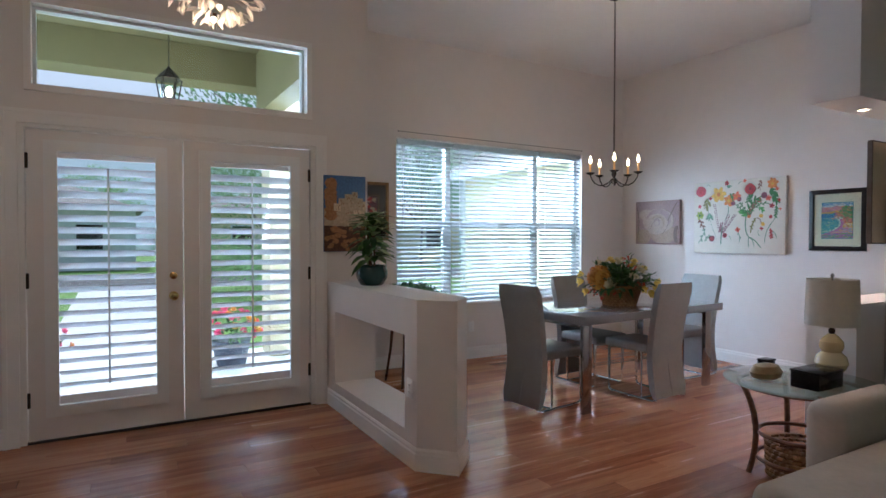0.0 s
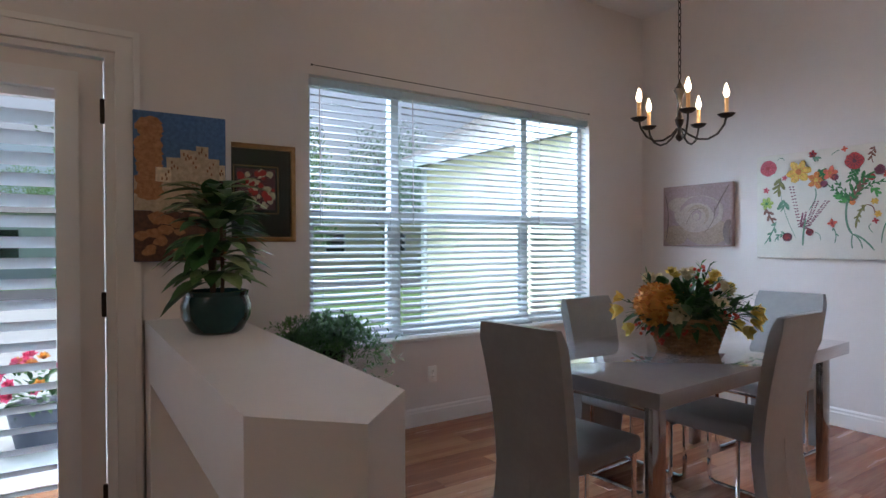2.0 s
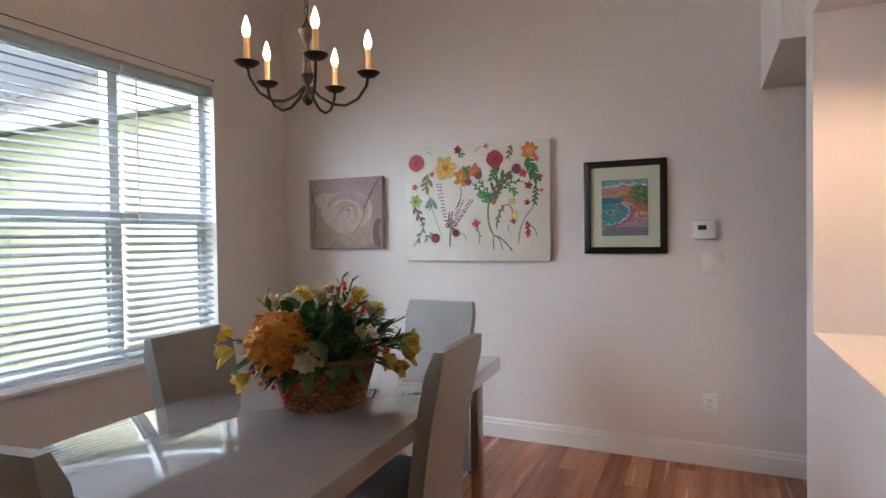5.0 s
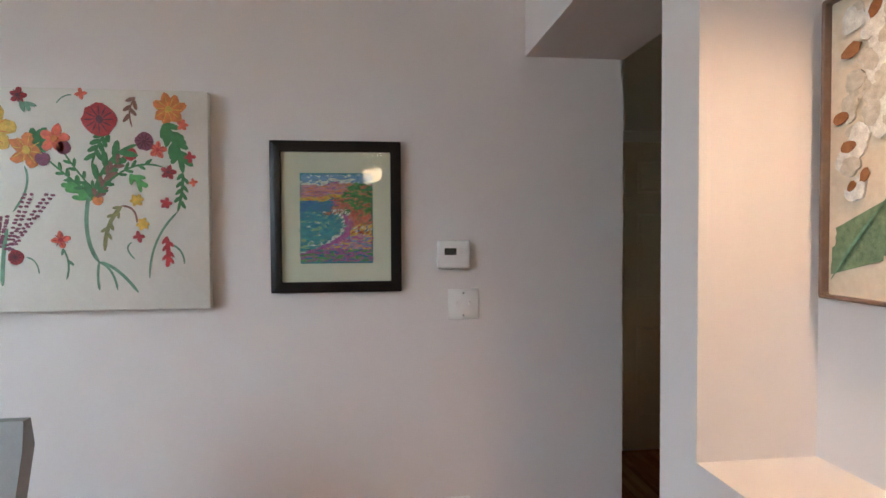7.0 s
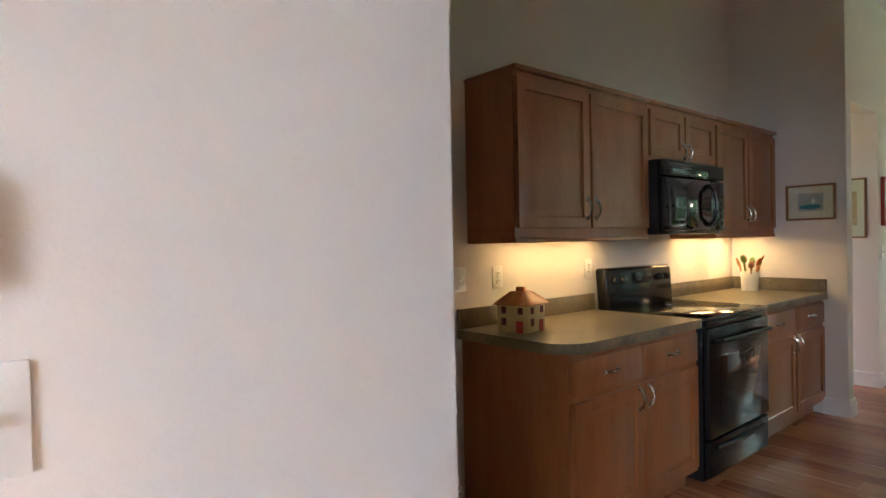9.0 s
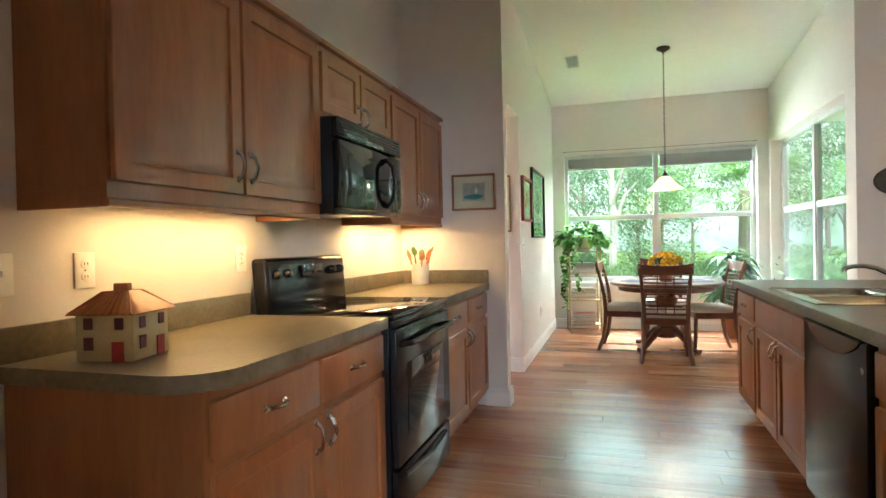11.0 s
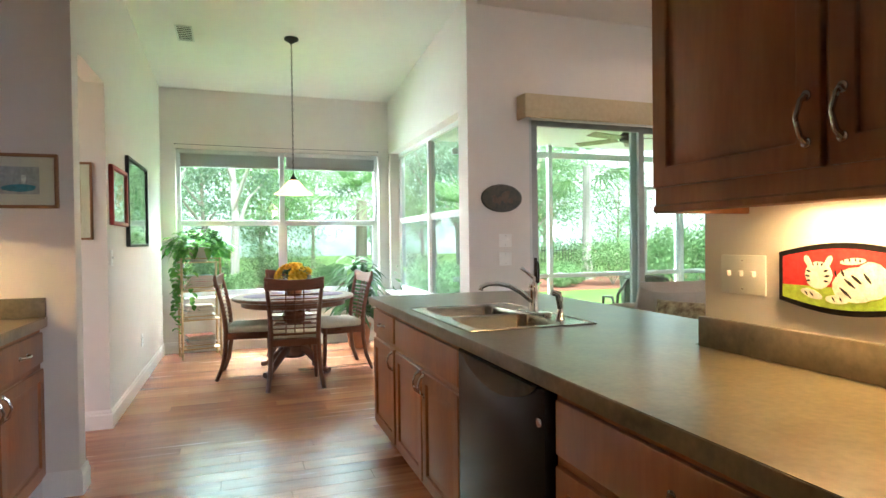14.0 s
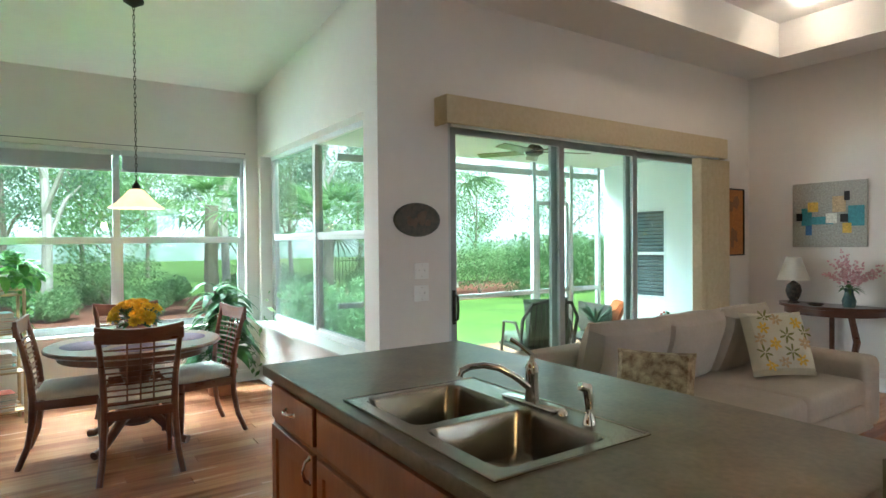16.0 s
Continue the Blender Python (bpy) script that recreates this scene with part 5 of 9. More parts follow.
# pot plant on the half wall
GLAZE = mat("green_glaze", (0.006, 0.03, 0.032), (0.014, 0.055, 0.055), 0.15, scale=6, coat=0.4)
SOIL = mat("potting_soil", (0.02, 0.014, 0.01), (0.05, 0.035, 0.022), 0.95, scale=60, bump=0.6)
pp = thing("potted_plant", (1.21, 3.55, 0.99), "variegated leafy plant in a dark green pot on the half wall", "houseplant")
part("pot", lathe([(0.075, 0.0), (0.09, 0.01), (0.117, 0.06), (0.12, 0.1), (0.108, 0.135), (0.113, 0.15), (0.105, 0.152), (0.098, 0.13)], 32), GLAZE, pp, "dark green glazed pot")
part("soil", lathe([(0.1, 0.12), (0.095, 0.128), (0.03, 0.134)], 20), SOIL, pp)
for k in range(3):
    part("stem", tube(arc((0.02 * math.cos(k * 2.1), 0.02 * math.sin(k * 2.1), 0.125), (0.03 * math.cos(k * 2.1), 0.02, 0.25), (0.03 * math.cos(k * 2.1 + 1), 0.03 * math.sin(k * 2.1), 0.42 + 0.06 * k), 5), 0.007, 6), TWIG, pp)
bl, bl2 = bmesh.new(), bmesh.new()
for k in range(120):
    z = random.uniform(0.18, 0.52)
    a = random.uniform(0, 2 * math.pi)
    d = Vector((math.cos(a), math.sin(a), random.uniform(0.1, 1.0) if z > 0.36 else random.uniform(-0.1, 0.7)))
    leaf(bl if k % 2 else bl2, (0.03 * math.cos(a), 0.03 * math.sin(a), z), d, random.uniform(0.13, 0.2), random.uniform(0.05, 0.078), random.uniform(0.2, 0.65), n=6)
part("leaves", bl, LEAF, pp, "dark green leaves", 0)
part("pale_leaves", bl2, LEAF_L, pp, "striped pale green leaves", 0)

# asparagus fern on a small wooden stand
DARKWOOD = mat("dark_mahogany", (0.06, 0.018, 0.01), (0.12, 0.04, 0.02), 0.3, scale=4, stretch=(1, 1, 5), coat=0.3)
ps = thing("plant_stand", (1.92, 4.3, 0), "small dark wooden plant stand with splayed legs", "plant stand")
part("top", rbox(-0.17, 0.17, -0.17, 0.17, 0.55, 0.575, 0.006), DARKWOOD, ps)
for sx in (-1, 1):
    for sy in (-1, 1):
        part("leg", tube([(sx * 0.13, sy * 0.13, 0.55), (sx * 0.145, sy * 0.145, 0.3), (sx * 0.18, sy * 0.18, 0.0)], [0.016, 0.013, 0.011], 8), DARKWOOD, ps)
    part("rail", rbox(sx * 0.13 - 0.008, sx * 0.13 + 0.008, -0.13, 0.13, 0.5, 0.55, 0.003), DARKWOOD, ps)
pf2 = thing("fern_plant", (1.92, 4.3, 0.5755), "feathery green asparagus fern in a dark pot on the stand", "houseplant")
part("pot", lathe([(0.07, 0.0), (0.085, 0.01), (0.105, 0.14), (0.112, 0.15), (0.1, 0.15), (0.09, 0.12)], 24), BLACK, pf2, "dark plant pot")
ff = bmesh.new()
for k in range(210):
    a = random.uniform(0, 2 * math.pi)
    reach, rise = random.uniform(0.12, 0.42), random.uniform(0.08, 0.3)
    end = Vector((reach * math.cos(a), reach * math.sin(a), 0.14 + rise * 0.4 - random.uniform(0.0, 0.22) * (reach > 0.25)))
    pts = arc((0.03 * math.cos(a), 0.03 * math.sin(a), 0.12), (0.5 * reach * math.cos(a), 0.5 * reach * math.sin(a), 0.2 + rise), end, 9)
    for i, p in enumerate(pts[2:]):
        for s in range(5):
            leaf(ff, p + rnd_dir() * 0.008, rnd_dir(-0.3, 0.9), random.uniform(0.028, 0.05), 0.0095, 0.2, n=2)
part("fronds", ff, FERN, pf2, "fine feathery fronds", 0)

# maroon sculpture standing in the opening of the half wall
sc = thing("wooden_carving", (1.2, 2.70, 0.20), "slender dark red carved wood figure standing in the wall opening", "ornament")
part("body", lathe([(0.035, 0.0), (0.05, 0.02), (0.045, 0.1), (0.032, 0.2), (0.042, 0.3), (0.03, 0.4), (0.036, 0.46), (0.016, 0.5), (0.004, 0.53)], 16, Matrix.Diagonal((0.9, 0.6, 1, 1))), mat("maroon_wood", (0.07, 0.008, 0.01), (0.12, 0.02, 0.018), 0.3, scale=8), sc)

# entry chandelier and porch light
CRYSTAL = mat("crystal_drop", (0.5, 0.46, 0.42), (0.6, 0.56, 0.5), 0.05, scale=30, trans=0.5)
ec = thing("entry_chandelier", (-0.1, 2.2, 2.31), "round crystal leaf chandelier, lit, hanging over the entry", "chandelier")
cr = bmesh.new()
for k in range(260):
    d = rnd_dir(-1, 0.6)
    p = Vector((d.x * 0.2, d.y * 0.2, 0.2 + d.z * 0.19))
    leaf(cr, p, d + rnd_dir() * 0.7, 0.06, 0.03, 0.0, 0.3, 3)
part("crystal_leaves", cr, CRYSTAL, ec, "clear crystal leaves", 0)
part("finial", lathe([(0.003, -0.03), (0.02, -0.015), (0.03, 0.005), (0.012, 0.03)], 16), CHROME, ec)
part("stem", tube([(0, 0, 0.02), (0, 0, H - 2.31)], 0.006, 8), CHROME, ec)
for k in range(5):
    a = 2 * math.pi * k / 5
    part("bulb", lathe([(0.006, 0), (0.016, 0.02), (0.01, 0.045), (0.001, 0.06)], 10, Matrix.Translation((0.11 * math.cos(a), 0.11 * math.sin(a), 0.14))), FLAME, ec)
bulb("entry_chandelier_light", (-0.1, 2.2, 2.24), 12, WARM, 0.12)

# niche spotlight
sp = thing("recessed_light", (3.72, 1.40, 2.18), "small recessed downlight in the niche head, lit", "ceiling light")
part("ring", lathe([(0.045, -0.004), (0.045, 0.0), (0.03, 0.0), (0.03, -0.004)], 20, cap=False), TRIM, sp)
part("lens", lathe([(0.029, -0.002), (0.001, -0.0025)], 20), FLAME, sp)
sl = new("niche_spot", bpy.data.lights.new("niche_spot", "SPOT"))
sl.data.energy, sl.data.color, sl.data.spot_size, sl.data.spot_blend, sl.data.shadow_soft_size = 50, (1.0, 0.62, 0.34), radians(140), 0.8, 0.03
sl.matrix_world = look((3.72, 1.40, 2.165), (3.72, 1.38, 1.0))

# side table with lamp beside the sofa
RATTAN = mat("rattan", (0.12, 0.045, 0.018), (0.24, 0.1, 0.04), 0.4, scale=20, stretch=(1, 1, 4))
TGLASS = glass_mat("table_glass", (0.80, 0.9, 0.86))
st = thing("side_table", (2.87, 1.31, 0), "round glass-topped side table on curved rattan legs", "side table")
gt = part("glass_top", lathe([(0.387, 0.535), (0.395, 0.54), (0.395, 0.546), (0.387, 0.55)], 48), TGLASS, st, "clear round glass top")
gt.visible_shadow = False
for k in range(4):
    a = math.pi / 4 + k * math.pi / 2
    rot = pose(0, 0, 0, 0, 0, math.degrees(a))
    part("leg", tube([rot @ p for p in arc((0.31, 0, 0.53), (0.17, 0, 0.3), (0.26, 0, 0.0), 8)], 0.016, 8), RATTAN, st)
for z, r in ((0.52, 0.31), (0.24, 0.21), (0.1, 0.22)):
    part("hoop", tube([(r * math.cos(t), r * math.sin(t), z) for t in [2 * math.pi * i / 32 for i in range(32)]], 0.012, 7, closed=True), RATTAN, st)
lb = thing("wicker_basket", (2.87, 1.31, 0.0), "low round wicker basket under the side table", "basket")
part("body", basket_weave(0.15, 0.16, 0.2, 7), WICKER, lb)
part("base", lathe([(0.15, 0.0), (0.15, 0.01), (0.02, 0.012)], 24), WICKER, lb)

SHADE = mat("linen_shade", (0.68, 0.64, 0.56), (0.74, 0.7, 0.62), 0.9, scale=30, bump=0.3, bump_scale=300, trans=0.3)
IVORY = mat("ivory_ceramic", (0.62, 0.5, 0.27), (0.68, 0.57, 0.33), 0.2, scale=6, coat=0.3)
tl = thing("table_lamp", (3.11, 1.27, 0.55), "cream gourd-shaped ceramic lamp with white drum shade", "lamp")
part("base", lathe([(0.05, 0.0), (0.055, 0.012), (0.045, 0.02), (0.07, 0.045), (0.085, 0.08), (0.075, 0.12), (0.048, 0.145), (0.062, 0.175), (0.06, 0.205), (0.035, 0.235), (0.016, 0.25)], 32), IVORY, tl)
part("neck", lathe([(0.014, 0.25), (0.018, 0.27), (0.01, 0.285), (0.009, 0.32)], 16), BRONZE, tl)
part("shade", lathe([(0.137, 0.3), (0.13, 0.565), (0.128, 0.565), (0.135, 0.3)], 40, cap=False), SHADE, tl, "white drum shade")
part("finial", lathe([(0.004, 0.54), (0.006, 0.575), (0.012, 0.585), (0.004, 0.598)], 12), NICKEL, tl)
part("harp", tube([(-0.129, 0, 0.54), (0.129, 0, 0.54)], 0.002, 5), NICKEL, tl)
sb = thing("shell_ornament", (2.72, 1.42, 0.55), "tan shell-shaped ornament on the glass table", "ornament")
part("body", lathe([(0.03, 0.0), (0.06, 0.015), (0.068, 0.04), (0.05, 0.07), (0.015, 0.08)], 24, Matrix.Diagonal((1.6, 1.1, 1.15, 1))), mat("shell_tan", (0.24, 0.16, 0.08), (0.4, 0.3, 0.16), 0.3, scale=25), sb)
for at, b, nm, lb2 in (((2.80, 1.19, 0.55), (-0.12, 0.12, -0.075, 0.075, 0, 0.085), "tissue_box", "black lacquer box on the glass table"), ((2.89, 1.52, 0.55), (-0.045, 0.045, -0.03, 0.03, 0, 0.07), "small_box", "small black box on the glass table")):
    o = thing(nm, at, lb2, "box")
    part("body", rbox(*b, 0.006), BLACK, o)
    part("lid", rbox(b[0] - 0.003, b[1] + 0.003, b[2] - 0.003, b[3] + 0.003, b[5], b[5] + 0.012, 0.004), BLACK, o)

# ---- kitchen ----
def pull(parent, x, z, y, upright):
    """A bow handle at x, z on the front plane y."""
    L = 0.048
    ends = [(x, z - L), (x, z + L)] if upright else [(x - L, z), (x + L, z)]
    (ax, az), (bx, bz) = ends
    pts = [Vector((ax, y, az)), Vector((ax + 0.12 * (bx - ax), y - 0.018, az + 0.12 * (bz - az))), Vector(((ax + bx) / 2, y - 0.03, (az + bz) / 2)),
           Vector((bx - 0.12 * (bx - ax), y - 0.018, bz - 0.12 * (bz - az))), Vector((bx, y, bz))]
    bm = tube(pts, [0.008, 0.0065, 0.005, 0.0065, 0.008], 8)
    for ex, ez in ends:
        bm = join(bm, lathe([(0.012, 0), (0.011, 0.003), (0.006, 0.006)], 12, pose(ex, y, ez, 90, 0, 0)))
    return part("handle", bm, NICKEL, parent, "brushed nickel bow handle")


def raised_door(parent, x0, x1, z0, z1, y, handle=None, name="door"):
    """A framed door with a raised panel; its front is at y - 0.02."""
    w = 0.055
    bm = bmesh.new()
    ring(bm, x0, x1, z0, z1, w, y - 0.02, y)
    bevelled(bm, 0.0025, 1)
    d = part(name, bm, CAB, parent, smooth=25)
    bm = bmesh.new()
    ins = [0.0, 0.012, 0.042]
    ys = [y - 0.008, y - 0.007, y - 0.017]
    loops = [[bm.verts.new(p) for p in ((x0 + w + i, yy, z0 + w + i), (x1 - w - i, yy, z0 + w + i), (x1 - w - i, yy, z1 - w - i), (x0 + w + i, yy, z1 - w - i))] for i, yy in zip(ins, ys)]
    for p, q in zip(loops, loops[1:]):
        for k in range(4):
            bm.faces.new((p[k], p[(k + 1) % 4], q[(k + 1) % 4], q[k]))
    bm.faces.new(loops[-1])
    part("raised_panel", bm, CAB, d, smooth=25)
    if handle:
        pull(d, handle[0], handle[1], y - 0.02, True)
    return d


def drawer_front(parent, x0, x1, z0, z1, y, grip=True):
    d = part("drawer", rbox(x0, x1, y - 0.02, y, z0, z1, 0.006, 2), CAB, parent)
    if grip:
        pull(d, (x0 + x1) / 2, (z0 + z1) / 2, y - 0.02, False)
    return d


def base_cabinet(at, turn, w, cols, label, depth=0.6, drawers="each", side=0.0):
    """cols: door widths from the left; drawers: each, wide (one across) or false (one across with no handle)."""
    c = thing("base_cabinet", at, label, "cabinet", "base cabinets", turn)
    bm = bmesh.new()
    if drawers == "false":
        box(bm, 0, w, 0, depth, 0.1, 0.70)
        box(bm, 0, w, 0, 0.02, 0.7005, 0.872)
    else:
        box(bm, 0, w, 0, depth, 0.1, 0.872)
    box(bm, 0.0, w, 0.07, depth, 0.0, 0.0995)
    part("body", bm, CAB, c, smooth=0)
    x, g = 0.0, 0.02
    n = len(cols)
    if drawers != "each":
        drawer_front(c, g, w - g, 0.695, 0.845, 0, drawers == "wide")
    for i, cw in enumerate(cols):
        a, b = x + (g if i == 0 else g * 0.55), x + cw - (g if i == n - 1 else g * 0.55)
        if drawers == "each":
            drawer_front(c, a, b, 0.695, 0.845, 0)
        hx = (b - 0.03 if i % 2 == 0 else a + 0.03)
        raised_door(c, a, b, 0.13, 0.665, 0, (hx, 0.60))
        x += cw
    return c


def wall_cabinet(at, turn, w, h, cols, label, depth=0.325, rail=True, handle_z=0.1):
    c = thing("wall_cabinet", at, label, "cabinet", "wall cabinets", turn)
    bm = bmesh.new()
    box(bm, 0, w, 0, depth, 0, h)
    part("body", bm, CAB, c, smooth=0)
    x, n = 0.0, len(cols)
    for i, cw in enumerate(cols):
        a, b = x + (0.012 if i == 0 else 0.008), x + cw - (0.012 if i == n - 1 else 0.008)
        hx = (b - 0.03 if i % 2 == 0 else a + 0.03)
        raised_door(c, a, b, 0.02, h - 0.03, 0, (hx, handle_z + 0.02))
        x += cw
    if rail:
        bm = bmesh.new()
        prof = ((0.0, 0.0), (-0.008, 0.004), (-0.008, 0.018), (0.0, 0.024), (0.0, 0.05), (0.018, 0.05), (0.018, 0.0))
        for x0, x1 in ((0, w),):
            A = [bm.verts.new((x0, p, -0.05 + q)) for p, q in prof]
            B = [bm.verts.new((x1, p, -0.05 + q)) for p, q in prof]
            for k in range(len(prof)):
                bm.faces.new((A[k], A[(k + 1) % 7], B[(k + 1) % 7], B[k]))
            bm.faces.new(A[::-1])
            bm.faces.new(B)
        box(bm, 0, 0.018, 0.019, depth, -0.05, -0.0005)
        box(bm, w - 0.018, w, 0.019, depth, -0.05, -0.0005)
        part("light_rail", bm, CAB, c, smooth=20)
    bm = bmesh.new()
    box(bm, -0.008, w + 0.008, -0.028, depth, h + 0.0005, h + 0.025)
    bevelled(bm, 0.006, 2)
    part("crown", bm, CAB, c)
    return c


base_cabinet((6.10, -0.08, 0), -90, 1.09, [0.545, 0.545], "stained maple base cabinet with two drawers and doors beside the range", 0.655)
base_cabinet((6.10, -1.965, 0), -90, 1.16, [0.58, 0.58], "stained maple base cabinet with two drawers beside the end wall", 0.655)
wall_cabinet((6.43, -0.13, 1.39), -90, 1.135, 0.75, [0.5675, 0.5675], "stained maple wall cabinet with raised panel doors over the counter")
wall_cabinet((6.43, -1.272, 1.815), -90, 0.835, 0.325, [0.4175, 0.4175], "short stained maple wall cabinet above the microwave", rail=False, handle_z=0.05)
wall_cabinet((6.43, -2.115, 1.39), -90, 1.01, 0.75, [0.505, 0.505], "stained maple wall cabinet with raised panel doors over the utensils")


def counter_run(name, x0, x1, y0, y1, label, splash=(), hole=None, more=(), edge=None, corner=0.0):
    """A laminate worktop with a rounded front edge; splash: upstand boxes; hole for the sink."""
    c = thing(name, ((x0 + x1) / 2, (y0 + y1) / 2, 0.873), label, "worktop")
    T = Matrix.Translation(-Vector(((x0 + x1) / 2, (y0 + y1) / 2, 0.873)))
    bm = bmesh.new()
    if hole:
        hx0, hx1, hy0, hy1 = hole
        for b in ((x0, hx0, y0, y1), (hx1, x1, y0, y1), (hx0, hx1, y0, hy0), (hx0, hx1, hy1, y1)):
            box(bm, *b, 0.873, 0.915)
        for b in more:
            box(bm, *b, 0.873, 0.915)
        bmesh.ops.remove_doubles(bm, verts=bm.verts, dist=1e-5)
    elif corner:
        turn = [(x0 + corner * (1 - math.cos(a)), y1 - corner * (1 - math.sin(a))) for a in (math.pi / 2 * i / 10 for i in range(11))]
        prism(bm, [(x0, y0), (x1, y0), (x1, y1)] + turn[::-1], 0.868, 0.915)
    else:
        box(bm, x0, x1, y0, y1, 0.873, 0.915)
        bmesh.ops.bevel(bm, geom=[e for e in bm.edges if abs(e.verts[0].co.z - e.verts[1].co.z) < 1e-4 and e.verts[0].co.z > 0.9], offset=0.006, segments=3, affect="EDGES")
    bmesh.ops.transform(bm, matrix=T, verts=bm.verts)
    part("top", bm, COUNTER, c, smooth=30)
    if edge:
        e = rbox(*edge, 0.868, 0.9135, 0.0025)
        bmesh.ops.transform(e, matrix=T, verts=e.verts)
        part("front_edge", e, COUNTER, c, "dark olive edge band")
    for b in splash:
        s2 = rbox(*b, 0.004)
        bmesh.ops.transform(s2, matrix=T, verts=s2.verts)
        part("backsplash", s2, COUNTER, c)
    return c


counter_run("worktop", 6.066, 6.758, -1.168, -0.05, "mottled olive laminate worktop with low backsplash beside the range", corner=0.16, splash=[(6.736, 6.7585, -1.168, -0.05, 0.9155, 1.015)])
counter_run("worktop", 6.07, 6.758, -3.128, -1.962, "mottled olive laminate worktop with low backsplash at the end wall", edge=(6.066, 6.0705, -3.128, -1.962),
            splash=[(6.736, 6.7585, -3.105, -1.962, 0.9155, 1.015), (6.07, 6.7585, -3.1285, -3.106, 0.9155, 1.015)])

# range
rg = thing("electric_range", (6.07, -1.565, 0), "black freestanding electric range with glass cooktop and oven door", "cooker", "", -90)
part("body", rbox(-0.39, 0.39, 0.0, 0.66, 0.04, 0.9, 0.004), BLACK, rg)
part("cooktop", rbox(-0.392, 0.392, -0.03, 0.6, 0.9, 0.922, 0.006), BLACKG, rg, "black glass cooktop")
RINGM = mat("burner_ring", (0.08, 0.08, 0.085), (0.1, 0.1, 0.105), 0.2)
for bx, by, r in ((-0.19, 0.13, 0.1), (0.19, 0.13, 0.08), (-0.19, 0.42, 0.08), (0.19, 0.42, 0.1)):
    part("burner_ring", lathe([(r, 0.9222), (r, 0.9227), (r - 0.004, 0.9227)], 36, Matrix.Translation((bx, by, 0)), cap=False), RINGM, rg)
bm = rbox(-0.385, 0.385, 0.575, 0.66, 0.9, 1.165, 0.02, 3)
for v in bm.verts:
    if v.co.z > 1.0:
        v.co.y += (v.co.z - 1.0) * 0.12
        v.co.z += 0.02 * (1 - (v.co.x / 0.385) ** 2)
part("backguard", bm, BLACK, rg, "curved black control backguard")
for k, bx in enumerate((-0.31, -0.22, 0.22, 0.31)):
    part("knob", lathe([(0.024, 0), (0.022, 0.012), (0.017, 0.022), (0.002, 0.024)], 18, pose(bx, 0.585, 1.09, 82, 0, 0)), BLACK, rg)
part("display", rbox(-0.1, 0.1, 0.574, 0.582, 1.06, 1.13, 0.002), BLACKG, rg)
dr = part("oven_door", rbox(-0.385, 0.385, -0.035, -0.002, 0.27, 0.86, 0.008), BLACK, rg, "black oven door")
part("oven_window", rbox(-0.26, 0.26, -0.038, -0.0345, 0.38, 0.7, 0.004), BLACKG, dr)
part("handle", tube([(-0.33, -0.035, 0.79), (-0.31, -0.075, 0.795), (0, -0.085, 0.797), (0.31, -0.075, 0.795), (0.33, -0.035, 0.79)], 0.013, 10), BLACK, dr)
part("drawer", rbox(-0.385, 0.385, -0.03, -0.002, 0.06, 0.255, 0.008), BLACK, rg, "black storage drawer")
part("drawer_lip", tube([(-0.3, -0.03, 0.215), (0, -0.048, 0.205), (0.3, -0.03, 0.215)], 0.012, 8), BLACK, rg)
part("control_strip", rbox(-0.385, 0.385, -0.025, -0.001, 0.865, 0.898, 0.004), BLACK, rg)

# microwave
mw = thing("microwave", (6.36, -1.66, 1.37), "black over-the-range microwave with curved handle", "microwave", "", -90)
bm = rbox(-0.39, 0.39, 0.0, 0.39, 0.0, 0.44, 0.01)
part("body", bm, BLACK, mw)
part("door", rbox(-0.385, 0.2, -0.03, -0.001, 0.02, 0.335, 0.01), BLACKG, mw, "glossy black door")
part("window", rbox(-0.3, 0.1, -0.0335, -0.0295, 0.08, 0.275, 0.003), BLACKG, mw)
part("control_panel", rbox(0.206, 0.388, -0.028, -0.001, 0.02, 0.335, 0.008), BLACKG, mw)
part("vent_grille", rbox(-0.388, 0.388, -0.028, -0.001, 0.345, 0.438, 0.008), BLACKG, mw)
for k in range(5):
    part("vent_slot", rbox(-0.36, 0.36, -0.0295, -0.0275, 0.356 + 0.016 * k, 0.361 + 0.016 * k, 0.001), BLACK, mw)
part("handle", tube([(0.16, -0.03, 0.05), (0.185, -0.055, 0.09), (0.195, -0.068, 0.18), (0.185, -0.055, 0.27), (0.16, -0.03, 0.31)], 0.011, 10), BLACK, mw)
for k in range(12):
    part("key", rbox(0.23 + 0.05 * (k % 3), 0.265 + 0.05 * (k % 3), -0.0295, -0.0275, 0.05 + 0.045 * (k // 3), 0.08 + 0.045 * (k // 3), 0.002), BLACK, mw)

# under-cabinet lamps
for y0, y1, w in ((-0.35, -1.2, 1.5), (-2.15, -2.55, 1.3), (-2.75, -2.95, 1.5)):
    yc = (y0 + y1) / 2
    L = abs(y1 - y0)
    u = thing("undercabinet_light", (6.6, yc, 1.389), "slim lit undercabinet lamp fixed below the wall cabinet", "light fitting")
    part("housing", rbox(-0.04, 0.04, -L / 2, L / 2, -0.02, 0.0, 0.004), PLASTIC, u)
    part("diffuser", rbox(-0.03, 0.03, -L / 2 + 0.01, L / 2 - 0.01, -0.024, -0.0201, 0.001), DIFFUSER, u, "glowing diffuser")
    ob = area("undercabinet_lamp", (6.6, yc, 1.362), (6.6, yc, 0.9), 0.06, L, w, (1.0, 0.64, 0.22))
    ob.matrix_world = Matrix.Translation((6.6, yc, 1.362))

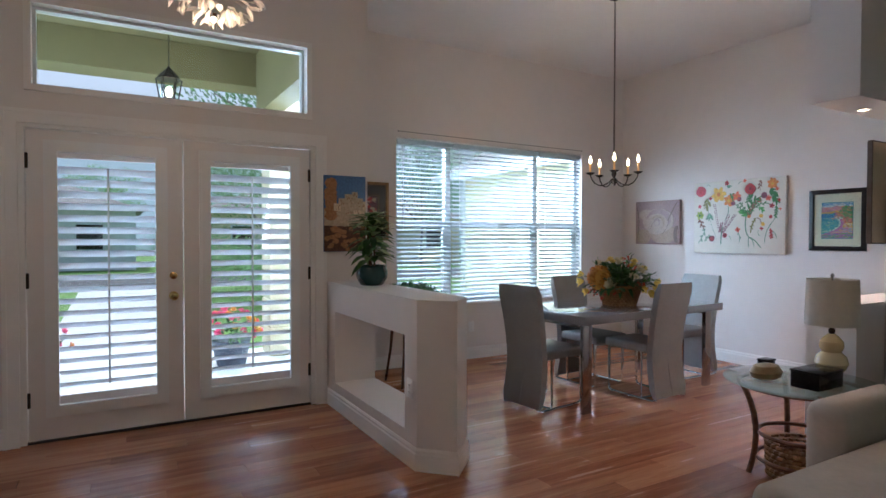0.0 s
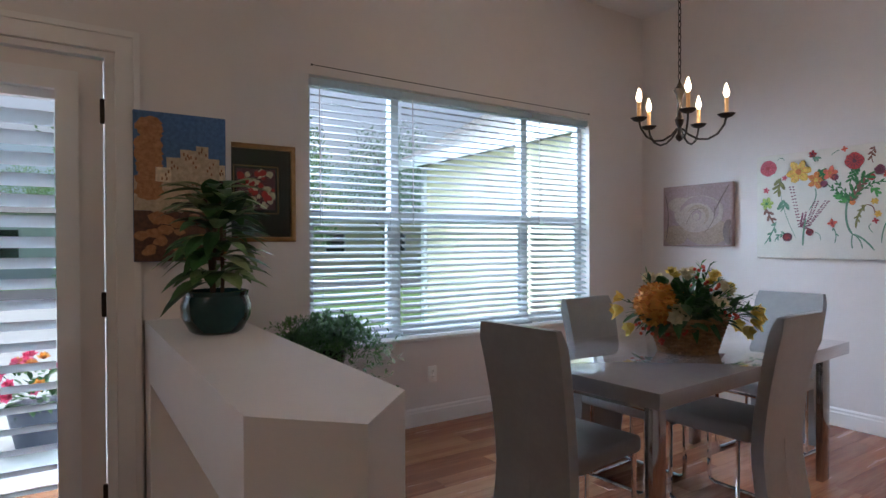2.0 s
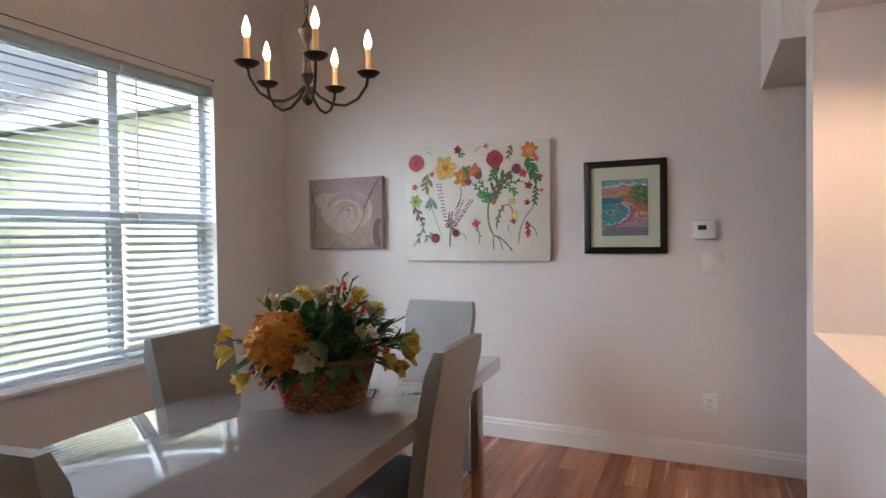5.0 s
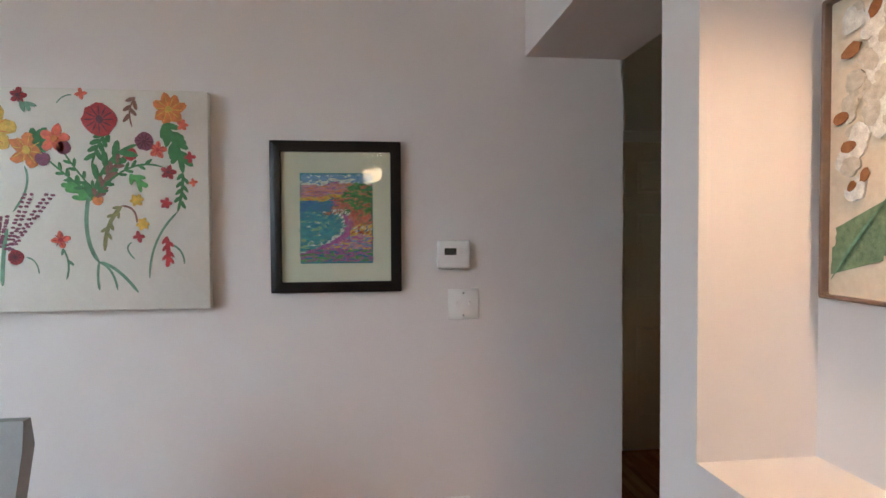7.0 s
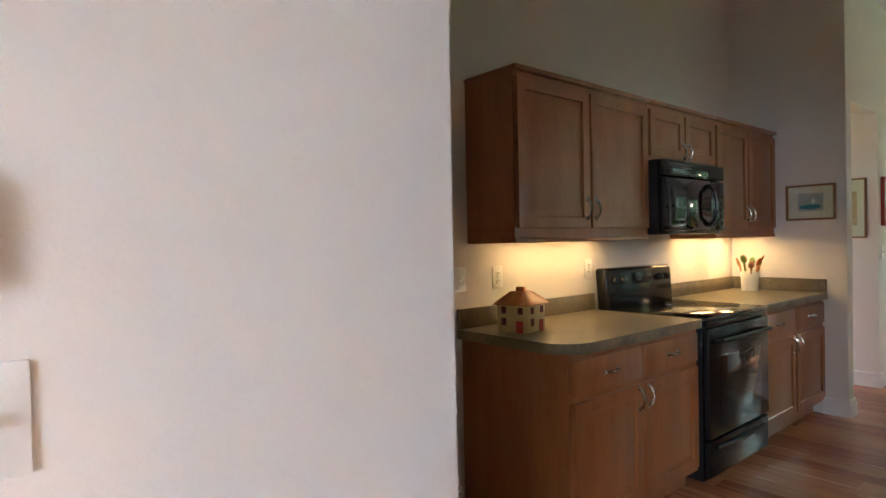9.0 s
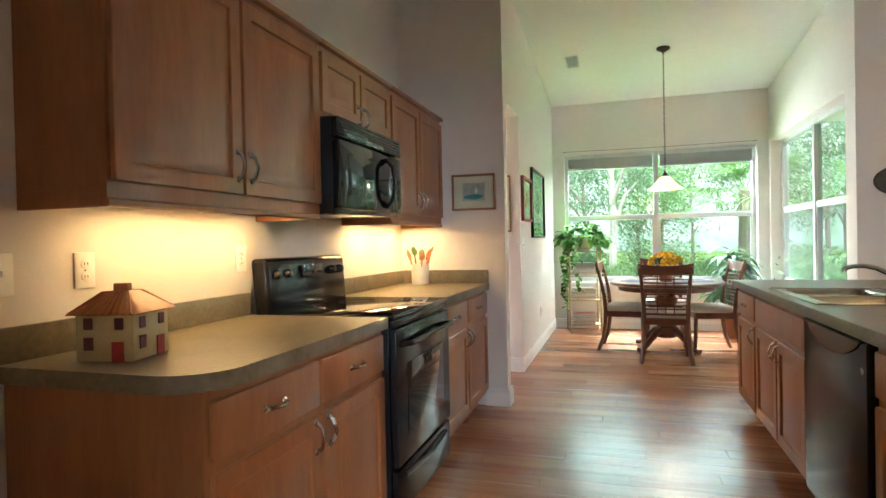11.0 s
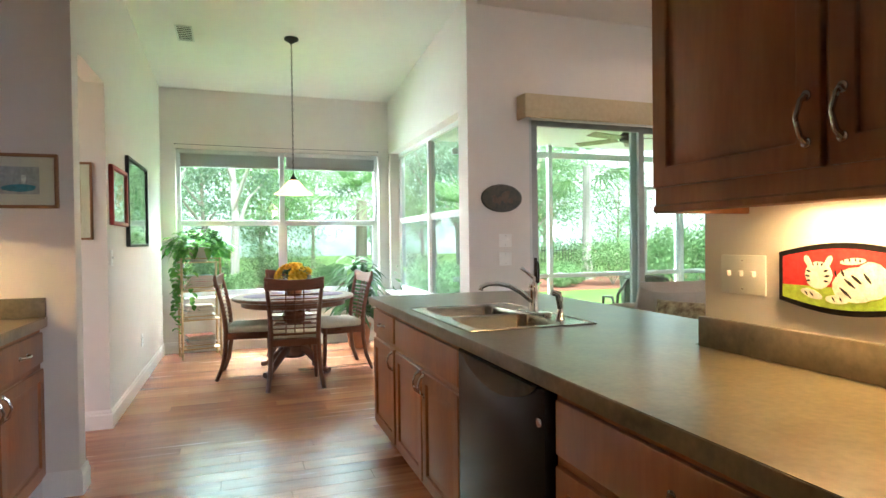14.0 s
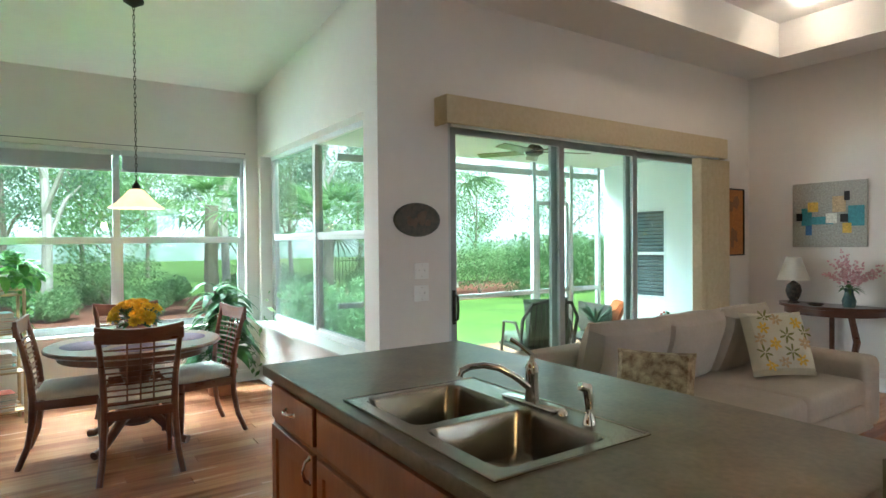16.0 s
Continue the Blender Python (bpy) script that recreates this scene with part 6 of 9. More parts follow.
# pottery house jar
hj = thing("house_jar", (6.5, -0.24, 0.916), "cream pottery cookie jar shaped like a cottage with terracotta roof", "jar", "", 12)
POT_C = mat("cream_pottery", (0.5, 0.38, 0.2), (0.62, 0.5, 0.3), 0.4, scale=14)
POT_R = mat("terracotta_glaze", (0.42, 0.13, 0.05), (0.56, 0.22, 0.1), 0.4, scale=14, random_mix=0.4)
part("body", rbox(-0.085, 0.085, -0.085, 0.085, 0, 0.135, 0.006), POT_C, hj)
bm = bmesh.new()
base4 = [bm.verts.new((sx * 0.105, sy * 0.105, 0.13)) for sx, sy in ((-1, -1), (1, -1), (1, 1), (-1, 1))]
top4 = [bm.verts.new((sx * 0.04, sy * 0.025, 0.19)) for sx, sy in ((-1, -1), (1, -1), (1, 1), (-1, 1))]
for k in range(4):
    bm.faces.new((base4[k], base4[(k + 1) % 4], top4[(k + 1) % 4], top4[k]))
bm.faces.new(base4[::-1])
bm.faces.new(top4)
bevelled(bm, 0.004, 1)
rf = part("roof", bm, POT_R, hj, "terracotta tiled lid")
for k in range(10):
    x = -0.09 + 0.02 * k
    for sy in (-1, 1):
        part("ridge", tube([(x, sy * 0.104, 0.134), (x * 0.42, sy * 0.03, 0.189)], 0.004, 5), POT_R, rf)
part("knob", rbox(-0.022, 0.022, -0.012, 0.012, 0.188, 0.212, 0.004), POT_R, hj)
for rot in range(4):
    m = pose(0, 0, 0, 0, 0, 90 * rot)
    for x, z, w2, h2 in ((-0.045, 0.105, 0.013, 0.016), (0.045, 0.105, 0.013, 0.016), (-0.045, 0.05, 0.014, 0.018), (0.04, 0.028, 0.018, 0.028)):
        part("window" if z > 0.03 else "door", rbox(x - w2, x + w2, -0.0885, -0.0845, z - h2, z + h2, 0.001, 1, m), P_DARK if z > 0.03 else P_RED, hj)

# utensil crock
uc = thing("utensil_crock", (6.55, -2.96, 0.916), "white ceramic crock full of wooden and coloured kitchen utensils", "utensil holder")
part("crock", lathe([(0.06, 0.0), (0.063, 0.006), (0.066, 0.15), (0.063, 0.155), (0.058, 0.15), (0.056, 0.03)], 28), mat("white_stoneware", (0.62, 0.6, 0.54), (0.7, 0.68, 0.62), 0.3, scale=12), uc)
UW = mat("utensil_wood", (0.36, 0.17, 0.06), (0.5, 0.28, 0.12), 0.6, scale=12, stretch=(1, 1, 6))
UG = mat("utensil_green", (0.12, 0.2, 0.03), (0.2, 0.3, 0.06), 0.4)
for k in range(9):
    a = 2 * math.pi * k / 9
    top = Vector((0.085 * math.cos(a), 0.085 * math.sin(a), 0.21 + 0.02 * (k % 3)))
    b = tube([(0.03 * math.cos(a), 0.03 * math.sin(a), 0.04), top], 0.006, 6)
    sp2 = lathe([(0.004, -0.03), (0.02, -0.02), (0.024, 0.0), (0.018, 0.02), (0.003, 0.03)], 10, Matrix.Translation(top) @ pose(0, 0, 0, 0, 25, math.degrees(a)) @ Matrix.Diagonal((0.4, 1, 1.2, 1)))
    part("utensil", join(b, sp2), (UW, UW, UG, UW, P_ORANGE, UW, BLACK, UG, UW)[k], uc)

# plates and switches on the kitchen wall
plate("light_switch", (6.76, -0.055, 1.16), -90, 0.12, 0.12, "switch", "white double toggle switch beside the pantry door")
plate("wall_outlet", (6.76, -0.34, 1.16), -90, 0.075, 0.115, "outlet", "white outlet above the backsplash")
plate("wall_outlet", (6.76, -1.13, 1.17), -90, 0.075, 0.115, "outlet", "white outlet beside the range")
kp = framed("seascape_print", (6.17, STUB_Y, 1.595), 180, 0.335, 0.27, "small wood framed seascape print on the end wall", FRAME_WOOD, 0.016)
bm = bmesh.new()
box(bm, -0.085, 0.085, -0.0112, -0.0103, -0.065, 0.07)
part("print", bm, P_GREY, kp, smooth=0)
bm = bmesh.new()
blob(bm, 0.0, -0.035, -0.0113, 0.05, 12, 0.1, 1.5, 0.4)
part("water", bm, P_TEAL, kp, smooth=0)
bm = bmesh.new()
blob(bm, 0.02, 0.01, -0.0118, 0.02, 5, 0.2, 0.6, 1.4)
part("sail", bm, P_WHITE, kp, smooth=0)

# pantry door
pdo = thing("pantry_door", (6.76, 0.92, 0.012), "cream six-panel interior door with brass knob, closed", "door", "", -90)
bm = rbox(0.03, 0.8, -0.014, 0.0, 0.0, 2.04, 0.003)
part("door_leaf", bm, CREAM, pdo)
for px0, px1 in ((0.13, 0.375), (0.455, 0.70)):
    for pz0, pz1 in ((0.2, 0.82), (1.0, 1.58), (1.7, 1.92)):
        bm = bmesh.new()
        ring(bm, px0, px1, pz0, pz1, 0.02, -0.019, -0.0141)
        bevelled(bm, 0.003, 1)
        pn2 = part("panel", bm, CREAM, pdo)
        part("panel_field", rbox(px0 + 0.035, px1 - 0.035, -0.018, -0.0141, pz0 + 0.035, pz1 - 0.035, 0.003), CREAM, pn2)
bm = bmesh.new()
for a, b, c, d in ((-0.045, 0.027, 0, 2.11), (0.803, 0.875, 0, 2.11), (0.027, 0.803, 2.045, 2.11)):
    box(bm, a, b, -0.02, -0.0005, c - 0.012, d)
bevelled(bm, 0.004, 1)
part("casing", bm, TRIM, pdo)
part("knob", lathe([(0.03, 0), (0.03, 0.005), (0.012, 0.012), (0.011, 0.03), (0.024, 0.04), (0.03, 0.055), (0.022, 0.066), (0.002, 0.07)], 24, pose(0.735, -0.014, 0.93, 90, 0, 0)), BRASS, pdo, "polished brass knob")
for z in (0.2, 1.0, 1.8):
    part("hinge", rbox(0.795, 0.808, -0.024, -0.012, z, z + 0.09, 0.003), BRASS, pdo)

# ---- peninsula ----
base_cabinet((4.33, -3.40, 0), 90, 0.54, [0.54], "stained maple base cabinet with drawer at the peninsula end")
base_cabinet((4.33, -2.859, 0), 90, 1.02, [0.51, 0.51], "stained maple sink cabinet with false drawer front and two doors", drawers="false")
base_cabinet((4.33, -1.13, 0), 90, 1.03, [0.515, 0.515], "stained maple base cabinet with one wide drawer and two doors", drawers="wide")
wall("wall_peninsula_back", "y", 3.60, 3.70, -3.38, -1.312, 0, 0.872)
dw = thing("dishwasher", (4.33, -1.485, 0), "black built-in dishwasher with curved top handle", "dishwasher", "", 90)
part("body", rbox(-0.345, 0.345, 0.01, 0.58, 0.02, 0.868, 0.003), BLACK, dw)
bm = rbox(-0.343, 0.343, -0.028, 0.009, 0.11, 0.862, 0.01, 3)
part("door", bm, BLACKM, dw, "black dishwasher door")
part("kick_plate", rbox(-0.343, 0.343, 0.02, 0.035, 0.0, 0.1, 0.002), BLACK, dw)
bm = bmesh.new()
lip = [(-0.3 + 0.6 * i / 16, 0.862 - 0.085 * math.sin(math.pi * i / 16) ** 0.7) for i in range(17)]
for y0 in (-0.046, -0.0285):
    rows = [(bm.verts.new((x, y0, 0.8625)), bm.verts.new((x, y0 + (0.012 if y0 < -0.04 else 0.0), z - 0.001))) for x, z in lip]
    for p, q in zip(rows, rows[1:]):
        bm.faces.new((p[0], q[0], q[1], p[1]))
bmesh.ops.remove_doubles(bm, verts=bm.verts, dist=1e-5)
bmesh.ops.bridge_loops(bm, edges=[e for e in bm.edges if e.is_boundary])
part("handle", bm, BLACK, dw, "curved pull lip across the door top", 40)
part("badge", lathe([(0.014, 0), (0.013, 0.002), (0.002, 0.003)], 18, pose(0.3, -0.028, 0.76, 90, 0, 0)), NICKEL, dw, "round silver badge")

pw = counter_run("worktop", 3.25, 4.36, -3.46, -1.311, "wide olive laminate peninsula worktop with sink and backsplash", [(3.6905, 3.713, -1.275, -0.015, 0.9155, 1.015)],
                 (3.80, 4.27, -2.65, -1.86), [(3.693, 4.36, -1.311, -0.015)], (4.3595, 4.364, -3.46, -0.015))

sk = thing("kitchen_sink", (4.02, -2.255, 0.9155), "double bowl stainless steel drop-in sink", "sink")
SINK = mat("sink_steel", (0.3, 0.28, 0.25), (0.38, 0.36, 0.32), 0.24, metal=1.0, scale=14, rough_var=0.06)
bm = bmesh.new()
for b in ((-0.285, -0.165, -0.425, 0.425), (0.235, 0.285, -0.425, 0.425), (-0.165, 0.235, -0.425, -0.385), (-0.165, 0.235, -0.02, 0.02), (-0.165, 0.235, 0.385, 0.425)):
    box(bm, *b, 0.0, 0.004)
part("rim", bm, SINK, sk, smooth=0)
part("rim_edge", tube([(-0.285, -0.425, 0.003), (0.285, -0.425, 0.003), (0.285, 0.425, 0.003), (-0.285, 0.425, 0.003)], 0.005, 6, closed=True), SINK, sk)
for y0, y1 in ((-0.385, -0.02), (0.02, 0.385)):
    bm = bmesh.new()
    loops = []
    for inset, z, rr in ((0.0, 0.0035, 0.05), (0.006, -0.01, 0.05), (0.012, -0.13, 0.06), (0.03, -0.165, 0.07), (0.08, -0.178, 0.06)):
        x0i, x1i, y0i, y1i = -0.165 + inset, 0.235 - inset, y0 + inset, y1 - inset
        ringp = []
        for cx, cy, a0 in ((x1i - rr, y1i - rr, 0), (x0i + rr, y1i - rr, 90), (x0i + rr, y0i + rr, 180), (x1i - rr, y0i + rr, 270)):
            for k in range(6):
                a = radians(a0 + 18 * k)
                ringp.append(bm.verts.new((cx + rr * math.cos(a), cy + rr * math.sin(a), z)))
        loops.append(ringp)
    for p, q in zip(loops, loops[1:]):
        for k in range(24):
            bm.faces.new((p[k], p[(k + 1) % 24], q[(k + 1) % 24], q[k]))
    bm.faces.new(loops[-1])
    # corners between the rounded bowl and the square rim
    sq = [(0.235, y1), (-0.165, y1), (-0.165, y0), (0.235, y0)]
    for ci, (cx, cy) in enumerate(sq):
        cv = bm.verts.new((cx, cy, 0.0035))
        for k in range(5):
            bm.faces.new((cv, loops[0][ci * 6 + k], loops[0][ci * 6 + k + 1]))
    bw = part("bowl", bm, SINK, sk, "deep steel bowl", 50)
    part("drain", lathe([(0.042, -0.177), (0.038, -0.174), (0.02, -0.1765), (0.002, -0.177)], 20, Matrix.Translation((0.035, (y0 + y1) / 2, 0))), CHROME, bw)

fa = thing("faucet", (3.80, -2.255, 0.9198), "chrome single-lever kitchen faucet with curved spout", "faucet")
part("deck_plate", rbox(-0.03, 0.03, -0.13, 0.13, 0.0, 0.012, 0.006, 3), CHROME, fa)
part("body", lathe([(0.026, 0.012), (0.024, 0.03), (0.021, 0.06), (0.022, 0.1), (0.024, 0.125), (0.016, 0.145), (0.003, 0.15)], 24), CHROME, fa)
part("spout", tube([(0.015, 0, 0.06), (0.06, -0.02, 0.1), (0.11, -0.04, 0.13), (0.16, -0.06, 0.142), (0.205, -0.077, 0.14), (0.235, -0.088, 0.128), (0.24, -0.09, 0.11)], [0.014, 0.0125, 0.0115, 0.011, 0.011, 0.012, 0.012], 12), CHROME, fa)
part("lever", tube([(0.0, 0, 0.14), (-0.012, -0.012, 0.165), (0.01, -0.05, 0.195), (0.02, -0.085, 0.212)], [0.012, 0.009, 0.007, 0.009], 10), CHROME, fa)
spy = thing("sink_sprayer", (3.81, -1.99, 0.9198), "chrome side sprayer standing on the sink deck", "faucet sprayer")
part("base", lathe([(0.022, 0), (0.02, 0.01), (0.013, 0.03), (0.012, 0.05)], 18), CHROME, spy)
part("head", tube([(0, 0, 0.045), (0.002, 0, 0.08), (0.006, -0.002, 0.11), (0.03, -0.01, 0.118)], [0.012, 0.016, 0.018, 0.014], 12), CHROME, spy)
cap2 = thing("deck_cap", (3.81, -2.10, 0.9198), "small chrome cap on the sink deck", "sink fitting")
part("cap", lathe([(0.018, 0), (0.017, 0.008), (0.008, 0.018), (0.002, 0.02)], 16), CHROME, cap2)

wall_cabinet((4.02, -1.105, 1.395), 90, 1.08, 0.75, [0.52, 0.56], "dark stained maple wall cabinet over the peninsula worktop", 0.328)
u = thing("undercabinet_light", (3.8, -0.6, 1.394), "slim lit undercabinet lamp fixed below the wall cabinet", "light fitting")
part("housing", rbox(-0.04, 0.04, -0.3, 0.3, -0.02, 0.0, 0.004), PLASTIC, u)
part("diffuser", rbox(-0.03, 0.03, -0.29, 0.29, -0.024, -0.0201, 0.001), DIFFUSER, u, "glowing diffuser")
ob = area("undercabinet_lamp_peninsula", (3.8, -0.6, 1.365), (3.8, -0.6, 0.9), 0.06, 0.6, 2.5, (1.0, 0.64, 0.24))
ob.matrix_world = Matrix.Translation((3.8, -0.6, 1.365))

rf = thing("refrigerator", (4.465, 0.45, 0), "tall glossy black refrigerator beside the worktop", "refrigerator", "", 90)
part("body", rbox(-0.455, 0.455, 0.03, 0.8, 0.02, 1.78, 0.006), BLACK, rf)
for a, b in ((-0.455, -0.06), (-0.052, 0.455)):
    d = part("door", rbox(a, b, -0.045, 0.025, 0.1, 1.78, 0.016, 3), BLACK, rf, "black refrigerator door")
    hx = -0.09 if a < -0.4 else -0.02
    part("handle", tube([(hx, -0.045, 0.6), (hx, -0.085, 0.66), (hx, -0.09, 1.05), (hx, -0.085, 1.44), (hx, -0.045, 1.5)], 0.014, 10), BLACK, d)
part("grille", rbox(-0.45, 0.45, -0.02, 0.025, 0.015, 0.09, 0.004), BLACK, rf)
wall_cabinet((4.30, -0.005, 1.83), 90, 0.91, 0.33, [0.455, 0.455], "stained maple cabinet above the refrigerator", 0.6, rail=False, handle_z=0.03)

plate("light_switch", (3.69, -1.11, 1.16), 90, 0.165, 0.12, "switch", "white triple switch plate above the backsplash")
TG_R, TG_G = paint("plate_red", (0.5, 0.02, 0.015)), paint("plate_green", (0.35, 0.5, 0.04))
tp = thing("painted_plaque", (3.69, -0.79, 1.165), "black-rimmed plaque painted with a striped white cat on red and green", "plaque", "", 90)
def lens(w, h, y0, y1, cut=None):
    bm = bmesh.new()
    up = [(w * (i / 12 - 0.5), h * (0.36 + 0.14 * math.sin(math.pi * i / 12))) for i in range(13)]
    dn = [(x, -z) for x, z in up[::-1]]
    pts = up + dn
    if cut is not None:
        pts = [(x, min(z, cut)) for x, z in pts]
    a = [bm.verts.new((x, y0, z)) for x, z in pts]
    b = [bm.verts.new((x, y1, z)) for x, z in pts]
    for i in range(len(pts)):
        j = (i + 1) % len(pts)
        bm.faces.new((a[i], a[j], b[j], b[i]))
    bm.faces.new(a)
    bm.faces.new(b[::-1])
    return bm
part("rim", lens(0.36, 0.185, -0.02, -0.0005), FRAME_BLACK, tp, "black rim", 0)
part("ground", lens(0.335, 0.155, -0.0215, -0.0201), TG_R, tp, "red ground", 0)
part("grass", lens(0.335, 0.155, -0.0222, -0.0216, -0.022), TG_G, tp, "green ground", 0)
bm = bmesh.new()
for x, z, r, sx, sz, rot in ((-0.06, 0.008, 0.038, 1, 0.95, 0), (0.04, -0.012, 0.046, 1.4, 0.95, 0.2), (0.075, 0.0, 0.042, 1.0, 1.1, 0), (-0.08, -0.042, 0.014, 2.2, 0.8, -0.3), (-0.01, -0.052, 0.014, 2.2, 0.8, 0), (-0.09, 0.044, 0.011, 0.7, 1.5, 0.5), (-0.033, 0.044, 0.011, 0.7, 1.5, -0.5), (0.03, 0.046, 0.012, 2.6, 0.7, 0.1)):
    blob(bm, x, z, -0.0224, r, 18, 0.03, sx, sz, rot)
part("cat_shape", bm, P_WHITE, tp, "white striped shape", 0)
bm = bmesh.new()
for x0, z0, x1, z1, w in ((-0.09, 0.02, -0.078, 0.016, 0.006), (-0.093, 0.006, -0.08, 0.004, 0.006), (-0.09, -0.008, -0.079, -0.006, 0.006), (-0.03, 0.022, -0.042, 0.018, 0.007), (-0.026, 0.008, -0.04, 0.005, 0.007), (-0.03, -0.008, -0.042, -0.006, 0.006),
                          (-0.072, 0.04, -0.07, 0.032, 0.005), (-0.058, 0.042, -0.058, 0.033, 0.005), (-0.045, 0.04, -0.048, 0.032, 0.005), (-0.012, 0.024, -0.008, 0.006, 0.006), (0.004, 0.026, 0.012, 0.008, 0.007), (0.012, 0.002, 0.04, -0.02, 0.008),
                          (0.03, 0.012, 0.055, -0.008, 0.009), (0.06, 0.018, 0.078, -0.006, 0.008), (0.0, -0.02, 0.03, -0.045, 0.008), (-0.02, -0.045, -0.012, -0.058, 0.005), (0.0, -0.045, 0.006, -0.056, 0.005), (-0.095, -0.035, -0.086, -0.046, 0.005),
                          (-0.08, -0.036, -0.07, -0.048, 0.005), (0.01, 0.052, 0.012, 0.044, 0.005), (0.025, 0.054, 0.027, 0.045, 0.005), (0.04, 0.055, 0.042, 0.046, 0.005), (0.052, 0.052, 0.052, 0.044, 0.005)):
    stroke(bm, [(x0, z0), (0.5 * (x0 + x1), 0.5 * (z0 + z1)), (x1, z1)], w, -0.0264)
part("stripes", bm, FRAME_BLACK, tp, smooth=0)
part("hook", rbox(-0.012, 0.012, -0.006, 0, 0.1, 0.125, 0.002), PLASTIC, tp)

# ---- breakfast nook ----
CHERRY = mat("cherry_wood", (0.10, 0.03, 0.014), (0.19, 0.065, 0.03), 0.3, scale=5, stretch=(1, 1, 4), coat=0.3, bump=0.05)
SEATFAB = mat("cream_seat_fabric", (0.62, 0.6, 0.55), (0.7, 0.68, 0.62), 0.85, scale=20, bump=0.3, bump_scale=250)
nt = thing("round_table", (4.66, -5.66, 0), "round dark cherry pedestal table in the breakfast nook", "table")
part("tabletop", lathe([(0.50, 0.705), (0.56, 0.712), (0.585, 0.726), (0.588, 0.74), (0.58, 0.75)], 56), CHERRY, nt)
part("apron", lathe([(0.49, 0.655), (0.50, 0.66), (0.50, 0.705)], 48), CHERRY, nt)
part("pedestal", lathe([(0.09, 0.14), (0.12, 0.17), (0.11, 0.25), (0.07, 0.32), (0.085, 0.45), (0.12, 0.55), (0.09, 0.6), (0.2, 0.655)], 28), CHERRY, nt)
for k in range(4):
    rot = pose(0, 0, 0, 0, 0, 45 + 90 * k)
    part("foot", tube([rot @ Vector(p) for p in ((0.06, 0, 0.24), (0.16, 0, 0.2), (0.28, 0, 0.1), (0.36, 0, 0.045), (0.42, 0, 0.035))], [0.04, 0.036, 0.03, 0.028, 0.03], 10), CHERRY, nt)
MATF = mat("purple_placemat", (0.14, 0.1, 0.17), (0.22, 0.17, 0.25), 0.85, scale=40, bump=0.4, bump_scale=300)
for dx, dy in ((0.32, 0.0), (-0.32, 0.0), (0.0, 0.32), (0.0, -0.32)):
    pm = thing("placemat", (4.66 + dx, -5.66 + dy, 0.7505), "oval muted purple placemat on the round table", "placemat", "placemats")
    part("cloth", lathe([(0.2, 0.0), (0.205, 0.002), (0.2, 0.004)], 32, Matrix.Diagonal((1.0 if dx == 0 else 0.8, 0.8 if dx == 0 else 1.0, 1, 1))), MATF, pm)


def nook_chair():
    c = thing("nook_chair", (0, 0, 0), "dark cherry chair with slatted back and cream seat", "chair", "nook chairs")
    # faces +y; back legs curve outwards
    for s in (-1, 1):
        pts = [(s * 0.235, -0.27, 0.0), (s * 0.215, -0.215, 0.14), (s * 0.205, -0.19, 0.3), (s * 0.2, -0.185, 0.45), (s * 0.205, -0.2, 0.62), (s * 0.22, -0.235, 0.8), (s * 0.235, -0.275, 0.95)]
        part("back_leg", tube(pts, [0.019, 0.02, 0.021, 0.022, 0.02, 0.018, 0.016], 8), CHERRY, c)
        part("front_leg", tube([(s * 0.205, 0.2, 0.44), (s * 0.205, 0.205, 0.2), (s * 0.21, 0.215, 0.0)], [0.022, 0.02, 0.016], 8), CHERRY, c)
        part("side_rail", rbox(s * 0.205 - 0.011, s * 0.205 + 0.011, -0.19, 0.2, 0.375, 0.435, 0.004), CHERRY, c)
    for y in (-0.19, 0.2):
        part("rail", rbox(-0.2, 0.2, y - 0.011, y + 0.011, 0.375, 0.435, 0.004), CHERRY, c)
    bm = bmesh.new()
    rows = []
    for i in range(9):
        x = -0.25 + 0.5 * i / 8
        u = (x / 0.25)
        y = -0.265 - 0.03 * (1 - u * u)
        zt, zb = 0.955 + 0.02 * (abs(u)) ** 2 * 1.2, 0.865 + 0.01 * u * u
        rows.append([bm.verts.new(p) for p in ((x, y - 0.011, zb), (x, y + 0.011, zb), (x, y + 0.008, zt), (x, y - 0.014, zt))])
    for a, b in zip(rows, rows[1:]):
        for k in range(4):
            bm.faces.new((a[k], a[(k + 1) % 4], b[(k + 1) % 4], b[k]))
    bm.faces.new(rows[0])
    bm.faces.new(rows[-1][::-1])
    part("crest_rail", bm, CHERRY, c)
    for k in range(9):
        z = 0.53 + 0.037 * k
        y = -0.19 - 0.085 * max(0, (z - 0.45) / 0.5) ** 1.3
        part("slat", tube([(-0.2, y, z), (-0.1, y - 0.012, z), (0, y - 0.016, z), (0.1, y - 0.012, z), (0.2, y, z)], 0.0065, 6), CHERRY, c)
    for x in (-0.075, 0.0, 0.075):
        part("spindle", tube([(x, -0.205, 0.47), (x, -0.235, 0.65), (x, -0.285, 0.87)], 0.006, 6), CHERRY, c)
    part("lower_rail", tube([(-0.2, -0.19, 0.48), (0, -0.202, 0.48), (0.2, -0.19, 0.48)], 0.012, 6), CHERRY, c)
    bm = rbox(-0.225, 0.225, -0.175, 0.235, 0.436, 0.5, 0.025, 3)
    for v in bm.verts:
        if v.co.z > 0.48:
            v.co.z += 0.012 * (1 - (v.co.x / 0.23) ** 2)
        if v.co.y < 0:
            v.co.x *= 0.88
    part("seat", bm, SEATFAB, c, "cream upholstered seat")
    return c


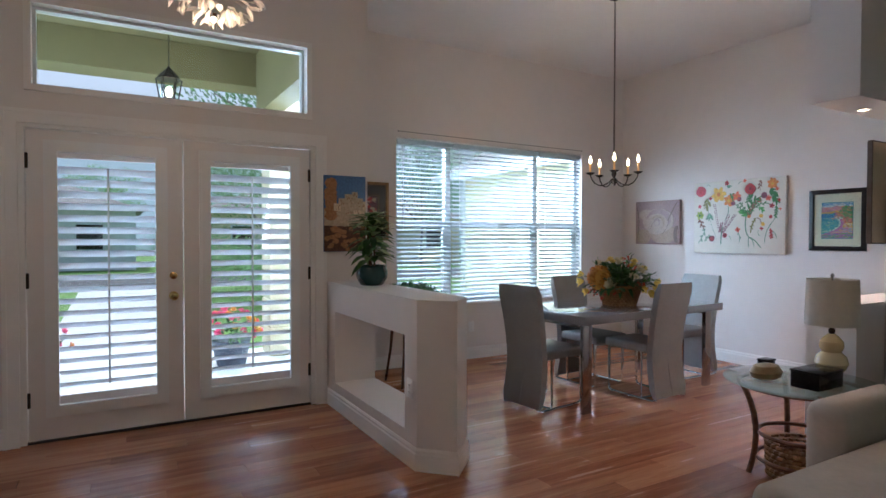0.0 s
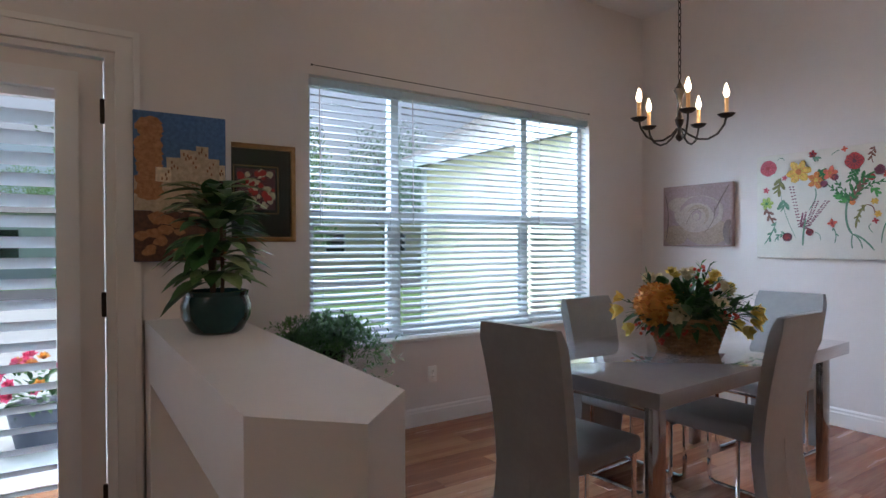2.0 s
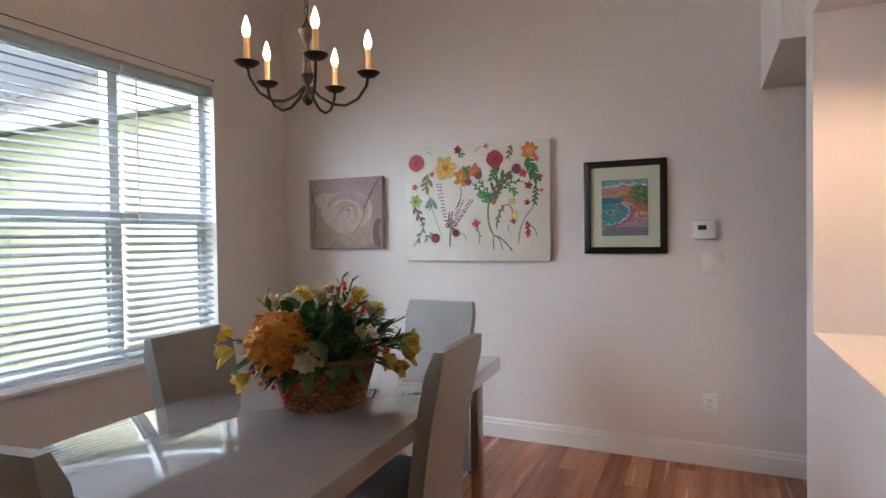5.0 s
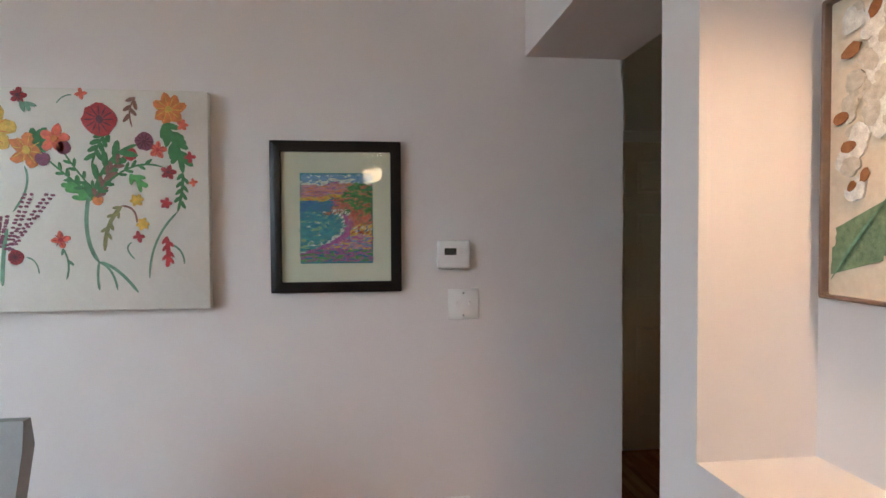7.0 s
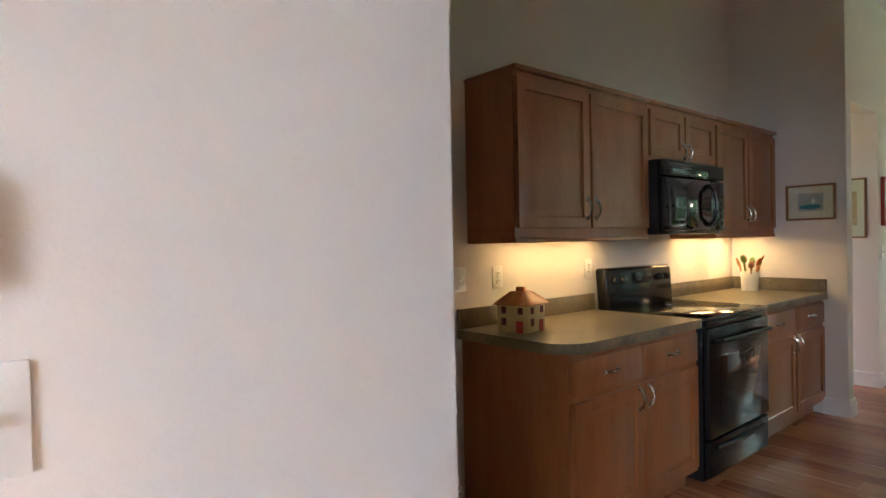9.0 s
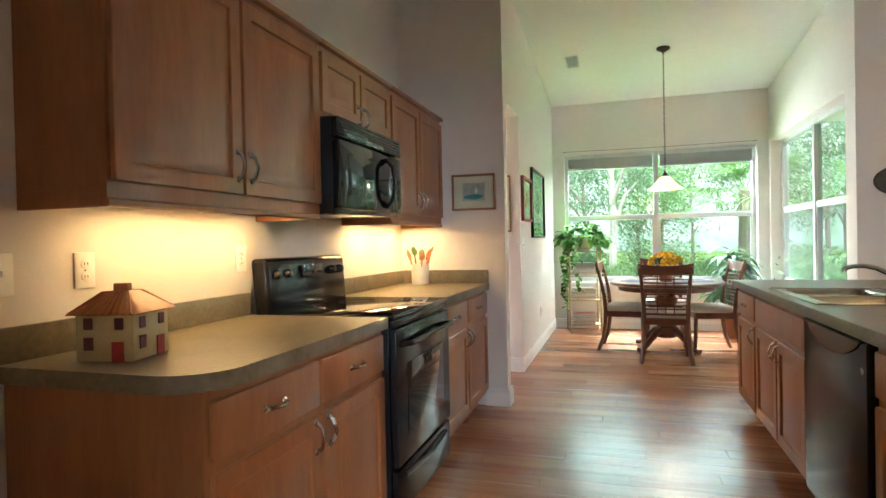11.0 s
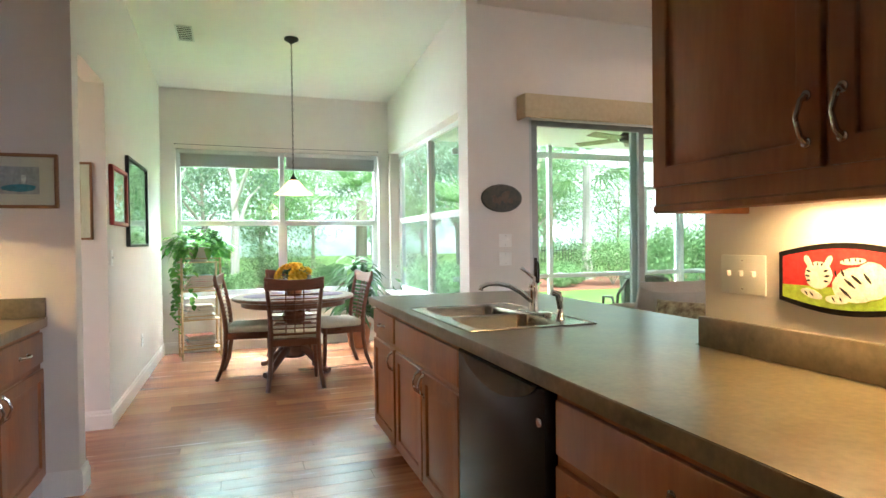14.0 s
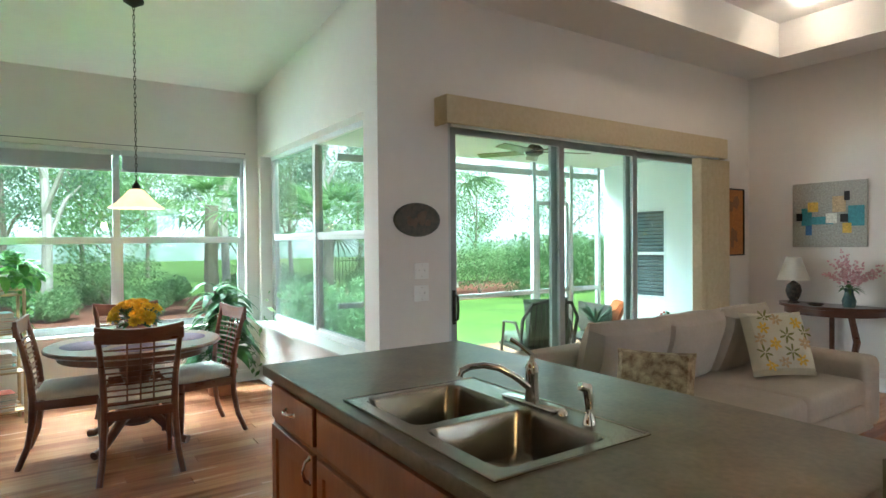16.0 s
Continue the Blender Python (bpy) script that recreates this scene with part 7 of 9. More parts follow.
nc = nook_chair()
nc.matrix_basis = pose(4.71, -5.10, 0, 0, 0, 178)
copy_thing(nc, pose(5.09, -5.66, 0, 0, 0, 84))
copy_thing(nc, pose(4.22, -5.64, 0, 0, 0, -82))
copy_thing(nc, pose(4.64, -6.22, 0, 0, 0, 2))

TERRA = mat("terracotta", (0.3, 0.1, 0.045), (0.4, 0.15, 0.07), 0.7, scale=12)
mg = thing("chrysanthemum_pot", (4.66, -5.60, 0.751), "yellow chrysanthemums in a terracotta pot on the nook table", "flower pot")
part("pot", lathe([(0.06, 0), (0.065, 0.005), (0.085, 0.11), (0.092, 0.115), (0.092, 0.13), (0.08, 0.13), (0.075, 0.1)], 26), TERRA, mg, "terracotta pot")
lv, yb2 = bmesh.new(), bmesh.new()
for k in range(160):
    d = rnd_dir(-0.1, 1)
    leaf(lv, Vector((0, 0, 0.15)) + Vector((d.x * 0.12, d.y * 0.12, d.z * 0.1)), d + rnd_dir() * 0.4, 0.06, 0.03, 0.2, n=3)
part("leaves", lv, LEAF, mg, "green leaves", 0)
MUM = mat("chrysanthemum_yellow", (0.75, 0.42, 0.015), (0.88, 0.6, 0.04), 0.6, scale=20, random_mix=0.5, trans=0.2)
bloom(yb2, (0, 0, 0), (0, 0, 1), 0.044, 10, 0.4)
first = None
for k in range(46):
    d = rnd_dir(0.0, 1)
    if first is None:
        o = first = part("bloom", yb2, MUM, mg, smooth=0)
    else:
        o = new("bloom", first.data)
        o.parent = mg
    o.matrix_basis = Matrix.Translation(Vector((0, 0, 0.17)) + Vector((d.x * 0.155, d.y * 0.155, d.z * 0.12))) @ d.to_track_quat("Z", "Y").to_matrix().to_4x4()

# pendant
AMBER = mat("alabaster_glass", (0.74, 0.64, 0.46), (0.8, 0.72, 0.56), 0.3, scale=8, trans=0.5, emit=(1.0, 0.74, 0.42), emit_strength=0.5)
nz = 3.075 + (3.42 - 3.075) * (-5.5 + 7.21) / 3.61
pe = thing("pendant_lamp", (4.66, -5.5, 1.74), "alabaster glass bell pendant lamp on a chain, lit", "pendant lamp")
part("canopy", lathe([(0.008, nz - 1.74 - 0.05), (0.03, nz - 1.74 - 0.035), (0.068, nz - 1.74 - 0.012), (0.07, nz - 1.74 + 0.01)], 24), BRONZE, pe)
part("chain", chain(0.2, nz - 1.74 - 0.04), BRONZE, pe)
part("cap", lathe([(0.03, 0.135), (0.028, 0.16), (0.012, 0.18), (0.006, 0.2)], 18), BRONZE, pe)
part("shade", lathe([(0.185, 0.0), (0.18, 0.006), (0.13, 0.04), (0.085, 0.09), (0.05, 0.13), (0.03, 0.138), (0.028, 0.134), (0.047, 0.124), (0.08, 0.085), (0.126, 0.034), (0.178, 0.0)], 40, cap=False), AMBER, pe, "amber glass bell shade")
part("bulb", lathe([(0.012, 0.1), (0.028, 0.075), (0.03, 0.055), (0.015, 0.035), (0.002, 0.03)][::-1], 16), FLAME, pe)
bulb("pendant_light", (4.66, -5.5, 1.71), 8, WARM, 0.04)

# raised blinds at the nook windows
BL2 = mat("grey_blind", (0.42, 0.43, 0.43), (0.5, 0.51, 0.51), 0.5, scale=5)
for x0, x1 in ((3.49, 4.62), (4.69, 5.82)):
    b = thing("raised_blind", (x0, NOOK_Y - 0.045, 2.195), "grey slat blind gathered up at the window head", "window blind", "nook blinds")
    part("headrail", rbox(0, x1 - x0, -0.03, 0.03, 0.14, 0.19, 0.004), ALU, b)
    me2 = None
    for k in range(14):
        if me2 is None:
            o = part("slat", rbox(0.01, x1 - x0 - 0.01, -0.026, 0.026, 0.0, 0.006, 0.002, 1), BL2, b)
            me2 = o.data
        else:
            o = new("slat", me2)
            o.parent = b
        o.matrix_basis = Matrix.Translation((0, 0.002 * (k % 3 - 1), 0.009 + 0.0095 * k))
    part("bottom_rail", rbox(0, x1 - x0, -0.028, 0.028, -0.014, 0.006, 0.004), BL2, b)

# shelf stand with magazines and a trailing pothos
PINE = mat("pale_pine", (0.4, 0.28, 0.15), (0.5, 0.37, 0.21), 0.55, scale=6, stretch=(1, 1, 5))
sh = thing("shelf_stand", (5.6, -6.78, 0), "narrow pale wooden four-tier shelf stand by the window", "shelf", "", 12)
for sx in (-0.2, 0.2):
    for sy in (-0.13, 0.13):
        part("post", tube([(sx, sy, 0.0), (sx, sy, 1.12)], 0.013, 8), PINE, sh)
for z in (0.1, 0.42, 0.74, 1.06):
    for k in range(4):
        part("board", rbox(-0.2, 0.2, -0.125 + 0.064 * k, -0.067 + 0.064 * k, z, z + 0.012, 0.002), PINE, sh)
    for sy in (-0.13, 0.13):
        part("rail", tube([(-0.2, sy, z + 0.05), (0.2, sy, z + 0.05)], 0.006, 6), PINE, sh)
PAPER = [mat("magazine_" + n, c, None, 0.5, scale=6, stretch=(1, 1, 40)) for n, c in (("white", (0.6, 0.58, 0.55)), ("grey", (0.4, 0.42, 0.44)), ("red", (0.4, 0.1, 0.07)), ("teal", (0.08, 0.22, 0.22)), ("tan", (0.45, 0.36, 0.25)))]
rot12 = pose(5.6, -6.78, 0, 0, 0, 12)
for z in (0.112, 0.432, 0.752):
    zz = z
    for k in range(8):
        h = random.uniform(0.012, 0.026)
        mgz = thing("magazine", rot12 @ Vector((random.uniform(-0.02, 0.02), random.uniform(-0.01, 0.01), zz + 0.0005)), "magazine lying in a stack on the shelf", "magazine", "magazine stacks", 12 + random.uniform(-6, 6))
        part("paper_block", rbox(-0.14, 0.14, -0.1, 0.1, 0.0015, h - 0.0015, 0.001, 1), PAPER[0], mgz)
        part("cover", rbox(-0.142, 0.142, -0.102, 0.102, h - 0.0014, h, 0.0005, 1), random.choice(PAPER), mgz)
        zz += h
pt = thing("pothos_plant", (rot12 @ Vector((0, 0, 1.0725))), "trailing green pothos in a white pot on the stand", "houseplant")
part("pot", lathe([(0.08, 0), (0.085, 0.005), (0.11, 0.15), (0.115, 0.16), (0.1, 0.16), (0.095, 0.13)], 26), mat("white_pot", (0.6, 0.6, 0.56), (0.66, 0.66, 0.62), 0.35), pt, "white ceramic pot")
lv = bmesh.new()
POTH = mat("pothos_leaf", (0.05, 0.2, 0.025), (0.15, 0.36, 0.06), 0.4, scale=14, random_mix=0.5, trans=0.3)
for k in range(330):
    d = rnd_dir(-0.3, 1)
    p = Vector((0, 0, 0.16)) + Vector((d.x * 0.34, d.y * 0.22, d.z * 0.2)) * random.uniform(0.6, 1)
    leaf(lv, p, d * 0.6 + rnd_dir() * 0.6, random.uniform(0.07, 0.11), random.uniform(0.06, 0.085), 0.5, n=4)
for a, L in ((2.9, 0.95), (3.3, 0.8), (2.5, 0.6), (3.6, 0.45), (4.4, 0.3), (0.3, 0.5), (5.6, 0.25), (1.8, 0.7), (2.2, 0.35), (3.0, 0.85), (2.7, 0.75), (3.15, 0.9), (0.0, 0.4), (0.2, 0.3)):
    x, y = -0.2 * math.cos(a), 0.17 * math.sin(a)
    for i in range(int(L / 0.045)):
        z = 0.12 - 0.045 * i
        p = Vector((x * (1 + 0.25 * min(1, i / 4)) + random.uniform(-0.025, 0.025), y * (1 + 0.25 * min(1, i / 4)) + random.uniform(-0.025, 0.025), z))
        leaf(lv, p, rnd_dir(-0.6, 0.2), random.uniform(0.06, 0.085), random.uniform(0.05, 0.065), 0.4, n=4)
part("leaves", lv, POTH, pt, "heart-shaped green leaves", 0)

# floor plant by the side window
dp = thing("dracaena_plant", (3.82, -6.70, 0), "tall leafy green plant in a terracotta pot on the floor", "houseplant")
part("pot", lathe([(0.11, 0), (0.115, 0.005), (0.15, 0.24), (0.158, 0.25), (0.158, 0.28), (0.14, 0.28), (0.135, 0.24)], 28), TERRA, dp, "terracotta pot")
part("soil", lathe([(0.137, 0.24), (0.1, 0.25), (0.02, 0.255)], 20), SOIL, dp)
lv = bmesh.new()
for k, (x, y, h) in enumerate(((0.03, 0.0, 1.02), (-0.07, 0.03, 0.88), (0.06, -0.05, 0.74), (-0.02, 0.06, 0.95))):
    part("cane", tube([(x, y, 0.24), (x * 1.6, y * 1.6, h)], 0.012, 7), TWIG, dp)
    for i in range(52):
        z = random.uniform(h * 0.4, h + 0.05)
        a = random.uniform(0, 2 * math.pi)
        if abs(math.sin(a)) > 0.3 and math.sin(a) < 0 and random.random() < 0.5:
            a = -a
        leaf(lv, (x * 1.5, y * 1.5, z), (math.cos(a), math.sin(a) * 0.8 + 0.1, random.uniform(0.3, 1.1)), random.uniform(0.26, 0.4), random.uniform(0.055, 0.085), random.uniform(0.5, 1.0), n=7)
part("leaves", lv, LEAF, dp, "long drooping green leaves", 0)

# pictures and fittings of the nook walls
p1 = framed("red_framed_picture", (NOOK_E, -4.64, 1.63), -90, 0.56, 0.43, "red framed print on the nook side wall", paint("frame_red", (0.3, 0.02, 0.015)), 0.03, depth=0.03)
p2 = framed("landscape_picture", (NOOK_E, -5.46, 1.625), -90, 0.98, 0.74, "black framed green landscape print on the nook side wall", FRAME_BLACK, 0.025, depth=0.03, ground=P_LGREEN)
for pp2, m in ((p1, P_ORANGE), (p2, P_GREEN)):
    bm = bmesh.new()
    for k in range(8):
        blob(bm, random.uniform(-0.13, 0.13), random.uniform(-0.1, 0.1), -0.0103 - 0.0002 * k, random.uniform(0.03, 0.06), 10, 0.2)
    part("print", bm, m, pp2, smooth=0)
p3 = framed("hall_picture", (6.26, -4.28, 1.575), 0 + 180, 0.32, 0.53, "tall gold framed picture in the hall opening", FRAME_WOOD, 0.015)
bm = bmesh.new()
box(bm, -0.09, 0.09, -0.0115, -0.0103, -0.15, 0.15)
part("print", bm, P_TAN, p3, smooth=0)
plate("light_switch", (NOOK_E, -4.39, 1.18), -90, 0.075, 0.115, "switch", "white single switch on the nook wall")
plate("wall_outlet", (NOOK_E, -5.62, 0.4), -90, 0.075, 0.115, "outlet", "white outlet low on the nook wall")
vn = thing("ceiling_vent", (5.61, -5.6, 3.075 + 0.0956 * 1.61 - 0.001), "white slatted ceiling air vent", "air vent")
vn.matrix_world = pose(5.61, -5.6, 3.075 + 0.0956 * 1.61 - 0.002, 5.46, 0, 0)
bm = bmesh.new()
box(bm, -0.075, -0.06, -0.16, 0.16, -0.008, 0)
box(bm, 0.06, 0.075, -0.16, 0.16, -0.008, 0)
box(bm, -0.06, 0.06, -0.16, -0.145, -0.008, 0)
box(bm, -0.06, 0.06, 0.145, 0.16, -0.008, 0)
part("frame", bm, ALU, vn, smooth=0)
part("backing", rbox(-0.06, 0.06, -0.145, 0.145, -0.002, -0.0005, 0.0005, 1), BLACK, vn)
for k in range(7):
    part("slat", rbox(-0.06, 0.06, -0.13 + 0.04 * k, -0.11 + 0.04 * k, -0.007, -0.0045, 0.0005, 1), ALU, vn)

# ---- living room ----
slider = tagged(new("window_slider"), "tall grey aluminium sliding patio doors with three glass panels", "window", kind="structure")
bm = bmesh.new()
ring(bm, -0.75, 2.74, 0.0, 2.4, 0.04, SLIDE_Y - 0.2, SLIDE_Y - 0.03)
part("window_frame", bm, ALU, slider, smooth=0)
for x0, x1, y0 in ((1.47, 2.69, -0.08), (0.42, 1.58, -0.13), (-0.70, 0.53, -0.18)):
    bm = bmesh.new()
    ring(bm, x0, x1, 0.045, 2.355, 0.065, SLIDE_Y + y0 - 0.018, SLIDE_Y + y0 + 0.018)
    bevelled(bm, 0.003, 1)
    panel = part("panel_frame", bm, GREYALU, slider, "grey aluminium panel frame")
    bm = bmesh.new()
    box(bm, x0 + 0.06, x1 - 0.06, SLIDE_Y + y0 - 0.003, SLIDE_Y + y0 + 0.003, 0.105, 2.295)
    pane = part("pane", bm, TINTED, panel, "clear glass panel", 0)
    pane.visible_shadow = False
CORNICE = mat("cream_cornice_fabric", (0.52, 0.42, 0.27), (0.6, 0.5, 0.34), 0.8, scale=25, bump=0.2, bump_scale=260)
va = thing("window_valance", (1.08, SLIDE_Y, 2.315), "long padded cream fabric valance over the sliding doors", "valance")
part("front_board", rbox(-1.78, 1.78, 0.14, 0.165, 0, 0.205, 0.01), CORNICE, va)
part("end_board", rbox(-1.78, -1.755, 0.001, 0.139, 0, 0.205, 0.006), CORNICE, va)
part("end_board", rbox(1.755, 1.78, 0.001, 0.139, 0, 0.205, 0.006), CORNICE, va)
part("top_board", rbox(-1.754, 1.754, 0.001, 0.139, 0.18, 0.203, 0.003), CORNICE, va)
vb = thing("vertical_blind", (-0.53, SLIDE_Y + 0.07, 0.03), "cream vertical blind slats stacked at the side of the doors", "window blind")
for k in range(16):
    part("slat", rbox(-0.003, 0.003, -0.045, 0.045, 0.0, 2.28, 0.001, 1, pose(-0.27 + 0.034 * k, 0, 0, 0, 0, 38 + 8 * (k % 3))), CORNICE, vb)
part("track", rbox(-0.13, 3.3, -0.02, 0.02, 2.285, 2.33, 0.004), ALU, vb)
dh = thing("door_pull", (2.655, SLIDE_Y - 0.062, 0.98), "dark bronze pull handle of the sliding door", "door handle")
part("bar", tube([(0, 0.005, -0.1), (0, 0.055, -0.085), (0, 0.06, 0.0), (0, 0.055, 0.085), (0, 0.005, 0.1)], 0.01, 8), BRONZE, dh)
part("backplate", rbox(-0.015, 0.015, 0.0, 0.008, -0.13, 0.13, 0.003), BRONZE, dh)
pl = thing("oval_plaque", (3.015, SLIDE_Y, 1.635), "dark oval carved ceramic plaque on the wall", "plaque", "", 180)
DKC = mat("dark_ceramic", (0.03, 0.035, 0.032), (0.1, 0.085, 0.06), 0.4, scale=25, bump=0.5)
part("rim", lathe([(0.19, 0), (0.195, 0.01), (0.18, 0.022), (0.15, 0.016)], 40, pose(0, 0, 0, 90, 0, 0) @ Matrix.Diagonal((1, 0.62, 1, 1)), cap=True), DKC, pl)
RELIEF = mat("relief_brown", (0.07, 0.045, 0.03), (0.17, 0.11, 0.07), 0.5, scale=20)
for k in range(9):
    bm = bmesh.new()
    blob(bm, random.uniform(-0.1, 0.1), random.uniform(-0.05, 0.05), -0.0165 - 0.0003 * k, random.uniform(0.014, 0.03), 9, 0.3, thick=0.005)
    part("relief", bm, RELIEF, pl, smooth=0)
plate("light_switch", (2.98, SLIDE_Y, 1.27), 180, 0.12, 0.115, "switch", "white switch plate beside the sliding doors")
plate("light_switch", (2.98, SLIDE_Y, 1.11), 180, 0.12, 0.115, "switch", "white switch plate beside the sliding doors")

# tray ceiling
LH = 3.28
TX0, TX1, TY0 = -0.86, 2.7, -3.70
bm = bmesh.new()
for b in ((WEST_X, TX0, SLIDE_Y, -0.5), (TX1, NOOK_W - 0.1, SLIDE_Y, -0.5), (TX0, TX1, SLIDE_Y, TY0)):
    box(bm, *b, LH, H + 0.3)
structure("ceiling_living_soffit", bm, CEIL, "white dropped soffit round the living room tray ceiling", "ceiling", 0)
slab("ceiling_living_tray", WEST_X - 0.2, NOOK_W - 0.1, SLIDE_Y - 0.2, -0.5, 3.62, 3.75, CEIL, "raised white tray ceiling of the living room")
wall("wall_tray_beam", "x", -0.5, -0.38, WEST_X, NOOK_W - 0.1, LH, 3.62)
for x, y in ((-0.5, -3.25), (1.2, -3.25)):
    dl = thing("recessed_light", (x, y, 3.62), "round recessed ceiling downlight, lit", "ceiling light", "living room downlights")
    part("ring", lathe([(0.09, -0.006), (0.088, -0.008), (0.07, -0.006)], 28, cap=False), TRIM, dl)
    part("lens", lathe([(0.07, -0.004), (0.002, -0.0045)], 28), FLAME, dl)
    bulb("downlight", (x, y, 3.55), 2.2, (1.0, 0.8, 0.58), 0.06)

SOFA = mat("taupe_sofa_fabric", (0.42, 0.37, 0.31), (0.5, 0.44, 0.37), 0.9, scale=5, bump=0.35, bump_scale=300)


def cushion(w, d, h, puff=0.25, seed=0):
    """A soft cushion lying flat, its corners thin and its middle full."""
    bm = bmesh.new()
    n = 12
    grid = {}
    for s in (-1, 1):
        for i in range(n + 1):
            for j in range(n + 1):
                u, v = 2 * i / n - 1, 2 * j / n - 1
                edge = (1 - u ** 4) * (1 - v ** 4)
                z = s * h * 0.5 * (0.12 + 0.88 * max(0, edge) ** 0.45)
                z += 0.012 * noise.noise((u * 2 + seed, v * 2, s * 3)) * max(0, edge)
                x = u * w / 2 * (1 - 0.05 * (1 - abs(v)) * abs(u) * -1 - 0.04 * (1 - v * v) * abs(u) * 0.0)
                pinch = 1 - puff * 0.12 * (1 - max(abs(u), abs(v)) * 0) * (1 - abs(v) ** 2) * abs(u)
                pinch2 = 1 - puff * 0.12 * (1 - abs(u) ** 2) * abs(v)
                key = (i, j, s if 0 < i < n and 0 < j < n else 0)
                if key not in grid:
                    grid[key] = bm.verts.new((u * w / 2 * pinch, v * d / 2 * pinch2, z if key[2] else 0.0))
    g = lambda i, j, s: grid[(i, j, s if 0 < i < n and 0 < j < n else 0)]
    for s in (-1, 1):
        for i in range(n):
            for j in range(n):
                vs = [g(i, j, s), g(i + 1, j, s), g(i + 1, j + 1, s), g(i, j + 1, s)]
                try:
                    bm.faces.new(vs if s > 0 else vs[::-1])
                except ValueError:
                    pass
    return bm


def placed(bm, m):
    bmesh.ops.transform(bm, matrix=m, verts=bm.verts)
    return bm


so = thing("sectional_sofa", (1.6, -3.0, 0), "taupe fabric L-shaped sectional sofa with loose back cushions", "sofa")
T0 = Matrix.Translation((-1.6, 3.0, 0))
part("base", placed(rbox(0.2, 3.18, -3.62, -2.52, 0.08, 0.28, 0.02, 3), T0), SOFA, so)
for fx, fy2 in ((0.3, -3.5), (0.3, -2.62), (1.7, -3.5), (3.08, -3.5), (3.08, -1.45), (2.2, -1.45), (1.7, -2.62)):
    part("foot", placed(rbox(fx - 0.03, fx + 0.03, fy2 - 0.03, fy2 + 0.03, 0.0, 0.081, 0.004), T0), DARKWOOD, so)
part("base_return", placed(rbox(2.1, 3.18, -2.515, -1.35, 0.08, 0.28, 0.02, 3), T0), SOFA, so)
part("back_frame", placed(rbox(0.2, 3.18, -3.66, -3.44, 0.28, 0.76, 0.05, 4), T0), SOFA, so)
part("back_frame", placed(rbox(2.98, 3.19, -3.43, -1.35, 0.28, 0.68, 0.05, 4), T0), SOFA, so)
part("arm", placed(rbox(0.12, 0.36, -3.6, -2.5, 0.1, 0.62, 0.06, 4), T0), SOFA, so)
part("arm", placed(rbox(2.1, 3.18, -1.40, -1.2, 0.1, 0.62, 0.06, 4), T0), SOFA, so)
for a, b in ((0.37, 1.22), (1.23, 2.08)):
    part("seat_cushion", placed(rbox(a, b, -3.42, -2.5, 0.285, 0.47, 0.05, 4), T0), SOFA, so)
part("seat_cushion", placed(rbox(2.09, 2.97, -3.42, -2.4, 0.285, 0.47, 0.05, 4), T0), SOFA, so)
part("seat_cushion", placed(rbox(2.09, 2.97, -2.39, -1.42, 0.285, 0.47, 0.05, 4), T0), SOFA, so)
for k, x in enumerate((0.66, 1.34, 2.02)):
    part("back_cushion", placed(cushion(0.74, 0.54, 0.27, 0.3, k), T0 @ pose(x, -3.31, 0.70, 72, 0, 4 - 4 * k)), SOFA, so, "plump back cushion")
for k, y in enumerate((-2.9, -2.25, -1.7)):
    part("back_cushion", placed(cushion(0.62, 0.46, 0.2, 0.3, 5 + k), T0 @ pose(2.78, y, 0.52 + 0.03 * (k % 2), 32, 0, -90 + 9 * (k - 1))), SOFA, so, "plump back cushion")
FLOR = mat("floral_pillow_fabric", (0.62, 0.58, 0.46), (0.7, 0.66, 0.54), 0.85, scale=12, bump=0.3, bump_scale=300)
fp = thing("throw_pillow", (0.78, -2.92, 0.475), "cream throw pillow printed with yellow and grey flowers", "pillow")
mm = pose(0, 0, 0.235, -66, 0, -30)
part("cover", placed(cushion(0.48, 0.48, 0.17, 0.4, 9), mm), FLOR, fp)
for x, y, kind in ((-0.12, 0.13, 0), (0.02, 0.16, 1), (0.13, 0.1, 0), (-0.15, -0.02, 1), (-0.03, 0.04, 2), (0.07, -0.02, 0), (0.16, -0.08, 2), (-0.1, -0.14, 0), (0.03, -0.15, 1), (0.13, -0.17, 0), (-0.17, 0.06, 2), (0.1, 0.18, 2), (-0.04, -0.08, 2), (0.17, 0.02, 1)):
    bm = bmesh.new()
    e = (1 - (x / 0.24) ** 4) * (1 - (y / 0.24) ** 4)
    for j in range(6):
        q = 2 * math.pi * j / 6 + x * 9
        rr = 0.026 if kind < 2 else 0.034
        blob(bm, x + rr * math.cos(q), y + rr * math.sin(q), 0, rr * 0.62, 9, 0.2, 1.3, 0.6 if kind < 2 else 0.35, q)
    bmesh.ops.transform(bm, matrix=mm @ Matrix.Translation((0, 0, 0.085 * (0.12 + 0.88 * e ** 0.45) + 0.003)) @ pose(0, 0, 0, -90, 0, 0) @ Matrix.Diagonal((1, 1, -1, 1)), verts=bm.verts)
    part("printed_flower" if kind < 2 else "printed_leaf", bm, (P_YELLOW, P_TAN, P_OLIVEP)[kind], fp, smooth=0)
sp3 = thing("patterned_pillow", (2.45, -2.75, 0.475), "small brown and cream patterned pillow on the sofa", "pillow")
part("cover", placed(cushion(0.42, 0.42, 0.15, 0.4, 12), pose(0, 0, 0.2, -60, 0, -60)), mat("patterned_fabric", (0.12, 0.06, 0.02), (0.55, 0.45, 0.27), 0.85, scale=22, detail=1), sp3)

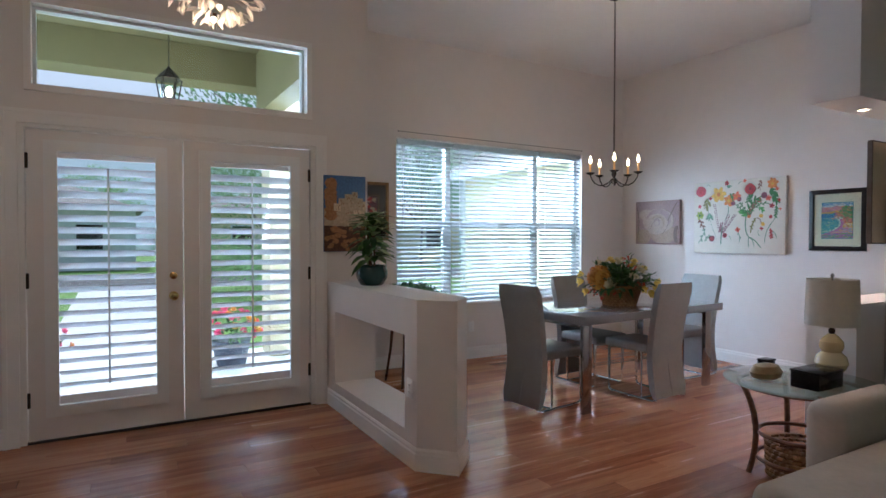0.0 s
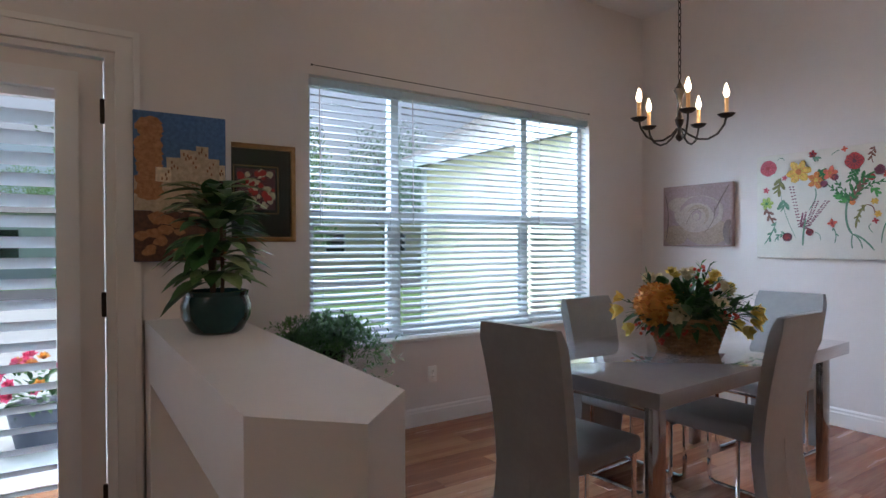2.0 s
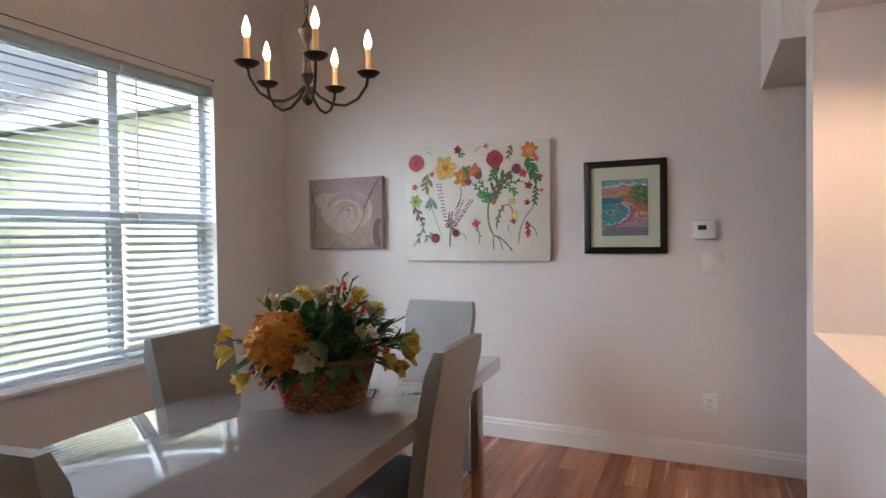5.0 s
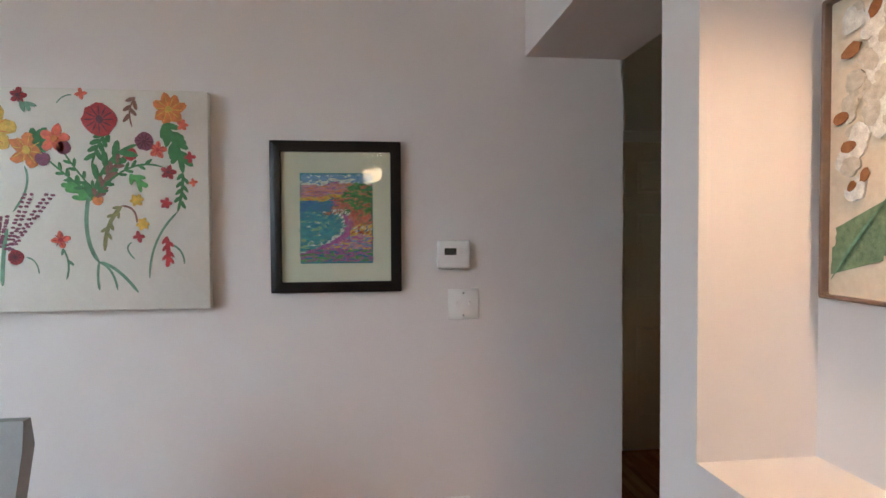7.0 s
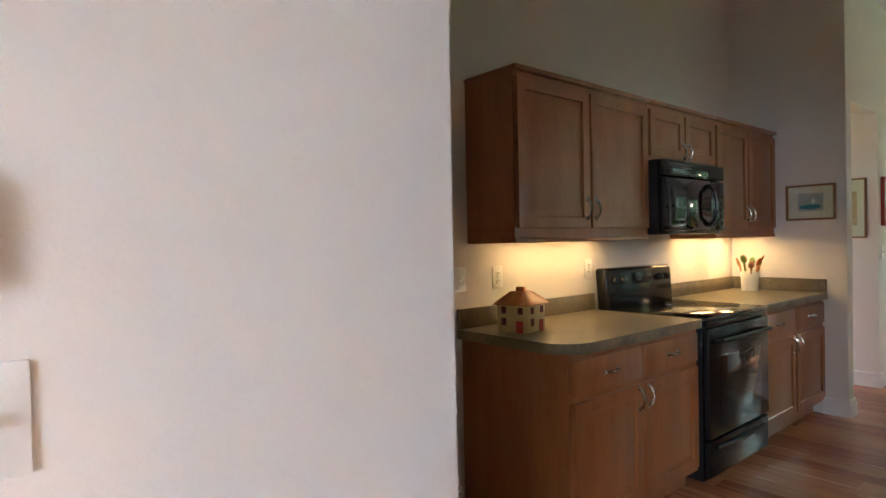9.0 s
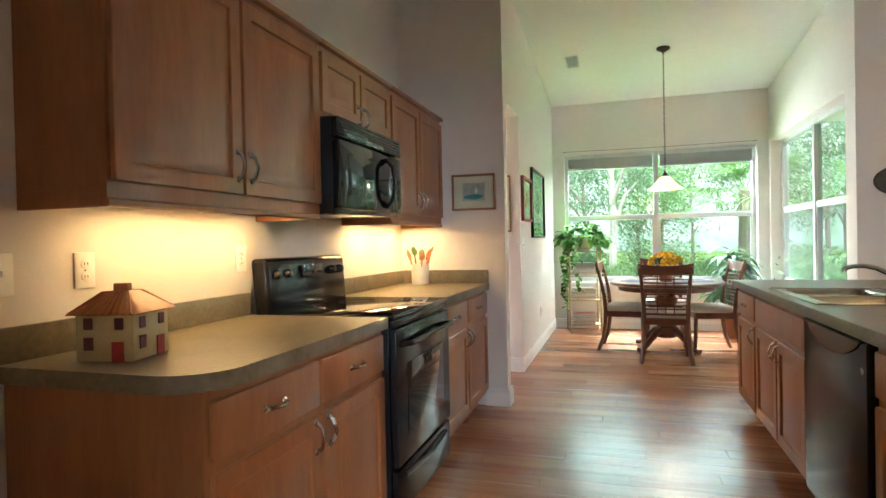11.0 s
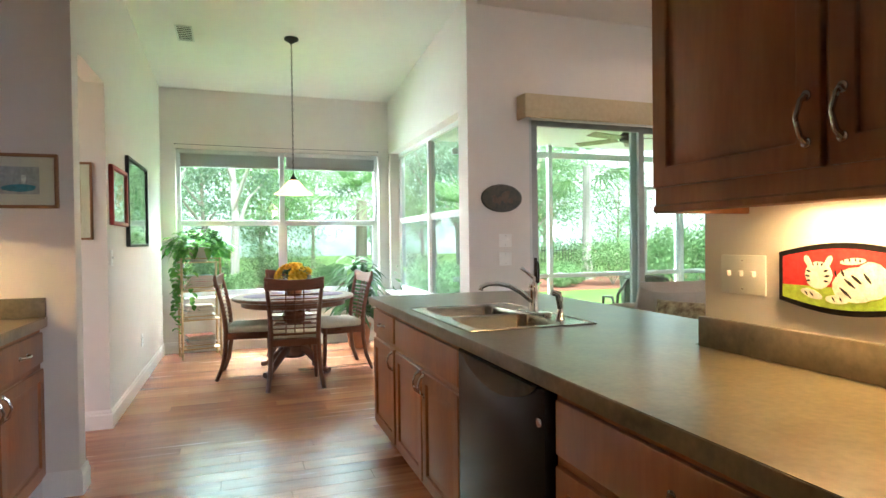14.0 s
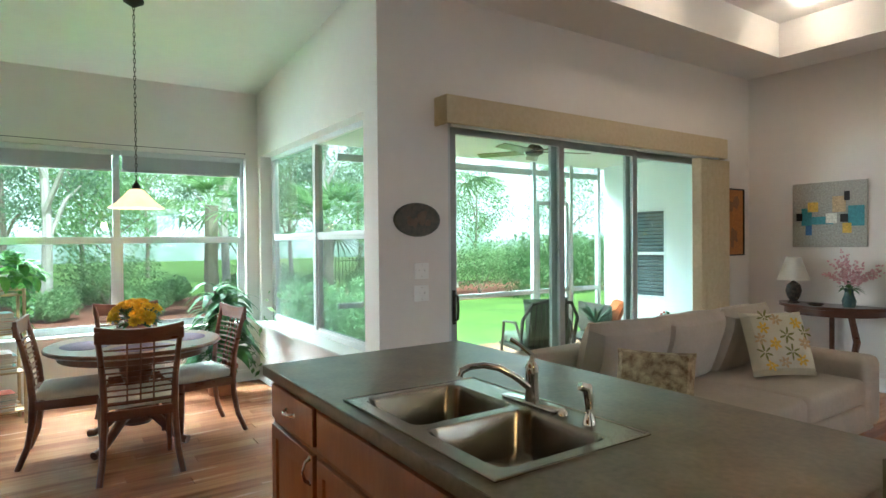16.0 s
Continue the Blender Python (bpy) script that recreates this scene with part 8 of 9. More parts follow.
# armchair near the entry
ac = thing("armchair", (2.5, 0.45, 0), "taupe fabric chaise armchair beside the side table", "armchair")
part("base", rbox(-0.89, 0.45, -0.5, 0.4, 0.06, 0.27, 0.03, 3), SOFA, ac)
part("seat_cushion", rbox(-0.92, 0.4, -0.45, 0.365, 0.275, 0.43, 0.06, 4), SOFA, ac)
part("arm", rbox(-0.2, 0.5, 0.37, 0.55, 0.1, 0.6, 0.06, 4), SOFA, ac)
part("backrest", rbox(0.32, 0.55, -0.5, 0.365, 0.27, 0.8, 0.07, 4), SOFA, ac)

# console table with lamp and flowers
cn = thing("console_table", (-1.18, -3.42, 0), "half-round dark wooden console table against the wall", "console table")
def half_disc(r, z0, z1, n=24):
    bm = bmesh.new()
    pts = [(-0.2 + 0.42 * math.sin(math.pi * i / n), r * math.cos(math.pi * i / n)) for i in range(n + 1)]
    prism(bm, pts, z0, z1)
    return bm
part("top", half_disc(0.5, 0.785, 0.815), DARKWOOD, cn)
part("apron", half_disc(0.44, 0.72, 0.784), DARKWOOD, cn)
for y in (-0.2, 0.2):
    part("leg", tube([(0.08, y * 1.3, 0.72), (0.12, y * 1.6, 0.5), (0.02, y * 1.2, 0.25), (0.1, y * 1.7, 0.0)], [0.03, 0.032, 0.025, 0.028], 8), DARKWOOD, cn)
part("leg", tube([(-0.15, 0, 0.72), (-0.15, 0, 0.0)], 0.025, 8), DARKWOOD, cn)
cl = thing("console_lamp", (-1.15, -3.70, 0.8155), "dark patterned ginger jar lamp with white bell shade", "lamp")
part("base", lathe([(0.05, 0), (0.055, 0.015), (0.035, 0.03), (0.06, 0.07), (0.075, 0.13), (0.06, 0.19), (0.03, 0.215), (0.012, 0.23), (0.01, 0.27)], 28), mat("dark_ginger_jar", (0.012, 0.014, 0.022), (0.1, 0.08, 0.06), 0.25, scale=30), cl)
part("shade", lathe([(0.15, 0.24), (0.11, 0.33), (0.07, 0.47), (0.068, 0.47), (0.148, 0.24)], 36, cap=False), SHADE, cl, "white bell shade")
cd = thing("small_dish", (-1.05, -3.45, 0.8155), "small dark dish on the console table", "dish")
part("dish", lathe([(0.05, 0), (0.075, 0.02), (0.072, 0.022), (0.04, 0.006)], 24), BRONZE, cd)
fv = thing("blossom_vase", (-1.15, -3.2, 0.8155), "blue-green vase of pink blossom sprays on the console", "flower vase")
part("vase", lathe([(0.045, 0), (0.05, 0.01), (0.06, 0.06), (0.04, 0.12), (0.035, 0.15), (0.05, 0.18), (0.046, 0.18)], 26), mat("vase_glaze", (0.03, 0.07, 0.08), (0.1, 0.14, 0.12), 0.2, scale=16), fv)
lv, pk = bmesh.new(), bmesh.new()
for k in range(26):
    d = rnd_dir(0.25, 1.0)
    L = random.uniform(0.22, 0.36)
    for i in range(12):
        t = 0.35 + 0.65 * i / 11
        p = Vector((0, 0, 0.17)) + Vector((d.x * L * 0.95 * t, d.y * L * 0.95 * t, d.z * L * t + 0.03))
        bloom(pk, p + rnd_dir() * 0.012, rnd_dir(), 0.018, 4)
    leaf(lv, (0, 0, 0.18), d + rnd_dir() * 0.5, 0.14, 0.03, 0.5)
part("leaves", lv, LEAF, fv, "dark green leaves", 0)
part("blossoms", pk, mat("blossom_pink", (0.6, 0.3, 0.34), (0.75, 0.5, 0.52), 0.6, scale=20, random_mix=0.5, trans=0.2), fv, "pink blossoms", 0)

ab = canvas("abstract_canvas", (WEST_X, -3.47, 1.72), 90, 0.68, 0.66, 0.035, "grey abstract canvas with teal, black and ochre blocks", paint("canvas_grey", (0.33, 0.32, 0.29)))
for k, (x, z, w2, h2, m) in enumerate(((-0.2, -0.02, 0.05, 0.09, P_TEAL), (-0.14, 0.08, 0.05, 0.05, P_YELLOW), (-0.05, -0.06, 0.1, 0.04, P_TEAL), (0.03, -0.04, 0.05, 0.05, P_WHITE), (0.16, -0.04, 0.05, 0.04, FRAME_BLACK), (0.25, -0.02, 0.07, 0.1, P_TEAL),
                                       (0.1, 0.1, 0.06, 0.08, P_TAN), (0.17, -0.14, 0.04, 0.05, P_YELLOW), (-0.27, -0.02, 0.03, 0.04, FRAME_BLACK), (-0.18, -0.16, 0.03, 0.05, P_BLUE), (0.17, 0.18, 0.025, 0.045, FRAME_BLACK))):
    part("block", rbox(x - w2, x + w2, -0.0375 - 0.0002 * k, -0.0352, z - h2, z + h2, 0.001, 1), m, ab)
op = framed("amber_picture", (-1.1, SLIDE_Y, 1.665), 180, 0.36, 0.74, "dark framed amber abstract picture beside the blinds", FRAME_BLACK, 0.015, ground=paint("amber", (0.4, 0.14, 0.02)), glass=False)
bm = bmesh.new()
for k in range(6):
    blob(bm, random.uniform(-0.1, 0.1), random.uniform(-0.25, 0.25), -0.0103 - 0.0002 * k, random.uniform(0.03, 0.08), 10, 0.3)
part("marks", bm, P_BROWN, op, smooth=0)

# ---- patio behind the sliding doors ----
CONC = mat("patio_concrete", (0.42, 0.42, 0.4), (0.5, 0.5, 0.48), 0.8, scale=4, bump=0.3)
STUCCO = mat("white_stucco", (0.66, 0.68, 0.67), (0.72, 0.74, 0.73), 0.85, scale=3, bump=0.5, bump_scale=90)
YSTUC = mat("yellow_stucco", (0.64, 0.56, 0.38), (0.7, 0.62, 0.44), 0.85, scale=3, bump=0.5, bump_scale=90)
OLIVE = mat("olive_porch_paint", (0.2, 0.165, 0.07), (0.24, 0.2, 0.09), 0.7, scale=3)
ROOF = mat("roof_shingle", (0.16, 0.15, 0.14), (0.26, 0.24, 0.22), 0.9, scale=20, bump=0.5)
slab("patio_floor", -1.6, 3.12, -6.7, SLIDE_Y - 0.2, -0.2, -0.03, CONC, "grey concrete patio floor", "patio")
slab("patio_ceiling", -1.8, 3.12, -6.75, SLIDE_Y - 0.2, 2.55, 2.7, STUCCO, "white patio ceiling")
wall("wall_patio_wing", "y", -1.8, -1.6, -6.55, SLIDE_Y - 0.2, -0.2, 2.55, [(-6.2, -5.5, 0.66, 1.92)], STUCCO, "white stucco wing wall of the patio")
ww = tagged(new("window_wing"), "white window with dark slatted shutters behind", "window", kind="structure")
bm = bmesh.new()
ring(bm, -6.2, -5.5, 0.66, 1.92, 0.05, 1.61, 1.68)
bmesh.ops.transform(bm, matrix=pose(0, 0, 0, 0, 0, 90), verts=bm.verts)
part("window_frame", bm, ALU, ww, smooth=0)
bm = bmesh.new()
box(bm, -1.68, -1.61, -6.15, -5.55, 1.27, 1.31)
part("meeting_rail", bm, ALU, ww, smooth=0)
DSL = mat("dark_shutter_slat", (0.1, 0.13, 0.13), (0.14, 0.17, 0.17), 0.4)
o = None
for k in range(24):
    if o is None:
        o = part("slat", rbox(-0.004, 0.004, -6.14, -5.56, -0.024, 0.024, 0.002, 1), DSL, ww)
        me3 = o.data
    else:
        o = new("slat", me3)
        o.parent = ww
    o.matrix_basis = pose(-1.72, 0, 0.73 + 0.0495 * k, 0, 35, 0)
# Solid black block stands in for the shade of an unlit interior.
slab("wing_dark_room", -2.4, -1.8, -6.3, -5.4, 0.4, 2.1, BLACK, "black block standing in for the unlit room behind the wing window", "room")

scn = thing("screen_enclosure", (0, -6.65, -0.03), "white aluminium screen frame closing the patio", "screen frame")
for x in (-1.57, -0.99, -0.28, 1.2):
    part("post", rbox(x - 0.03, x + 0.03, -0.03, 0.03, 0.0, 2.58, 0.004), ALU, scn)
for x0, x1 in ((-1.54, -1.02), (-0.96, -0.31), (-0.25, 1.17), (1.23, 2.6)):
    part("rail", rbox(x0, x1, -0.02, 0.02, 0.78, 0.84, 0.003), ALU, scn)
    part("head_rail", rbox(x0, x1, -0.02, 0.02, 2.4, 2.48, 0.003), ALU, scn)
bm = bmesh.new()
ring(bm, -0.94, -0.33, 0.1, 2.05, 0.05, -0.02, 0.015)
part("screen_door", bm, ALU, scn, "white screen door frame", 0)

fan = thing("ceiling_fan", (0.95, -5.3, 2.39), "patio ceiling fan with dark blades at rest", "ceiling fan")
part("rod", tube([(0, 0, 0.09), (0, 0, 0.16)], 0.012, 8), BRONZE, fan)
part("motor", lathe([(0.03, -0.02), (0.09, 0.0), (0.1, 0.05), (0.05, 0.1)], 24), BRONZE, fan)
for k in range(5):
    part("blade", rbox(0.12, 0.62, -0.065, 0.065, 0.02, 0.028, 0.003, 1, pose(0, 0, 0, 0, 0, 15 + 72 * k) @ pose(0, 0, 0, 10, 0, 0)), DARKWOOD, fan)

wc = thing("wicker_armchair", (0.55, -5.75, -0.03), "dark curved wicker patio armchair with green cushion", "armchair", "", 165)
GCUSH = mat("green_cushion", (0.1, 0.12, 0.08), (0.15, 0.17, 0.12), 0.9, scale=12, stretch=(8, 1, 1))
DWICK = mat("dark_wicker", (0.035, 0.03, 0.025), (0.08, 0.065, 0.05), 0.6, scale=25)
for s in (-1, 1):
    part("arm_hoop", tube([(s * 0.3, -0.3, 0.0), (s * 0.33, -0.33, 0.4), (s * 0.34, -0.2, 0.6), (s * 0.34, 0.1, 0.58), (s * 0.3, 0.3, 0.0)], 0.018, 8), DWICK, wc)
part("back_hoop", tube([(-0.33, -0.3, 0.35), (-0.34, -0.38, 0.65), (-0.24, -0.42, 0.82), (0, -0.43, 0.86), (0.24, -0.42, 0.82), (0.34, -0.38, 0.65), (0.33, -0.3, 0.35)], 0.02, 8), DWICK, wc)
for k in range(9):
    x = -0.26 + 0.065 * k
    part("stave", tube([(x, -0.33, 0.3), (x, -0.4, 0.6), (x, -0.425, 0.84 - 0.4 * x * x)], 0.007, 6), DWICK, wc)
part("seat_frame", rbox(-0.32, 0.32, -0.34, 0.3, 0.28, 0.33, 0.015), DWICK, wc)
part("seat_cushion", rbox(-0.3, 0.3, -0.3, 0.28, 0.332, 0.44, 0.04, 3), GCUSH, wc, "green striped cushion")
part("back_cushion", placed(cushion(0.56, 0.46, 0.13, 0.2, 20), pose(0, -0.31, 0.64, 80, 0, 0)), GCUSH, wc, "green striped cushion")
oc = thing("patio_settee", (-0.78, -5.65, -0.03), "dark wicker patio seat holding an orange cushion", "armchair", "", 75)
for s in (-1, 1):
    part("arm_hoop", tube([(s * 0.34, -0.3, 0.0), (s * 0.36, -0.3, 0.5), (s * 0.36, 0.05, 0.52), (s * 0.33, 0.3, 0.0)], 0.018, 8), DWICK, oc)
part("seat_frame", rbox(-0.35, 0.35, -0.33, 0.3, 0.28, 0.36, 0.015), DWICK, oc)
part("back", rbox(-0.35, 0.35, -0.36, -0.31, 0.36, 0.72, 0.02), DWICK, oc)
oq = thing("orange_pillow", (-0.66, -5.6, 0.345), "bright orange patio pillow on the wicker seat", "pillow")
part("cover", placed(cushion(0.4, 0.4, 0.14, 0.3, 31), pose(0, 0, 0.2, 62, 0, 55)), mat("orange_fabric", (0.6, 0.13, 0.03), (0.7, 0.18, 0.05), 0.85, scale=8), oq)
pgt = thing("patio_table", (-0.15, -5.45, -0.03), "low dark wicker patio table", "table")
part("top", lathe([(0.3, 0.36), (0.31, 0.37), (0.31, 0.385), (0.3, 0.39)], 28), DWICK, pgt)
for k in range(4):
    a = k * math.pi / 2
    part("leg", tube([(0.24 * math.cos(a), 0.24 * math.sin(a), 0.36), (0.22 * math.cos(a), 0.22 * math.sin(a), 0.0)], 0.016, 6), DWICK, pgt)
al = thing("aloe_plant", (-0.15, -5.45, 0.361), "spiky aloe in a terracotta pot on the patio table", "houseplant")
part("pot", lathe([(0.06, 0), (0.085, 0.12), (0.09, 0.13), (0.075, 0.13)], 22), TERRA, al, "terracotta pot")
lv = bmesh.new()
for k in range(22):
    a = k * 2.4
    leaf(lv, (0, 0, 0.12), (math.cos(a), math.sin(a), random.uniform(0.5, 1.6)), random.uniform(0.28, 0.42), 0.035, 0.15, 0.5, 5)
part("leaves", lv, mat("aloe_green", (0.04, 0.1, 0.05), (0.09, 0.17, 0.09), 0.45, scale=10), al, "long pointed leaves", 0)
rp = thing("red_flower_pot", (-1.2, -5.1, -0.03), "leafy pot of red flowers on the patio", "flower pot")
part("pot", lathe([(0.12, 0), (0.16, 0.3), (0.17, 0.32), (0.14, 0.32)], 24), DWICK, rp)
lv, rdb = bmesh.new(), bmesh.new()
for k in range(150):
    d = rnd_dir(0, 1)
    leaf(lv, Vector((0, 0, 0.35)) + d * random.uniform(0.05, 0.24), d + rnd_dir() * 0.5, 0.1, 0.05, 0.3, n=3)
for k in range(16):
    d = rnd_dir(0.1, 1)
    bloom(rdb, Vector((0, 0, 0.36)) + d * 0.26, d, 0.035, 6)
part("leaves", lv, LEAF, rp, "dark leaves", 0)
part("blooms", rdb, F_RED, rp, "red blooms", 0)

# ---- garden ----
GRASS = mat("lawn_grass", (0.05, 0.12, 0.015), (0.13, 0.24, 0.035), 0.9, scale=1.2, detail=8, bump=0.8, bump_scale=120)
MULCH = mat("red_mulch", (0.16, 0.05, 0.03), (0.26, 0.1, 0.06), 0.95, scale=30, bump=0.8)
bm = bmesh.new()
R0 = 420.0
vs = [bm.verts.new(p) for p in ((-R0, -R0, -0.21), (R0, -R0, -0.21), (R0, R0, -0.21), (-R0, R0, -0.21))]
bm.faces.new(vs)
structure("ground", bm, GRASS, "mown green lawn reaching far off", "ground", 0)
slab("garden_bed_back", -16, 16, -20.5, -14.2, -0.22, -0.19, MULCH, "red mulch bed under the garden trees", "garden bed")
slab("road_street", -60, 60, 19, 25, -0.22, -0.19, mat("asphalt", (0.045, 0.045, 0.047), (0.065, 0.065, 0.066), 0.9, scale=30, bump=0.5), "grey asphalt street", "road")
slab("pavement_walk", -1.3, 1.0, 6.9, 19, -0.22, -0.17, CONC, "pale concrete front walk", "pavement")
slab("pavement_porch", -2.6, 1.6, 4.25, 6.9, -0.2, -0.03, CONC, "pale concrete porch slab", "pavement")
TREE_L = [mat("foliage_" + n, a, b, 0.6, scale=0.8, random_mix=0.7, trans=0.5) for n, a, b in (("deep", (0.12, 0.22, 0.09), (0.22, 0.36, 0.16)), ("fresh", (0.16, 0.29, 0.11), (0.28, 0.44, 0.2)), ("grey", (0.16, 0.25, 0.16), (0.26, 0.38, 0.24)))]
BARK = mat("bark", (0.22, 0.18, 0.15), (0.36, 0.31, 0.26), 0.95, scale=6, stretch=(3, 3, 1), bump=0.8)
PALEBARK = mat("pale_bark", (0.36, 0.33, 0.3), (0.52, 0.49, 0.45), 0.9, scale=5, stretch=(3, 3, 1), bump=0.6)


def leaf_cloud(centre, radius, count, size, squash=0.8):
    vsx, fcs = [], []
    for k in range(count):
        d = rnd_dir()
        r = radius * (random.random() ** 0.4)
        p = Vector(centre) + Vector((d.x * r, d.y * r, d.z * r * squash))
        a = rnd_dir()
        b = a.orthogonal().normalized()
        c2 = a.cross(b)
        s = size * random.uniform(0.6, 1.3)
        i = len(vsx)
        vsx += [p - b * s, p - c2 * s * 0.38, p + b * s, p + c2 * s * 0.38]
        fcs.append((i, i + 1, i + 2, i + 3))
    return vsx, fcs


def cloud_ob(name, clouds, material, parent, label):
    V, Fc = [], []
    for v, f in clouds:
        o2 = len(V)
        V += v
        Fc += [tuple(i + o2 for i in q) for q in f]
    me = bpy.data.meshes.new(name)
    me.from_pydata([tuple(v) for v in V], [], Fc)
    me.materials.append(material)
    ob = new(name, me)
    ob.parent = parent
    ob["label"] = label
    return ob


def tree(at, h, spread, kind, leaves=3000, size=0.13, bark=None, label=None):
    t = thing("garden_tree", at, label or "broad leafy green tree in the garden belt", "tree", "garden trees")
    bark = bark or BARK
    part("trunk", tube([(0, 0, 0), (0.06 * h / 6, 0.03, h * 0.3), (-0.05, 0.05, h * 0.6), (0.02, 0.0, h * 0.85)], [0.017 * h, 0.013 * h, 0.009 * h, 0.004 * h], 8), bark, t)
    clouds = []
    n = 12
    for k in range(n):
        a = 2.4 * k
        z = h * (0.3 + 0.62 * k / n)
        r = spread * (0.75 - 0.5 * abs(k / n - 0.35)) * random.uniform(0.6, 1.1)
        tip = Vector((r * math.cos(a), r * math.sin(a), z + 0.12 * h))
        if k % 2 == 0:
            part("limb", tube([(0, 0, z - 0.08 * h), tip * 0.5 + Vector((0, 0, z * 0.5)), tip], [0.009 * h, 0.006 * h, 0.002 * h], 6), bark, t)
        clouds.append(leaf_cloud(tip, spread * random.uniform(0.34, 0.5), leaves // n, size))
    cloud_ob("crown", clouds, TREE_L[kind], t, "dense leafy crown with gaps")
    return t


def shrub(at, r, h, kind, leaves=3600, size=0.05, label="rounded green garden shrub"):
    t = thing("garden_shrub", at, label, "shrub", "garden shrubs")
    for k in range(4):
        part("stem", tube([(0, 0, 0), (0.5 * r * math.cos(k * 1.6), 0.5 * r * math.sin(k * 1.6), h * 0.7)], [0.02, 0.008], 6), BARK, t)
    cl2 = [leaf_cloud((0.5 * r * math.cos(a), 0.5 * r * math.sin(a), h * z), r * 0.62, leaves // 6, size, h / r * 0.6) for a, z in ((0, 0.45), (1.3, 0.6), (2.6, 0.4), (3.9, 0.6), (5.0, 0.42), (0.5, 0.72))]
    cloud_ob("crown", cl2, TREE_L[kind], t, "small dense leaves")
    return t


def palm(at, h, crown, label, bark, fan_leaf=True):
    t = thing("palm_tree", at, label, "palm tree", "palms")
    part("trunk", tube([(0, 0, 0), (0.05, 0.02, h * 0.4), (0.02, 0.05, h)], [0.2, 0.16, 0.15], 10), bark, t)
    bm = bmesh.new()
    for k in range(26):
        a = 2.4 * k
        el = random.uniform(-0.5, 1.2)
        d = Vector((math.cos(a), math.sin(a), el)).normalized()
        stem_end = Vector((0.02, 0.05, h)) + d * crown * 0.5
        side = d.cross(Vector((0, 0, 1))).normalized()
        upv = side.cross(d)
        for j in range(13):
            b = (j - 6) / 6 * 1.25
            leaf(bm, stem_end, d * math.cos(b) + side * math.sin(b) + upv * 0.1, crown * 0.62, 0.07, 0.28, 0.3, 3)
        leaf(bm, (0.02, 0.05, h), d, crown * 0.52, 0.04, 0.0, 0.3, 2)
    part("fronds", bm, TREE_L[1], t, "spreading fan fronds", 0)
    return t


protos = [tree((-3.0, -26.0, -0.2), 6.5, 2.8, 0, 7000, 0.075), tree((3.4, -25.0, -0.2), 4.6, 2.2, 1, 6000, 0.07), tree((8.5, -26.5, -0.2), 7.0, 3.0, 2, 7000, 0.075), tree((-9.5, -25.5, -0.2), 5.5, 2.4, 1, 7000, 0.075)]
for k in range(16):
    row = k % 3
    x = -19 + 38 * ((k * 7) % 16) / 15 + random.uniform(-1, 1)
    y = -24.5 - 4.2 * row + random.uniform(-1, 1)
    c = copy_thing(protos[k % 4], pose(x, y, -0.2, 0, 0, random.uniform(0, 360)))
slender = tree((1.2, -17.5, -0.2), 7.5, 1.6, 2, 4200, 0.07, PALEBARK, "slender tree with pale bark at the lawn edge")
for x, y in ((5.35, -16.4), (6.9, -18.2), (-1.6, -17.4)):
    copy_thing(slender, pose(x, y, -0.2, 0, 0, random.uniform(0, 360)))
palm((-6.7, -17.8, -0.2), 4.1, 2.1, "fan palm with rough trunk at the lawn edge", PALEBARK)
palm((2.0, -15.5, -0.2), 2.6, 1.6, "young fan palm beside the lawn", BARK)
palm((-1.2, -16.0, -0.2), 2.2, 1.7, "low fan palm beside the lawn", BARK)
s0 = shrub((0.5, -16.2, -0.2), 1.0, 1.2, 0)
s1 = shrub((4.0, -18.2, -0.2), 1.3, 1.8, 1)
s2 = shrub((-5.0, -16.4, -0.2), 0.6, 0.7, 1)
for k in range(34):
    row = k % 2
    copy_thing((s0, s1, s2)[k % 3], pose(-16 + 32 * ((k * 11) % 34) / 33 + random.uniform(-0.4, 0.4), -15.6 - 3.4 * row + random.uniform(-0.5, 0.5), -0.2, 0, 0, random.uniform(0, 360)))
copy_thing(s0, pose(2.6, -7.6, -0.2, 0, 0, 40))
copy_thing(s0, pose(1.6, -8.4, -0.2, 0, 0, 140))

FENCEM = mat("dark_fence_metal", (0.02, 0.022, 0.02), (0.035, 0.038, 0.035), 0.5)
fe = thing("garden_fence", (-8.5, -18.6, -0.2), "dark metal picket fence at the end of the lawn", "fence")
for z in (0.15, 1.05):
    part("rail", rbox(-6, 6, -0.015, 0.015, z, z + 0.03, 0.003, 1), FENCEM, fe)
o = None
for k in range(97):
    if o is None:
        o = part("picket", rbox(-0.009, 0.009, -0.009, 0.009, 0.0, 1.2, 0.002, 1), FENCEM, fe)
        me4 = o.data
    else:
        o = new("picket", me4)
        o.parent = fe
    o.matrix_basis = Matrix.Translation((-6 + 0.125 * k, 0.03, 0))
hg = thing("clipped_hedge", (-9.0, -13.8, -0.2), "tall clipped dark green hedge beside the lawn", "hedge")
hv = []
for k in range(9):
    for j in range(3):
        hv.append(leaf_cloud((-2.6 + 0.65 * k, random.uniform(-0.1, 0.1), 0.35 + 0.55 * j), 0.55, 360, 0.07, 0.9))
cloud_ob("foliage", hv, TREE_L[0], hg, "dense clipped foliage")
part("stem", tube([(-2.6, 0, 0.05), (2.6, 0, 0.05)], 0.03, 6), BARK, hg)

